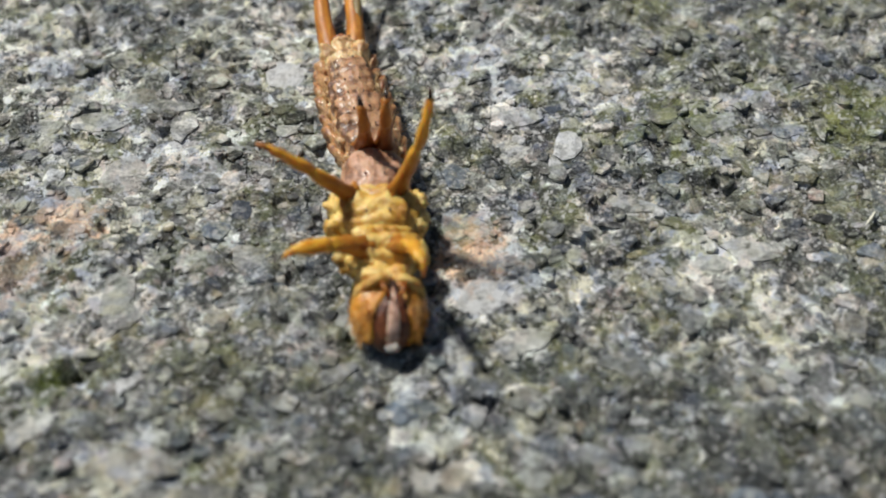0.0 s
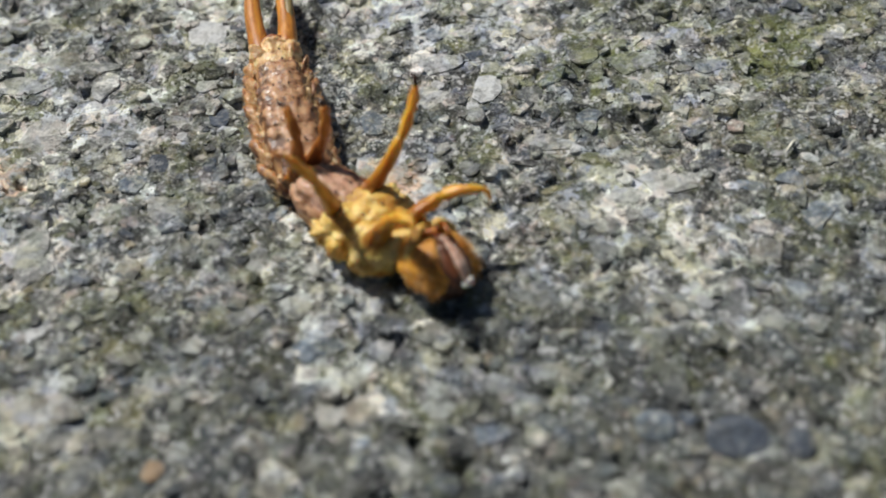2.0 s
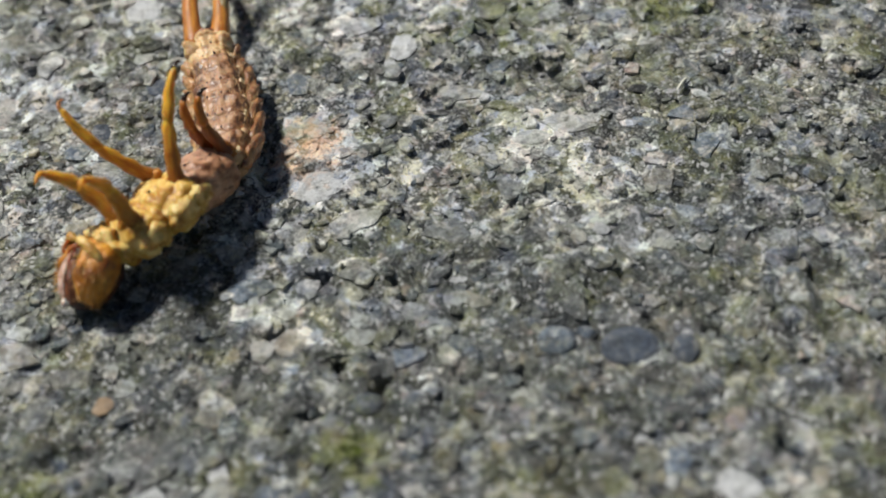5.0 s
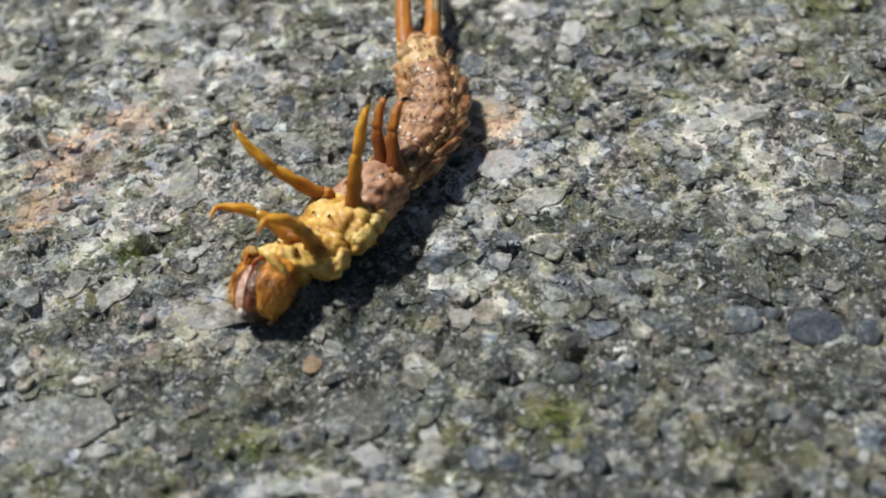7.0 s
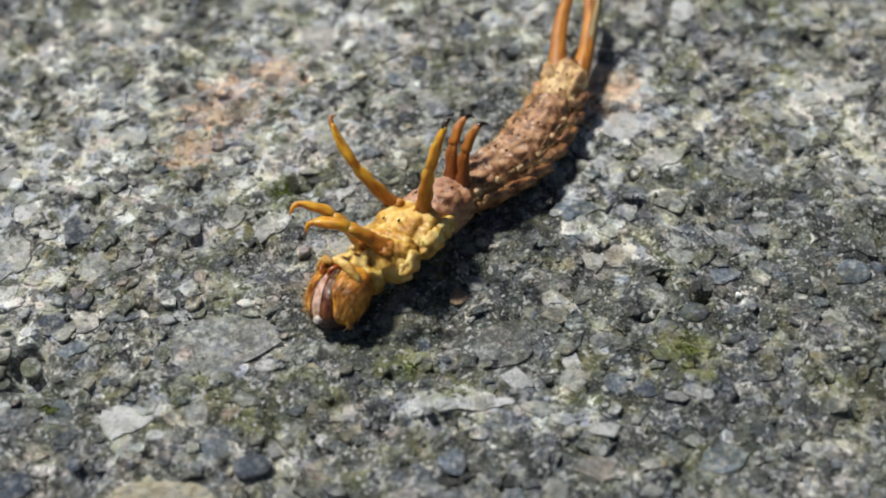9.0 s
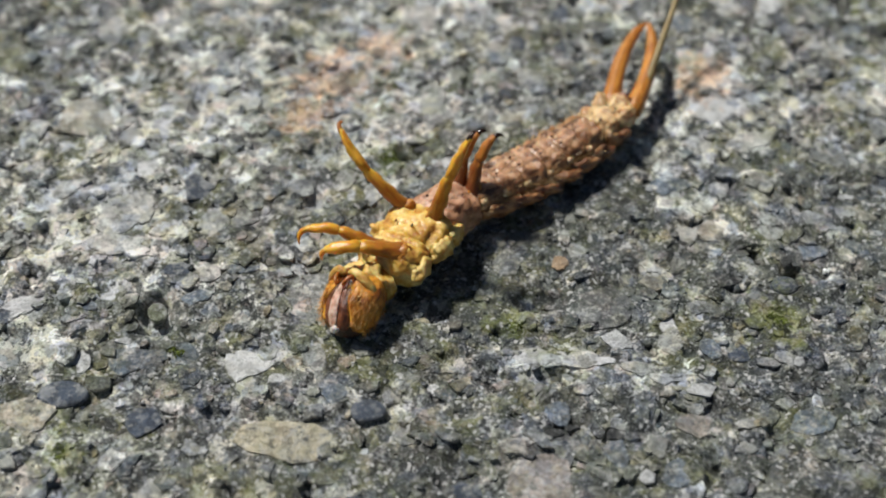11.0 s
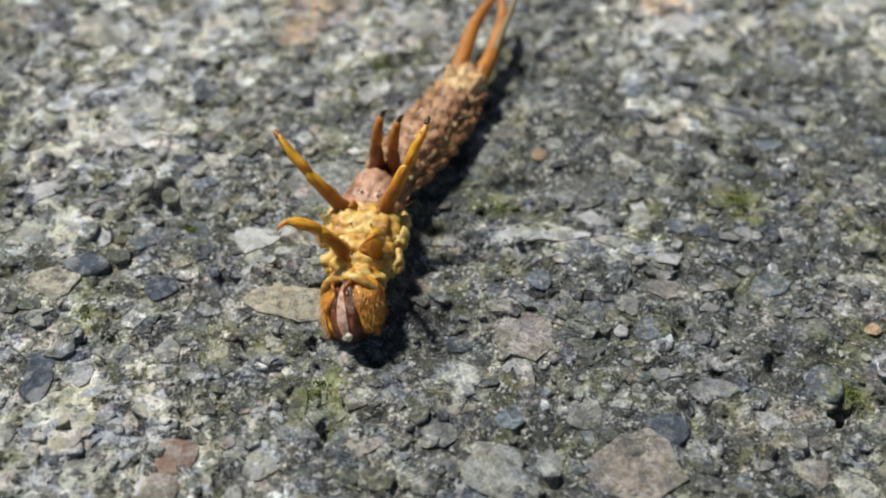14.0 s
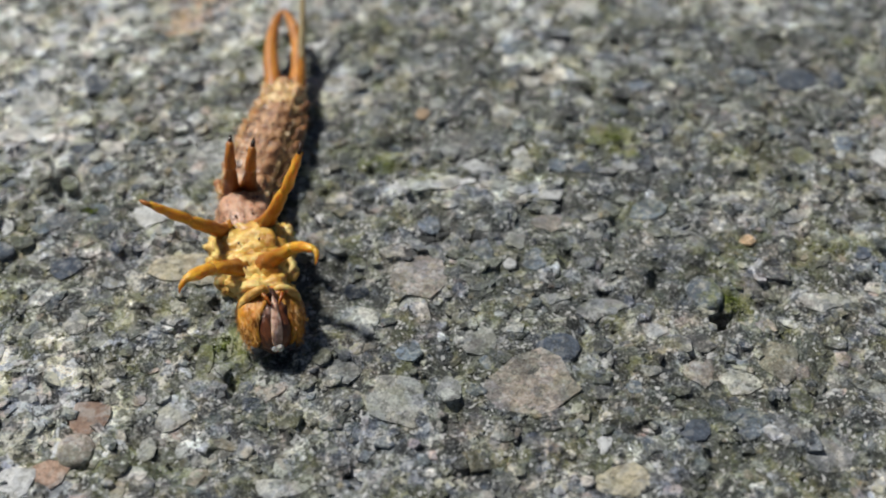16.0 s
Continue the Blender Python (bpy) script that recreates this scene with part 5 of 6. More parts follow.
    walk(body["ab0"], [
        (0, mm(-0.37, -0.03, 1.29, 2.9, -2.2, -83.8)),
        (0.5, mm(-0.35, 0.03, 1.29, 4.9, 2.9, -95.3)),
        (1, mm(-0.39, 0.01, 1.18, 1.8, 2.9, -91.7)),
        (1.5, mm(-0.34, 0.04, 1.04, 1.8, 4.3, -97.4)),
        (2, mm(-0.36, 0.11, 1.06, -2.6, -2.9, -108.5)),
        (2.5, mm(-0.36, 0.16, 1.34, 0.2, -0.0, -116.7)),
        (3, mm(-0.40, 0.13, 1.25, -2.3, 2.9, -109.8)),
        (3.8, mm(-0.39, 0.02, 1.10, 1.5, 9.4, -92.1)),
        (4.5, mm(-0.38, -0.04, 1.11, 1.7, 15.2, -83.0)),
        (5.3, mm(-0.29, -0.21, 1.55, 6.7, 21.5, -47.5)),
        (5.5, mm(-0.31, -0.21, 1.70, 4.9, 19.4, -50.1)),
        (6, mm(-0.35, -0.17, 1.03, -0.5, 15.1, -61.4)),
        (6.5, mm(-0.38, -0.10, 1.13, -0.5, 11.5, -74.4)),
        (7, mm(-0.40, -0.05, 1.21, 0.1, 13.0, -82.9)),
        (7.5, mm(-0.44, -0.01, 1.25, -1.5, 12.2, -90.5)),
        (8, mm(-0.40, 0.06, 1.13, 1.8, 15.8, -100.3)),
        (8.5, mm(-0.40, 0.04, 1.05, 3.0, 18.0, -96.2)),
        (10.8, mm(-0.39, 0.05, 1.01, 1.6, 14.4, -97.5)),
        (11, mm(-0.39, 0.09, 1.07, 2.2, 11.5, -103.7)),
        (11.5, mm(-0.35, 0.09, 1.01, 4.4, 12.9, -103.9)),
        (12, mm(-0.35, 0.13, 0.87, 3.0, 10.1, -110.1)),
        (12.5, mm(-0.35, 0.15, 0.95, 3.1, 7.2, -114.8)),
        (13, mm(-0.34, 0.12, 0.95, 4.1, 5.0, -109.3)),
        (13.5, mm(-0.38, 0.13, 1.24, 2.0, 4.3, -109.3)),
        (14, mm(-0.38, 0.10, 1.23, 2.9, 2.9, -105.4)),
        (14.5, mm(-0.37, 0.13, 1.17, 1.9, 2.9, -111.3)),
        (15, mm(-0.37, 0.12, 1.11, -0.1, 2.2, -109.3)),
        (15.5, mm(-0.38, 0.12, 1.05, 0.1, 0.0, -108.9)),
        (15.8, mm(-0.36, 0.07, 1.13, 2.5, -0.0, -101.5)),
        (16, mm(-0.37, 0.09, 1.14, 1.6, 1.4, -106.0)),
    ])
    walk(body["ab1"], [
        (0, mm(-1.37, -0.18, 1.24, 2.6, -1.8, -80.7)),
        (0.5, mm(-1.26, 0.13, 1.21, 5.5, 2.5, -96.1)),
        (1, mm(-1.42, 0.05, 1.16, 0.5, 2.5, -92.5)),
        (1.5, mm(-1.25, 0.18, 1.03, 0.5, 3.7, -99.8)),
        (2, mm(-1.32, 0.51, 1.11, -2.4, -2.5, -115.6)),
        (2.5, mm(-1.25, 0.71, 1.32, 1.8, -0.0, -125.0)),
        (3, mm(-1.46, 0.57, 1.29, -1.6, 2.5, -114.7)),
        (3.8, mm(-1.41, 0.06, 1.08, 1.4, 8.1, -92.6)),
        (4.5, mm(-1.40, -0.17, 1.08, 1.5, 13.0, -81.7)),
        (5.3, mm(-0.99, -0.96, 1.45, 4.5, 18.4, -36.6)),
        (5.5, mm(-1.05, -0.96, 1.62, 4.3, 16.6, -38.6)),
        (6, mm(-1.24, -0.77, 1.05, -1.9, 12.9, -52.0)),
        (6.5, mm(-1.41, -0.45, 1.14, -0.6, 9.8, -67.7)),
        (7, mm(-1.49, -0.21, 1.21, 0.7, 11.1, -79.6)),
        (7.5, mm(-1.64, 0.01, 1.28, -1.1, 10.5, -90.3)),
        (8, mm(-1.47, 0.32, 1.09, 2.3, 13.5, -104.1)),
        (8.5, mm(-1.45, 0.20, 0.99, 3.0, 15.4, -97.5)),
        (10.8, mm(-1.43, 0.21, 0.99, 0.7, 12.3, -98.6)),
        (11, mm(-1.41, 0.38, 1.04, 1.4, 9.8, -106.7)),
        (11.5, mm(-1.27, 0.34, 0.94, 4.1, 11.0, -104.0)),
        (12, mm(-1.28, 0.48, 0.83, 1.4, 8.6, -110.3)),
        (12.5, mm(-1.24, 0.63, 0.90, 2.5, 6.1, -119.7)),
        (13, mm(-1.23, 0.46, 0.88, 3.7, 4.3, -111.4)),
        (13.5, mm(-1.38, 0.52, 1.20, 2.3, 3.7, -113.3)),
        (14, mm(-1.34, 0.40, 1.16, 4.2, 2.5, -108.4)),
        (14.5, mm(-1.32, 0.56, 1.14, 2.0, 2.5, -116.1)),
        (15, mm(-1.35, 0.51, 1.12, -0.1, 1.8, -113.5)),
        (15.5, mm(-1.40, 0.51, 1.05, 0.2, -0.0, -112.6)),
        (15.8, mm(-1.30, 0.29, 1.09, 2.4, -0.0, -104.7)),
        (16, mm(-1.32, 0.42, 1.11, 1.7, 1.2, -111.2)),
    ])
    walk(body["ab2"], [
        (0, mm(-2.34, -0.34, 1.20, 2.8, -1.5, -80.8)),
        (0.5, mm(-2.15, 0.23, 1.12, 5.4, 2.0, -95.8)),
        (1, mm(-2.45, 0.10, 1.15, 0.5, 2.0, -92.7)),
        (1.5, mm(-2.14, 0.35, 1.02, 0.8, 3.0, -101.3)),
        (2, mm(-2.26, 0.99, 1.15, -1.4, -2.0, -118.3)),
        (2.5, mm(-2.09, 1.33, 1.28, 2.8, -0.0, -127.5)),
        (3, mm(-2.49, 1.07, 1.31, -0.3, 2.0, -117.2)),
        (3.8, mm(-2.43, 0.12, 1.05, 1.2, 6.6, -93.1)),
        (4.5, mm(-2.41, -0.32, 1.05, 1.2, 10.7, -81.0)),
        (5.3, mm(-1.62, -1.85, 1.38, 3.6, 15.2, -32.3)),
        (5.5, mm(-1.71, -1.83, 1.54, 4.2, 13.7, -34.4)),
        (6, mm(-2.09, -1.50, 1.09, -1.8, 10.7, -48.1)),
        (6.5, mm(-2.38, -0.92, 1.15, -0.3, 8.1, -60.9)),
        (7, mm(-2.53, -0.46, 1.19, 1.1, 9.1, -72.3)),
        (7.5, mm(-2.80, -0.04, 1.30, -0.2, 8.6, -83.3)),
        (8, mm(-2.52, 0.54, 1.05, 1.9, 11.2, -97.1)),
        (8.5, mm(-2.52, 0.31, 0.95, 2.1, 12.7, -92.6)),
        (10.8, mm(-2.49, 0.36, 0.98, -0.1, 10.2, -97.1)),
        (11, mm(-2.45, 0.69, 1.02, 0.5, 8.1, -105.2)),
        (11.5, mm(-2.21, 0.58, 0.88, 2.7, 9.1, -103.6)),
        (12, mm(-2.25, 0.83, 0.82, -0.0, 7.1, -109.3)),
        (12.5, mm(-2.14, 1.15, 0.86, 1.5, 5.1, -120.3)),
        (13, mm(-2.13, 0.82, 0.83, 2.3, 3.6, -111.6)),
        (13.5, mm(-2.35, 0.96, 1.16, 1.9, 3.0, -114.6)),
        (14, mm(-2.29, 0.72, 1.09, 3.8, 2.0, -108.2)),
        (14.5, mm(-2.25, 1.02, 1.10, 1.8, 2.0, -115.7)),
        (15, mm(-2.30, 0.94, 1.12, 0.3, 1.5, -114.4)),
        (15.5, mm(-2.40, 0.95, 1.04, 0.4, -0.0, -114.0)),
        (15.8, mm(-2.22, 0.55, 1.05, 2.4, -0.0, -107.4)),
        (16, mm(-2.26, 0.80, 1.08, 1.7, 1.0, -112.1)),
    ])
    walk(body["ab3"], [
        (0, mm(-3.30, -0.48, 1.14, 3.4, -1.2, -83.3)),
        (0.5, mm(-3.03, 0.31, 1.04, 4.7, 1.6, -94.4)),
        (1, mm(-3.47, 0.15, 1.14, 1.3, 1.6, -92.6)),
        (1.5, mm(-3.00, 0.53, 1.00, 2.3, 2.4, -102.3)),
        (2, mm(-3.16, 1.48, 1.16, 0.4, -1.6, -118.2)),
        (2.5, mm(-2.91, 1.95, 1.22, 3.4, -0.0, -126.1)),
        (3, mm(-3.47, 1.60, 1.30, 1.6, 1.6, -118.4)),
        (3.8, mm(-3.47, 0.18, 1.04, 0.9, 5.3, -93.4)),
        (4.5, mm(-3.44, -0.49, 1.03, 1.0, 8.5, -80.5)),
        (5.3, mm(-2.21, -2.78, 1.32, 3.5, 12.1, -31.3)),
        (5.5, mm(-2.32, -2.71, 1.46, 4.5, 10.9, -34.2)),
        (6, mm(-2.91, -2.26, 1.11, -0.7, 8.5, -47.2)),
        (6.5, mm(-3.27, -1.50, 1.15, 0.5, 6.5, -52.8)),
        (7, mm(-3.48, -0.86, 1.17, 1.3, 7.3, -60.8)),
        (7.5, mm(-3.85, -0.29, 1.29, 1.2, 6.9, -68.9)),
        (8, mm(-3.58, 0.54, 1.03, 0.7, 8.9, -81.0)),
        (8.5, mm(-3.61, 0.28, 0.92, 0.5, 10.1, -83.2)),
        (10.8, mm(-3.61, 0.47, 0.99, -0.9, 8.1, -94.0)),
        (11, mm(-3.55, 0.94, 1.02, -0.4, 6.5, -100.6)),
        (11.5, mm(-3.21, 0.82, 0.85, 0.5, 7.3, -102.6)),
        (12, mm(-3.29, 1.18, 0.83, -1.3, 5.7, -107.7)),
        (12.5, mm(-3.09, 1.69, 0.85, 0.4, 4.0, -118.0)),
        (13, mm(-3.09, 1.19, 0.81, 0.3, 2.8, -110.8)),
        (13.5, mm(-3.35, 1.42, 1.13, 1.0, 2.4, -114.0)),
        (14, mm(-3.28, 1.03, 1.03, 2.3, 1.6, -105.7)),
        (14.5, mm(-3.22, 1.45, 1.07, 1.3, 1.6, -111.6)),
        (15, mm(-3.25, 1.36, 1.10, 1.1, 1.2, -113.0)),
        (15.5, mm(-3.40, 1.40, 1.03, 0.6, -0.0, -113.9)),
        (15.8, mm(-3.11, 0.86, 1.01, 2.6, -0.0, -110.0)),
        (16, mm(-3.20, 1.17, 1.05, 1.5, 0.8, -110.0)),
    ])
    walk(body["ab4"], [
        (0, mm(-4.14, -0.57, 1.08, 5.4, -0.9, -84.4)),
        (0.5, mm(-3.80, 0.36, 0.97, 5.5, 1.2, -92.7)),
        (1, mm(-4.38, 0.18, 1.11, 2.5, 1.2, -92.2)),
        (1.5, mm(-3.74, 0.70, 0.95, 4.5, 1.9, -103.2)),
        (2, mm(-3.95, 1.91, 1.13, 3.0, -1.2, -119.5)),
        (2.5, mm(-3.63, 2.47, 1.15, 6.3, -0.0, -126.2)),
        (3, mm(-4.32, 2.07, 1.23, 5.7, 1.2, -120.3)),
        (3.8, mm(-4.45, 0.24, 1.02, 1.4, 4.1, -93.7)),
        (4.5, mm(-4.41, -0.65, 1.01, 1.4, 6.6, -79.8)),
        (5.3, mm(-2.69, -3.63, 1.25, 4.0, 9.3, -25.8)),
        (5.5, mm(-2.84, -3.51, 1.38, 5.7, 8.4, -29.7)),
        (6, mm(-3.62, -2.97, 1.12, 0.4, 6.5, -43.4)),
        (6.5, mm(-3.97, -2.14, 1.13, 1.8, 5.0, -42.0)),
        (7, mm(-4.23, -1.41, 1.14, 2.3, 5.6, -47.6)),
        (7.5, mm(-4.67, -0.74, 1.25, 3.9, 5.3, -53.9)),
        (8, mm(-4.55, 0.27, 1.02, 0.3, 6.9, -68.7)),
        (8.5, mm(-4.67, 0.09, 0.92, -0.0, 7.8, -77.5)),
        (10.8, mm(-4.72, 0.55, 1.02, -1.8, 6.2, -95.2)),
        (11, mm(-4.64, 1.15, 1.03, -1.2, 5.0, -101.4)),
        (11.5, mm(-4.22, 1.07, 0.86, -0.8, 5.6, -105.5)),
        (12, mm(-4.36, 1.54, 0.87, -2.4, 4.4, -109.7)),
        (12.5, mm(-4.02, 2.22, 0.84, 0.4, 3.1, -122.0)),
        (13, mm(-4.04, 1.58, 0.81, -0.8, 2.2, -113.5)),
        (13.5, mm(-4.29, 1.88, 1.11, 0.5, 1.9, -118.3)),
        (14, mm(-4.21, 1.29, 0.99, 2.3, 1.2, -105.6)),
        (14.5, mm(-4.13, 1.81, 1.05, 1.7, 1.2, -111.6)),
        (15, mm(-4.10, 1.74, 1.07, 3.0, 0.9, -115.8)),
        (15.5, mm(-4.32, 1.84, 1.01, 2.3, -0.0, -117.5)),
        (15.8, mm(-3.89, 1.19, 0.96, 4.1, -0.0, -116.1)),
        (16, mm(-4.07, 1.50, 1.02, 2.3, 0.6, -111.6)),
    ])
    walk(body["ab5"], [
        (0, mm(-4.92, -0.64, 1.00, 5.7, -0.7, -85.2)),
        (0.5, mm(-4.51, 0.39, 0.90, 5.3, 0.9, -92.1)),
        (1, mm(-5.24, 0.22, 1.07, 2.7, 0.9, -92.3)),
        (1.5, mm(-4.41, 0.87, 0.89, 5.2, 1.4, -104.3)),
        (2, mm(-4.67, 2.33, 1.08, 4.0, -0.9, -120.6)),
        (2.5, mm(-4.28, 2.96, 1.05, 7.0, -0.0, -126.9)),
        (3, mm(-5.07, 2.53, 1.13, 7.0, 0.9, -121.9)),
        (3.8, mm(-5.39, 0.30, 0.99, 1.3, 3.0, -93.9)),
        (4.5, mm(-5.34, -0.82, 0.99, 1.3, 4.8, -79.4)),
        (5.3, mm(-3.08, -4.48, 1.19, 3.6, 6.8, -23.8)),
        (5.5, mm(-3.27, -4.28, 1.29, 5.8, 6.1, -27.8)),
        (6, mm(-4.27, -3.68, 1.11, 0.7, 4.8, -41.6)),
        (6.5, mm(-4.54, -2.84, 1.10, 2.2, 3.6, -37.1)),
        (7, mm(-4.87, -2.06, 1.10, 2.4, 4.1, -41.7)),
        (7.5, mm(-5.35, -1.31, 1.18, 4.6, 3.8, -46.5)),
        (8, mm(-5.47, -0.16, 1.02, -0.1, 5.0, -62.6)),
        (8.5, mm(-5.71, -0.17, 0.92, -0.6, 5.7, -73.9)),
        (10.8, mm(-5.84, 0.65, 1.06, -2.2, 4.5, -94.1)),
        (11, mm(-5.73, 1.36, 1.06, -1.6, 3.6, -99.9)),
        (11.5, mm(-5.24, 1.35, 0.88, -1.6, 4.1, -105.0)),
        (12, mm(-5.45, 1.92, 0.92, -3.0, 3.2, -109.0)),
        (12.5, mm(-4.92, 2.80, 0.83, -0.1, 2.3, -121.7)),
        (13, mm(-4.98, 1.99, 0.83, -1.6, 1.6, -113.3)),
        (13.5, mm(-5.19, 2.38, 1.11, 0.2, 1.4, -118.6)),
        (14, mm(-5.10, 1.53, 0.96, 1.9, 0.9, -104.9)),
        (14.5, mm(-5.00, 2.15, 1.02, 1.5, 0.9, -110.5)),
        (15, mm(-4.89, 2.13, 1.02, 3.4, 0.7, -116.0)),
        (15.5, mm(-5.18, 2.30, 0.96, 2.4, -0.0, -118.1)),
        (15.8, mm(-4.58, 1.54, 0.90, 4.2, -0.0, -118.2)),
        (16, mm(-4.89, 1.82, 0.99, 2.2, 0.5, -111.5)),
    ])
    walk(body["ab6"], [
        (0, mm(-5.71, -0.70, 0.93, 4.6, -0.5, -85.8)),
        (0.5, mm(-5.25, 0.42, 0.84, 4.1, 0.7, -92.5)),
        (1, mm(-6.12, 0.26, 1.03, 2.2, 0.7, -92.8)),
        (1.5, mm(-5.11, 1.05, 0.83, 4.3, 1.1, -105.4)),
        (2, mm(-5.41, 2.77, 1.02, 3.5, -0.7, -121.3)),
        (2.5, mm(-4.95, 3.47, 0.96, 5.5, -0.0, -127.8)),
        (3, mm(-5.84, 3.02, 1.03, 5.6, 0.7, -123.0)),
        (3.8, mm(-6.37, 0.37, 0.98, 0.6, 2.4, -94.1)),
        (4.5, mm(-6.30, -1.00, 0.97, 0.5, 3.8, -79.2)),
        (5.3, mm(-3.49, -5.37, 1.14, 2.6, 5.4, -25.0)),
        (5.5, mm(-3.71, -5.08, 1.20, 4.9, 4.8, -28.8)),
        (6, mm(-4.93, -4.42, 1.09, 0.5, 3.8, -41.8)),
        (6.5, mm(-5.10, -3.60, 1.07, 1.7, 2.9, -36.8)),
        (7, mm(-5.49, -2.77, 1.07, 1.8, 3.2, -40.9)),
        (7.5, mm(-6.02, -1.97, 1.11, 3.9, 3.1, -44.3)),
        (8, mm(-6.40, -0.68, 1.02, -0.8, 4.0, -59.7)),
        (8.5, mm(-6.78, -0.52, 0.95, -1.6, 4.5, -70.7)),
        (10.8, mm(-7.00, 0.69, 1.10, -2.3, 3.6, -90.4)),
        (11, mm(-6.86, 1.52, 1.10, -1.9, 2.9, -95.7)),
        (11.5, mm(-6.30, 1.60, 0.92, -2.4, 3.2, -101.5)),
        (12, mm(-6.59, 2.28, 0.99, -3.4, 2.5, -105.8)),
        (12.5, mm(-5.89, 3.35, 0.85, -1.4, 1.8, -117.2)),
        (13, mm(-5.98, 2.40, 0.87, -2.5, 1.3, -110.6)),
        (13.5, mm(-6.13, 2.86, 1.11, -0.2, 1.1, -115.3)),
        (14, mm(-6.04, 1.77, 0.94, 0.7, 0.7, -103.4)),
        (14.5, mm(-5.92, 2.47, 1.00, 0.7, 0.7, -107.8)),
        (15, mm(-5.70, 2.50, 0.97, 2.5, 0.5, -113.2)),
        (15.5, mm(-6.08, 2.76, 0.93, 1.1, -0.0, -115.8)),
        (15.8, mm(-5.29, 1.92, 0.85, 3.0, -0.0, -116.3)),
        (16, mm(-5.74, 2.14, 0.96, 1.4, 0.4, -109.4)),
    ])
    walk(body["ab7"], [
        (0, mm(-6.48, -0.76, 0.88, 2.4, -0.5, -86.3)),
        (0.5, mm(-5.97, 0.45, 0.80, 2.3, 0.6, -93.5)),
        (1, mm(-6.96, 0.30, 1.00, 1.2, 0.6, -93.7)),
        (1.5, mm(-5.78, 1.24, 0.79, 2.5, 0.9, -106.3)),
        (2, mm(-6.10, 3.19, 0.98, 1.9, -0.6, -121.6)),
        (2.5, mm(-5.59, 3.97, 0.90, 2.6, -0.0, -128.6)),
        (3, mm(-6.56, 3.50, 0.97, 2.3, 0.6, -123.7)),
        (3.8, mm(-7.28, 0.44, 0.97, -0.6, 2.0, -94.3)),
        (4.5, mm(-7.20, -1.17, 0.97, -0.6, 3.2, -79.3)),
        (5.3, mm(-3.90, -6.18, 1.11, 1.1, 4.6, -28.7)),
        (5.5, mm(-4.14, -5.82, 1.14, 3.2, 4.1, -31.8)),
        (6, mm(-5.55, -5.09, 1.09, -0.2, 3.2, -43.6)),
        (6.5, mm(-5.65, -4.29, 1.05, 0.7, 2.5, -40.1)),
        (7, mm(-6.09, -3.43, 1.04, 0.8, 2.8, -44.3)),
        (7.5, mm(-6.65, -2.60, 1.06, 2.0, 2.6, -46.4)),
        (8, mm(-7.26, -1.19, 1.04, -1.6, 3.4, -59.3)),
        (8.5, mm(-7.75, -0.89, 0.99, -2.9, 3.8, -68.0)),
        (10.8, mm(-8.03, 0.65, 1.14, -2.3, 3.1, -84.4)),
        (11, mm(-7.88, 1.56, 1.13, -2.1, 2.5, -89.0)),
        (11.5, mm(-7.29, 1.75, 0.97, -3.1, 2.8, -95.4)),
        (12, mm(-7.63, 2.53, 1.06, -3.7, 2.1, -100.4)),
        (12.5, mm(-6.81, 3.75, 0.89, -3.2, 1.5, -109.3)),
        (13, mm(-6.92, 2.71, 0.92, -3.4, 1.1, -105.7)),
        (13.5, mm(-7.02, 3.22, 1.12, -0.7, 0.9, -108.8)),
        (14, mm(-6.92, 1.97, 0.94, -0.8, 0.6, -101.4)),
        (14.5, mm(-6.79, 2.72, 1.00, -0.5, 0.6, -103.9)),
        (15, mm(-6.49, 2.81, 0.95, 0.7, 0.5, -108.4)),
        (15.5, mm(-6.94, 3.14, 0.93, -1.1, -0.0, -111.3)),
        (15.8, mm(-6.00, 2.23, 0.82, 0.8, -0.0, -111.7)),
        (16, mm(-6.55, 2.41, 0.95, 0.1, 0.3, -105.8)),
    ])
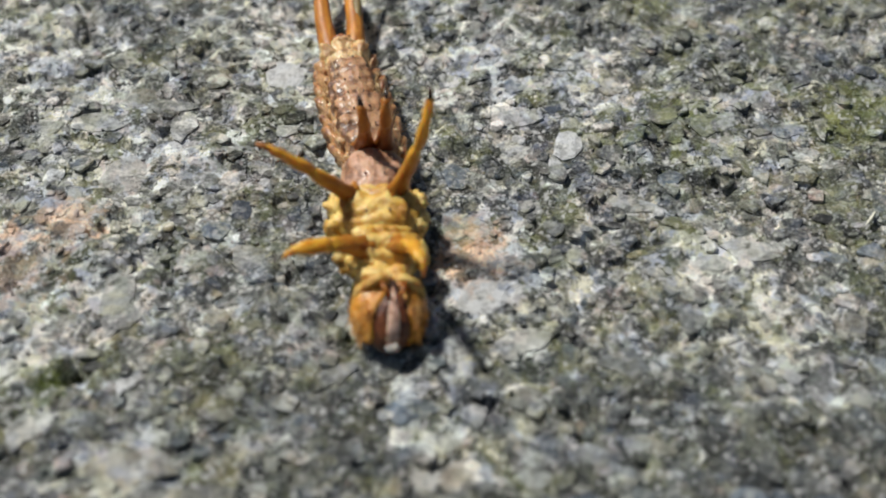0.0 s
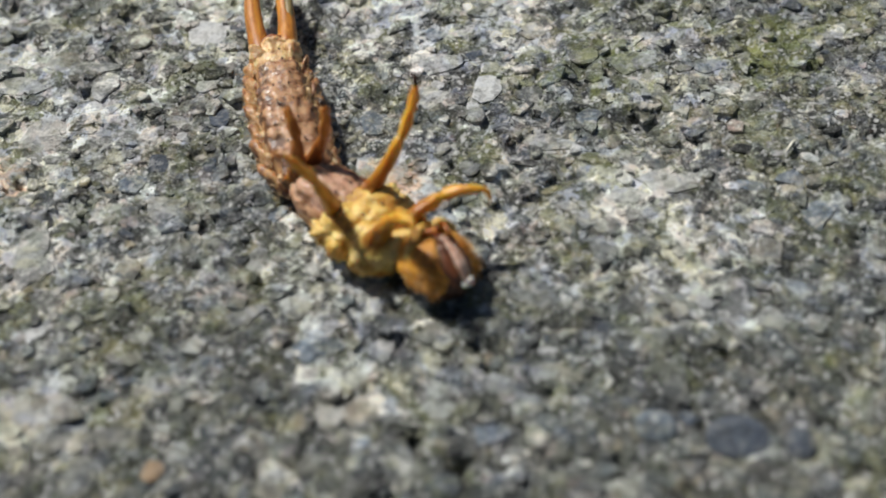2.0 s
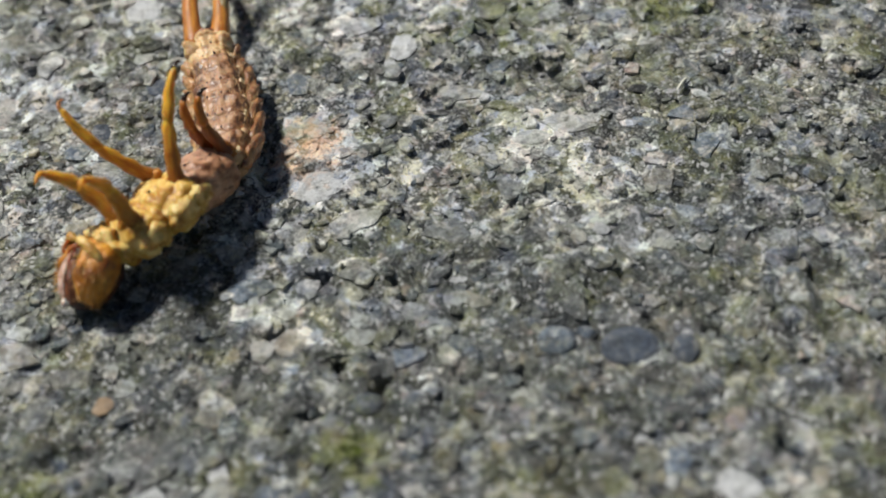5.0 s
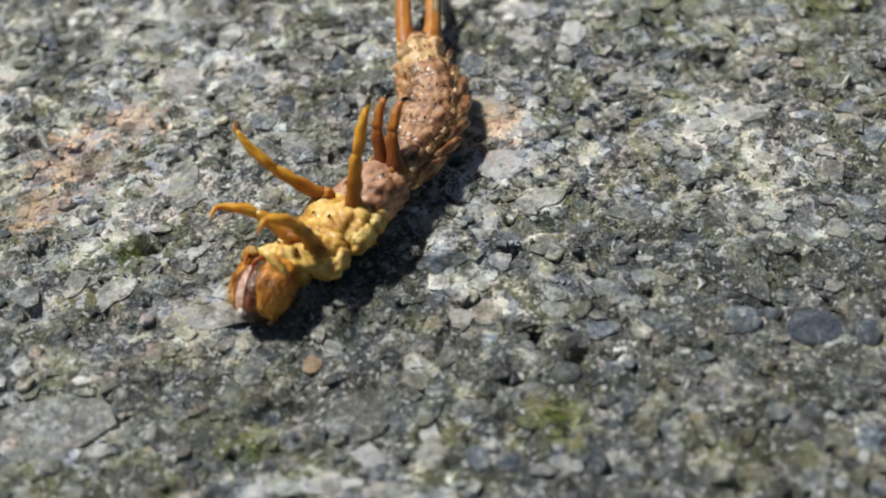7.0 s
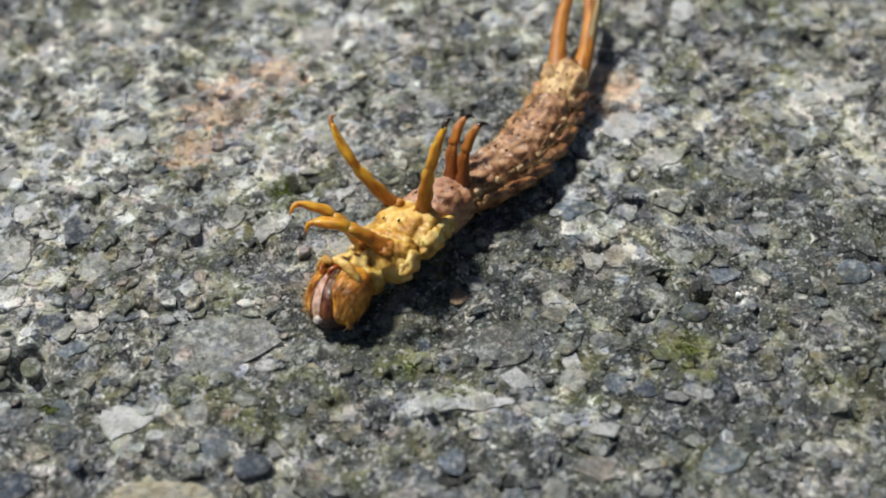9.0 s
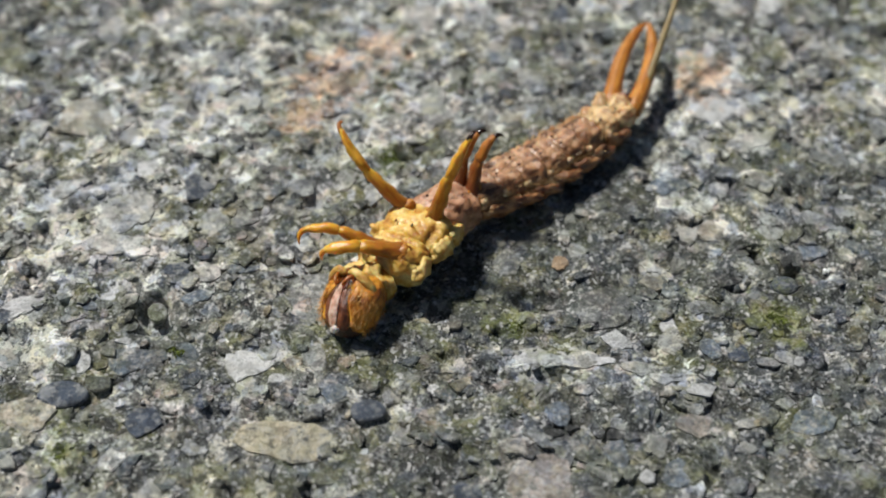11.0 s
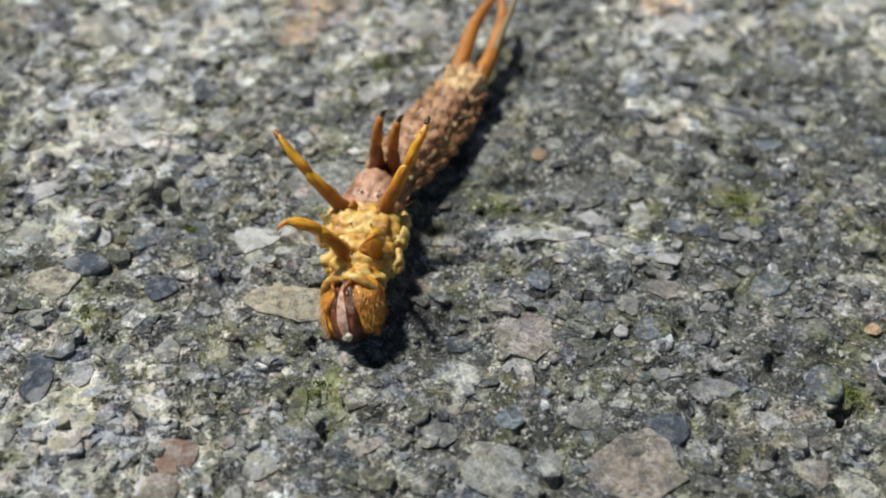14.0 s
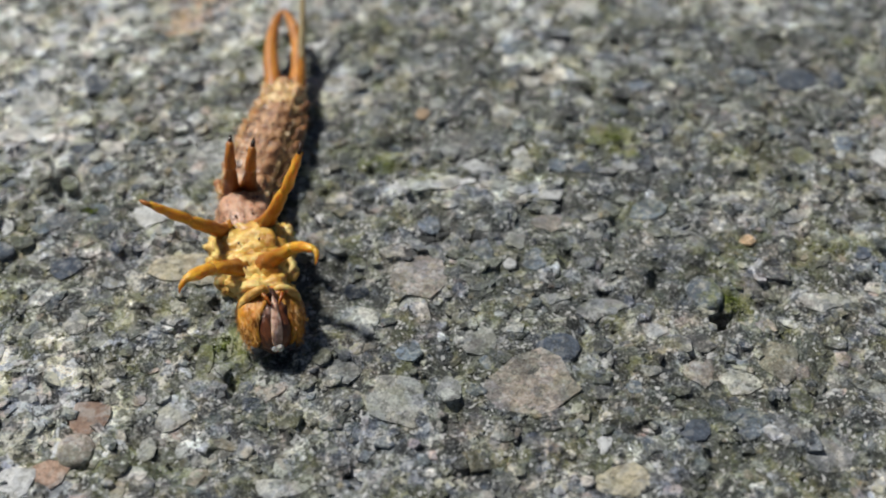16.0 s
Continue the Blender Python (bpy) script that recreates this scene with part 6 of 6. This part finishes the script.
    walk(body["legFL"], [
        (0, mm(4.89, -0.53, 2.01, 21.7, -19.6, -161.9)),
        (0.5, mm(4.52, -0.67, 2.21, 31.5, -8.8, -169.4)),
        (1, mm(4.73, -0.61, 2.07, 33.7, -21.0, -136.7)),
        (1.5, mm(4.14, -0.68, 2.04, 42.5, -17.7, -105.7)),
        (2, mm(4.40, -0.52, 1.71, 46.2, -15.7, -106.7)),
        (2.5, mm(5.07, -0.61, 1.78, 26.5, -20.4, -54.4)),
        (3, mm(5.25, -0.68, 1.43, 25.9, -1.4, -51.3)),
        (3.8, mm(4.64, -0.73, 1.80, 49.4, 16.6, -62.5)),
        (4.5, mm(4.56, -0.74, 1.71, 67.2, 34.2, -68.6)),
        (5.3, mm(4.39, -0.79, 2.40, 83.9, 51.8, -68.1)),
        (5.5, mm(4.64, -0.78, 2.31, 74.8, 56.7, -73.3)),
        (6, mm(4.63, -0.78, 1.71, 73.3, 60.9, -80.3)),
        (6.5, mm(4.78, -0.78, 1.67, 74.9, 57.1, -87.1)),
        (7, mm(4.92, -0.76, 1.62, 50.6, 59.7, -103.9)),
        (7.5, mm(5.16, -0.73, 1.56, 55.5, 53.4, -110.1)),
        (8, mm(4.88, -0.76, 1.60, 44.4, 54.0, -117.2)),
        (8.5, mm(4.86, -0.85, 1.60, 46.3, 52.3, -117.1)),
        (10.8, mm(4.68, -0.86, 1.75, 21.4, 50.0, -123.9)),
        (11, mm(4.85, -0.83, 1.83, 12.0, 41.1, -133.4)),
        (11.5, mm(4.55, -0.96, 1.86, 18.1, 37.1, -142.4)),
        (12, mm(4.32, -1.00, 2.02, 10.8, 33.4, -147.4)),
        (12.5, mm(4.55, -0.86, 1.96, 26.9, 17.8, -129.3)),
        (13, mm(4.41, -0.86, 2.05, 22.8, 18.0, -137.9)),
        (13.5, mm(5.00, -0.77, 2.01, 23.5, 6.8, -133.0)),
        (14, mm(4.90, -0.71, 1.88, 38.3, 6.5, -151.6)),
        (14.5, mm(4.83, -0.72, 1.98, 17.9, -2.2, -137.6)),
        (15, mm(4.61, -0.72, 1.95, 31.8, 3.1, -147.1)),
        (15.5, mm(4.68, -0.71, 1.91, 27.4, -0.4, -142.5)),
        (15.8, mm(4.44, -0.62, 2.11, 42.2, -3.3, -149.1)),
        (16, mm(4.61, -0.63, 2.00, 23.1, -5.6, -143.4)),
    ])
    walk(body["legFR"], [
        (0, mm(4.84, 0.57, 1.96, 30.5, -8.0, -78.8)),
        (0.5, mm(4.44, 0.43, 2.29, 54.1, -17.7, -77.7)),
        (1, mm(4.74, 0.49, 2.14, 35.5, -26.7, -65.7)),
        (1.5, mm(4.10, 0.42, 2.15, 36.8, -27.4, -55.6)),
        (2, mm(4.43, 0.58, 1.63, 19.9, -32.6, -46.2)),
        (2.5, mm(4.91, 0.48, 1.78, 23.6, -21.9, -39.8)),
        (3, mm(5.09, 0.41, 1.51, 35.5, -10.3, -49.0)),
        (3.8, mm(4.62, 0.34, 2.04, 52.6, -3.8, -60.5)),
        (4.5, mm(4.65, 0.29, 2.09, 62.1, 5.1, -68.7)),
        (5.3, mm(4.51, 0.16, 2.94, 69.5, 16.0, -71.2)),
        (5.5, mm(4.79, 0.20, 2.80, 58.6, 24.7, -86.6)),
        (6, mm(4.64, 0.25, 2.10, 61.3, 7.1, -76.6)),
        (6.5, mm(4.70, 0.28, 1.97, 56.5, 9.6, -83.8)),
        (7, mm(4.89, 0.29, 1.96, 51.9, 8.4, -91.6)),
        (7.5, mm(5.15, 0.33, 1.87, 65.7, -0.4, -91.4)),
        (8, mm(4.87, 0.26, 2.00, 13.8, 35.7, -133.5)),
        (8.5, mm(4.78, 0.15, 2.06, 18.4, 24.8, -139.7)),
        (10.8, mm(4.55, 0.17, 2.12, 11.6, 8.2, -122.9)),
        (11, mm(4.71, 0.22, 2.12, 0.6, -1.0, -134.1)),
        (11.5, mm(4.20, 0.03, 2.20, 8.5, -2.3, -149.1)),
        (12, mm(3.80, -0.07, 2.28, 24.3, -9.8, -101.5)),
        (12.5, mm(4.23, 0.17, 2.15, 38.5, -19.5, -102.2)),
        (13, mm(4.02, 0.16, 2.18, 41.0, -17.1, -108.2)),
        (13.5, mm(4.76, 0.30, 2.12, 34.9, -22.6, -115.0)),
        (14, mm(4.68, 0.36, 1.96, 63.0, -24.7, -119.6)),
        (14.5, mm(4.59, 0.35, 2.06, 51.4, -40.7, -100.8)),
        (15, mm(4.38, 0.36, 2.01, 57.2, -46.5, -84.5)),
        (15.5, mm(4.42, 0.36, 1.91, 46.7, -43.3, -80.0)),
        (15.8, mm(4.36, 0.48, 2.11, 58.4, -40.5, -81.0)),
        (16, mm(4.54, 0.47, 2.04, 42.6, -38.2, -72.8)),
    ])
    walk(body["legML"], [
        (0, mm(2.85, -0.84, 2.31, 53.2, -30.1, 151.2)),
        (0.5, mm(2.65, -1.02, 2.20, 47.6, -16.7, 137.6)),
        (1, mm(2.76, -0.84, 2.17, 59.6, -28.4, 143.1)),
        (1.5, mm(2.41, -0.94, 1.97, 67.6, -22.9, 138.3)),
        (2, mm(2.71, -0.70, 1.74, 71.0, -20.6, 130.6)),
        (2.5, mm(3.13, -1.10, 1.91, 64.2, -15.0, 126.4)),
        (3, mm(3.23, -1.18, 1.71, 67.9, -18.7, 117.4)),
        (3.8, mm(2.80, -1.01, 1.78, 70.5, -28.3, 113.8)),
        (4.5, mm(2.76, -0.88, 1.67, 80.5, -38.3, 109.6)),
        (5.3, mm(2.58, -0.96, 2.34, 89.2, -47.1, 110.2)),
        (5.5, mm(2.79, -0.88, 2.31, 96.7, -50.4, 101.9)),
        (6, mm(2.77, -1.04, 1.64, 90.2, -54.4, 106.1)),
        (6.5, mm(2.91, -1.16, 1.66, 82.5, -51.0, 107.9)),
        (7, mm(3.03, -1.11, 1.63, 82.0, -53.5, 110.5)),
        (7.5, mm(3.19, -1.05, 1.61, 77.6, -50.0, 109.5)),
        (8, mm(2.98, -1.10, 1.59, 73.7, -49.0, 110.3)),
        (8.5, mm(2.92, -1.29, 1.58, 73.9, -45.9, 106.9)),
        (10.8, mm(2.78, -1.31, 1.68, 74.7, -54.9, 119.7)),
        (11, mm(2.86, -1.31, 1.84, 68.3, -49.1, 117.6)),
        (11.5, mm(2.67, -1.70, 1.76, 60.4, -48.5, 126.2)),
        (12, mm(2.51, -1.91, 1.77, 52.7, -40.3, 129.7)),
        (12.5, mm(2.70, -1.51, 1.83, 63.0, -40.5, 124.4)),
        (13, mm(2.60, -1.58, 1.88, 49.5, -42.9, 134.1)),
        (13.5, mm(3.02, -1.35, 2.00, 70.3, -41.7, 127.8)),
        (14, mm(2.97, -1.26, 1.95, 46.8, -36.9, 124.5)),
        (14.5, mm(2.91, -1.30, 1.99, 65.8, -39.5, 135.1)),
        (15, mm(2.81, -1.24, 1.84, 63.4, -33.9, 134.9)),
        (15.5, mm(2.87, -1.26, 1.82, 48.8, -30.5, 133.7)),
        (15.8, mm(2.63, -0.95, 2.05, 65.6, -30.0, 129.9)),
        (16, mm(2.77, -0.95, 1.97, 64.6, -39.7, 139.3)),
    ])
    walk(body["legMR"], [
        (0, mm(2.82, 0.76, 2.23, 85.1, 20.2, 114.6)),
        (0.5, mm(2.61, 0.58, 2.31, 81.7, 22.1, 108.9)),
        (1, mm(2.77, 0.75, 2.28, 85.8, 26.1, 104.3)),
        (1.5, mm(2.40, 0.65, 2.14, 101.0, 23.4, 100.9)),
        (2, mm(2.76, 0.90, 1.63, 90.9, 33.1, 99.7)),
        (2.5, mm(3.01, 0.50, 1.91, 88.3, 37.1, 102.2)),
        (3, mm(3.13, 0.41, 1.82, 99.0, 26.8, 101.3)),
        (3.8, mm(2.79, 0.55, 2.14, 78.1, 11.2, 94.2)),
        (4.5, mm(2.81, 0.61, 2.24, 65.9, -2.8, 95.6)),
        (5.3, mm(2.57, 0.42, 3.14, 49.4, -15.5, 102.7)),
        (5.5, mm(2.86, 0.55, 3.03, 51.4, -16.5, 107.8)),
        (6, mm(2.75, 0.45, 2.21, 57.9, -2.8, 106.4)),
        (6.5, mm(2.85, 0.38, 2.10, 57.9, 5.8, 106.1)),
        (7, mm(2.99, 0.41, 2.12, 61.2, 3.0, 106.6)),
        (7.5, mm(3.17, 0.48, 2.08, 66.1, 7.0, 104.0)),
        (8, mm(2.94, 0.39, 2.19, 67.3, 7.2, 99.9)),
        (8.5, mm(2.84, 0.16, 2.26, 69.5, 5.8, 98.5)),
        (10.8, mm(2.68, 0.19, 2.22, 80.7, 8.8, 97.8)),
        (11, mm(2.76, 0.22, 2.28, 69.4, 11.3, 98.1)),
        (11.5, mm(2.44, -0.19, 2.25, 78.5, 11.0, 100.0)),
        (12, mm(2.16, -0.40, 2.16, 72.2, 21.4, 96.5)),
        (12.5, mm(2.50, 0.05, 2.10, 92.1, 21.6, 92.3)),
        (13, mm(2.36, -0.01, 2.08, 93.7, 23.0, 91.7)),
        (13.5, mm(2.87, 0.23, 2.17, 84.3, 15.8, 91.6)),
        (14, mm(2.84, 0.33, 2.06, 52.1, 22.9, 91.8)),
        (14.5, mm(2.75, 0.29, 2.10, 93.1, 23.0, 91.8)),
        (15, mm(2.68, 0.35, 1.93, 87.6, 25.0, 89.7)),
        (15.5, mm(2.73, 0.34, 1.82, 52.2, 28.1, 89.1)),
        (15.8, mm(2.60, 0.65, 2.05, 93.5, 22.8, 91.6)),
        (16, mm(2.74, 0.65, 2.02, 87.8, 24.0, 92.4)),
    ])
    walk(body["legHL"], [
        (0, mm(0.20, -0.26, 2.06, 95.3, -5.3, 102.8)),
        (0.5, mm(0.17, -0.43, 2.04, 100.1, -6.6, 101.9)),
        (1, mm(0.22, -0.42, 1.89, 83.9, -6.8, 105.9)),
        (1.5, mm(0.09, -0.49, 1.73, 94.9, -2.2, 101.6)),
        (2, mm(0.39, -0.48, 1.78, 68.8, 10.8, 105.2)),
        (2.5, mm(0.43, -0.60, 2.07, 89.3, 1.5, 96.3)),
        (3, mm(0.47, -0.60, 1.92, 51.3, 14.3, 87.9)),
        (3.8, mm(0.30, -0.52, 1.76, 62.7, 2.7, 88.2)),
        (4.5, mm(0.33, -0.51, 1.69, 81.0, -6.0, 89.7)),
        (5.3, mm(0.04, -0.30, 2.09, 90.7, -14.1, 82.3)),
        (5.5, mm(0.20, -0.30, 2.28, 84.5, -13.6, 80.8)),
        (6, mm(0.17, -0.29, 1.58, 65.2, -32.5, 83.7)),
        (6.5, mm(0.28, -0.35, 1.74, 51.3, -25.5, 81.5)),
        (7, mm(0.38, -0.44, 1.81, 59.5, -18.4, 79.6)),
        (7.5, mm(0.50, -0.50, 1.84, 54.7, -10.7, 78.8)),
        (8, mm(0.38, -0.64, 1.72, 43.9, -16.2, 82.4)),
        (8.5, mm(0.27, -0.63, 1.62, 48.5, -21.1, 80.9)),
        (10.8, mm(0.20, -0.60, 1.59, 56.6, -16.2, 79.7)),
        (11, mm(0.21, -0.62, 1.70, 62.9, -3.3, 71.7)),
        (11.5, mm(0.05, -0.58, 1.64, 48.1, -22.4, 72.1)),
        (12, mm(-0.02, -0.53, 1.50, 58.9, -17.4, 66.2)),
        (12.5, mm(0.12, -0.63, 1.63, 69.6, 6.1, 65.1)),
        (13, mm(0.07, -0.52, 1.66, 71.1, -4.3, 65.7)),
        (13.5, mm(0.31, -0.59, 1.95, 60.7, -4.5, 74.6)),
        (14, mm(0.32, -0.53, 1.97, 73.8, -2.5, 75.8)),
        (14.5, mm(0.26, -0.57, 1.90, 78.0, -7.7, 79.3)),
        (15, mm(0.29, -0.55, 1.82, 76.9, 6.3, 76.3)),
        (15.5, mm(0.33, -0.53, 1.77, 67.2, 1.4, 77.2)),
        (15.8, mm(0.21, -0.46, 1.88, 74.8, 5.9, 80.9)),
        (16, mm(0.29, -0.52, 1.87, 76.6, 3.3, 82.6)),
    ])
    walk(body["legHR"], [
        (0, mm(0.25, 0.45, 2.03, 87.5, 1.0, 89.4)),
        (0.5, mm(0.22, 0.29, 2.08, 100.5, 3.1, 87.1)),
        (1, mm(0.21, 0.30, 1.93, 88.3, 2.6, 89.8)),
        (1.5, mm(0.09, 0.23, 1.79, 114.8, -3.7, 88.7)),
        (2, mm(0.32, 0.23, 1.73, 92.0, 10.5, 95.6)),
        (2.5, mm(0.47, 0.12, 2.07, 99.2, 7.7, 85.4)),
        (3, mm(0.53, 0.11, 1.96, 82.1, 6.5, 81.4)),
        (3.8, mm(0.31, 0.19, 1.90, 80.8, -2.4, 83.2)),
        (4.5, mm(0.29, 0.17, 1.92, 85.6, -9.7, 86.0)),
        (5.3, mm(0.02, 0.35, 2.40, 81.8, -18.4, 80.8)),
        (5.5, mm(0.20, 0.36, 2.57, 70.9, -17.8, 80.6)),
        (6, mm(0.23, 0.39, 1.81, 59.2, -29.6, 86.3)),
        (6.5, mm(0.39, 0.35, 1.92, 49.1, -23.1, 83.0)),
        (7, mm(0.45, 0.25, 2.01, 49.2, -21.2, 84.9)),
        (7.5, mm(0.54, 0.19, 2.02, 45.2, -16.8, 85.5)),
        (8, mm(0.38, 0.04, 1.95, 43.6, -15.3, 82.0)),
        (8.5, mm(0.32, 0.04, 1.89, 62.2, -10.8, 68.1)),
        (10.8, mm(0.27, 0.09, 1.81, 48.9, -20.8, 78.1)),
        (11, mm(0.27, 0.08, 1.87, 55.5, -8.6, 70.9)),
        (11.5, mm(0.26, 0.09, 1.84, 63.1, -12.2, 61.3)),
        (12, mm(0.27, 0.11, 1.65, 53.1, -26.1, 70.5)),
        (12.5, mm(0.26, 0.06, 1.74, 68.6, 0.0, 66.6)),
        (13, mm(0.28, 0.16, 1.74, 50.3, -16.1, 73.0)),
        (13.5, mm(0.43, 0.11, 2.02, 48.3, -9.2, 77.7)),
        (14, mm(0.43, 0.18, 2.01, 76.5, -1.3, 73.8)),
        (14.5, mm(0.37, 0.14, 1.94, 77.8, 2.8, 72.2)),
        (15, mm(0.39, 0.16, 1.85, 73.7, 6.1, 72.3)),
        (15.5, mm(0.44, 0.18, 1.77, 75.8, -1.0, 75.3)),
        (15.8, mm(0.24, 0.26, 1.88, 73.7, 4.7, 80.1)),
        (16, mm(0.30, 0.20, 1.89, 87.5, 8.3, 79.3)),
    ])
    for ob in (*claspers, thread):
        walk(ob, [
            (0, mm(-7.10, -0.80, 0.87, -2.7, -0.0, -87.5)),
            (0.5, mm(-6.55, 0.49, 0.79, -1.8, 0.0, -95.8)),
            (1, mm(-7.61, 0.35, 0.99, -1.4, -0.0, -95.9)),
            (1.5, mm(-6.33, 1.41, 0.77, -1.4, -0.0, -108.5)),
            (2, mm(-6.65, 3.53, 0.97, -2.1, 0.0, -122.5)),
            (2.5, mm(-6.10, 4.38, 0.88, -4.4, -0.0, -130.7)),
            (3, mm(-7.14, 3.88, 0.96, -5.7, -0.0, -125.4)),
            (3.8, mm(-7.98, 0.49, 0.99, -3.9, -0.0, -94.5)),
            (4.5, mm(-7.88, -1.30, 0.99, -3.9, -0.0, -79.1)),
            (5.3, mm(-4.26, -6.78, 1.10, -3.0, -0.0, -38.2)),
            (5.5, mm(-4.51, -6.38, 1.12, -1.3, -0.0, -39.3)),
            (6, mm(-6.04, -5.59, 1.10, -2.2, 0.0, -48.4)),
            (6.5, mm(-6.11, -4.80, 1.05, -2.1, -0.0, -48.4)),
            (7, mm(-6.59, -3.90, 1.04, -2.2, 0.0, -52.5)),
            (7.5, mm(-7.16, -3.06, 1.05, -2.8, -0.0, -50.8)),
            (8, mm(-7.91, -1.57, 1.07, -4.2, -0.0, -57.0)),
            (8.5, mm(-8.46, -1.19, 1.03, -6.6, -0.0, -59.1)),
            (10.8, mm(-8.77, 0.53, 1.17, -2.0, -0.0, -64.7)),
            (11, mm(-8.62, 1.50, 1.16, -2.4, -0.0, -67.3)),
            (11.5, mm(-8.02, 1.78, 1.01, -5.1, 0.0, -76.9)),
            (12, mm(-8.41, 2.63, 1.11, -4.5, -0.0, -82.5)),
            (12.5, mm(-7.54, 3.95, 0.94, -8.1, -0.0, -86.1)),
            (13, mm(-7.64, 2.87, 0.97, -6.0, -0.0, -91.5)),
            (13.5, mm(-7.70, 3.41, 1.13, -2.1, -0.0, -89.5)),
            (14, mm(-7.62, 2.09, 0.96, -5.0, -0.0, -96.0)),
            (14.5, mm(-7.47, 2.86, 1.01, -3.8, -0.0, -93.2)),
            (15, mm(-7.12, 2.99, 0.95, -4.0, 0.0, -96.3)),
            (15.5, mm(-7.63, 3.38, 0.96, -7.1, -0.0, -99.7)),
            (15.8, mm(-6.58, 2.44, 0.82, -4.2, 0.0, -101.2)),
            (16, mm(-7.20, 2.57, 0.95, -3.5, -0.0, -96.6)),
        ])


motions()
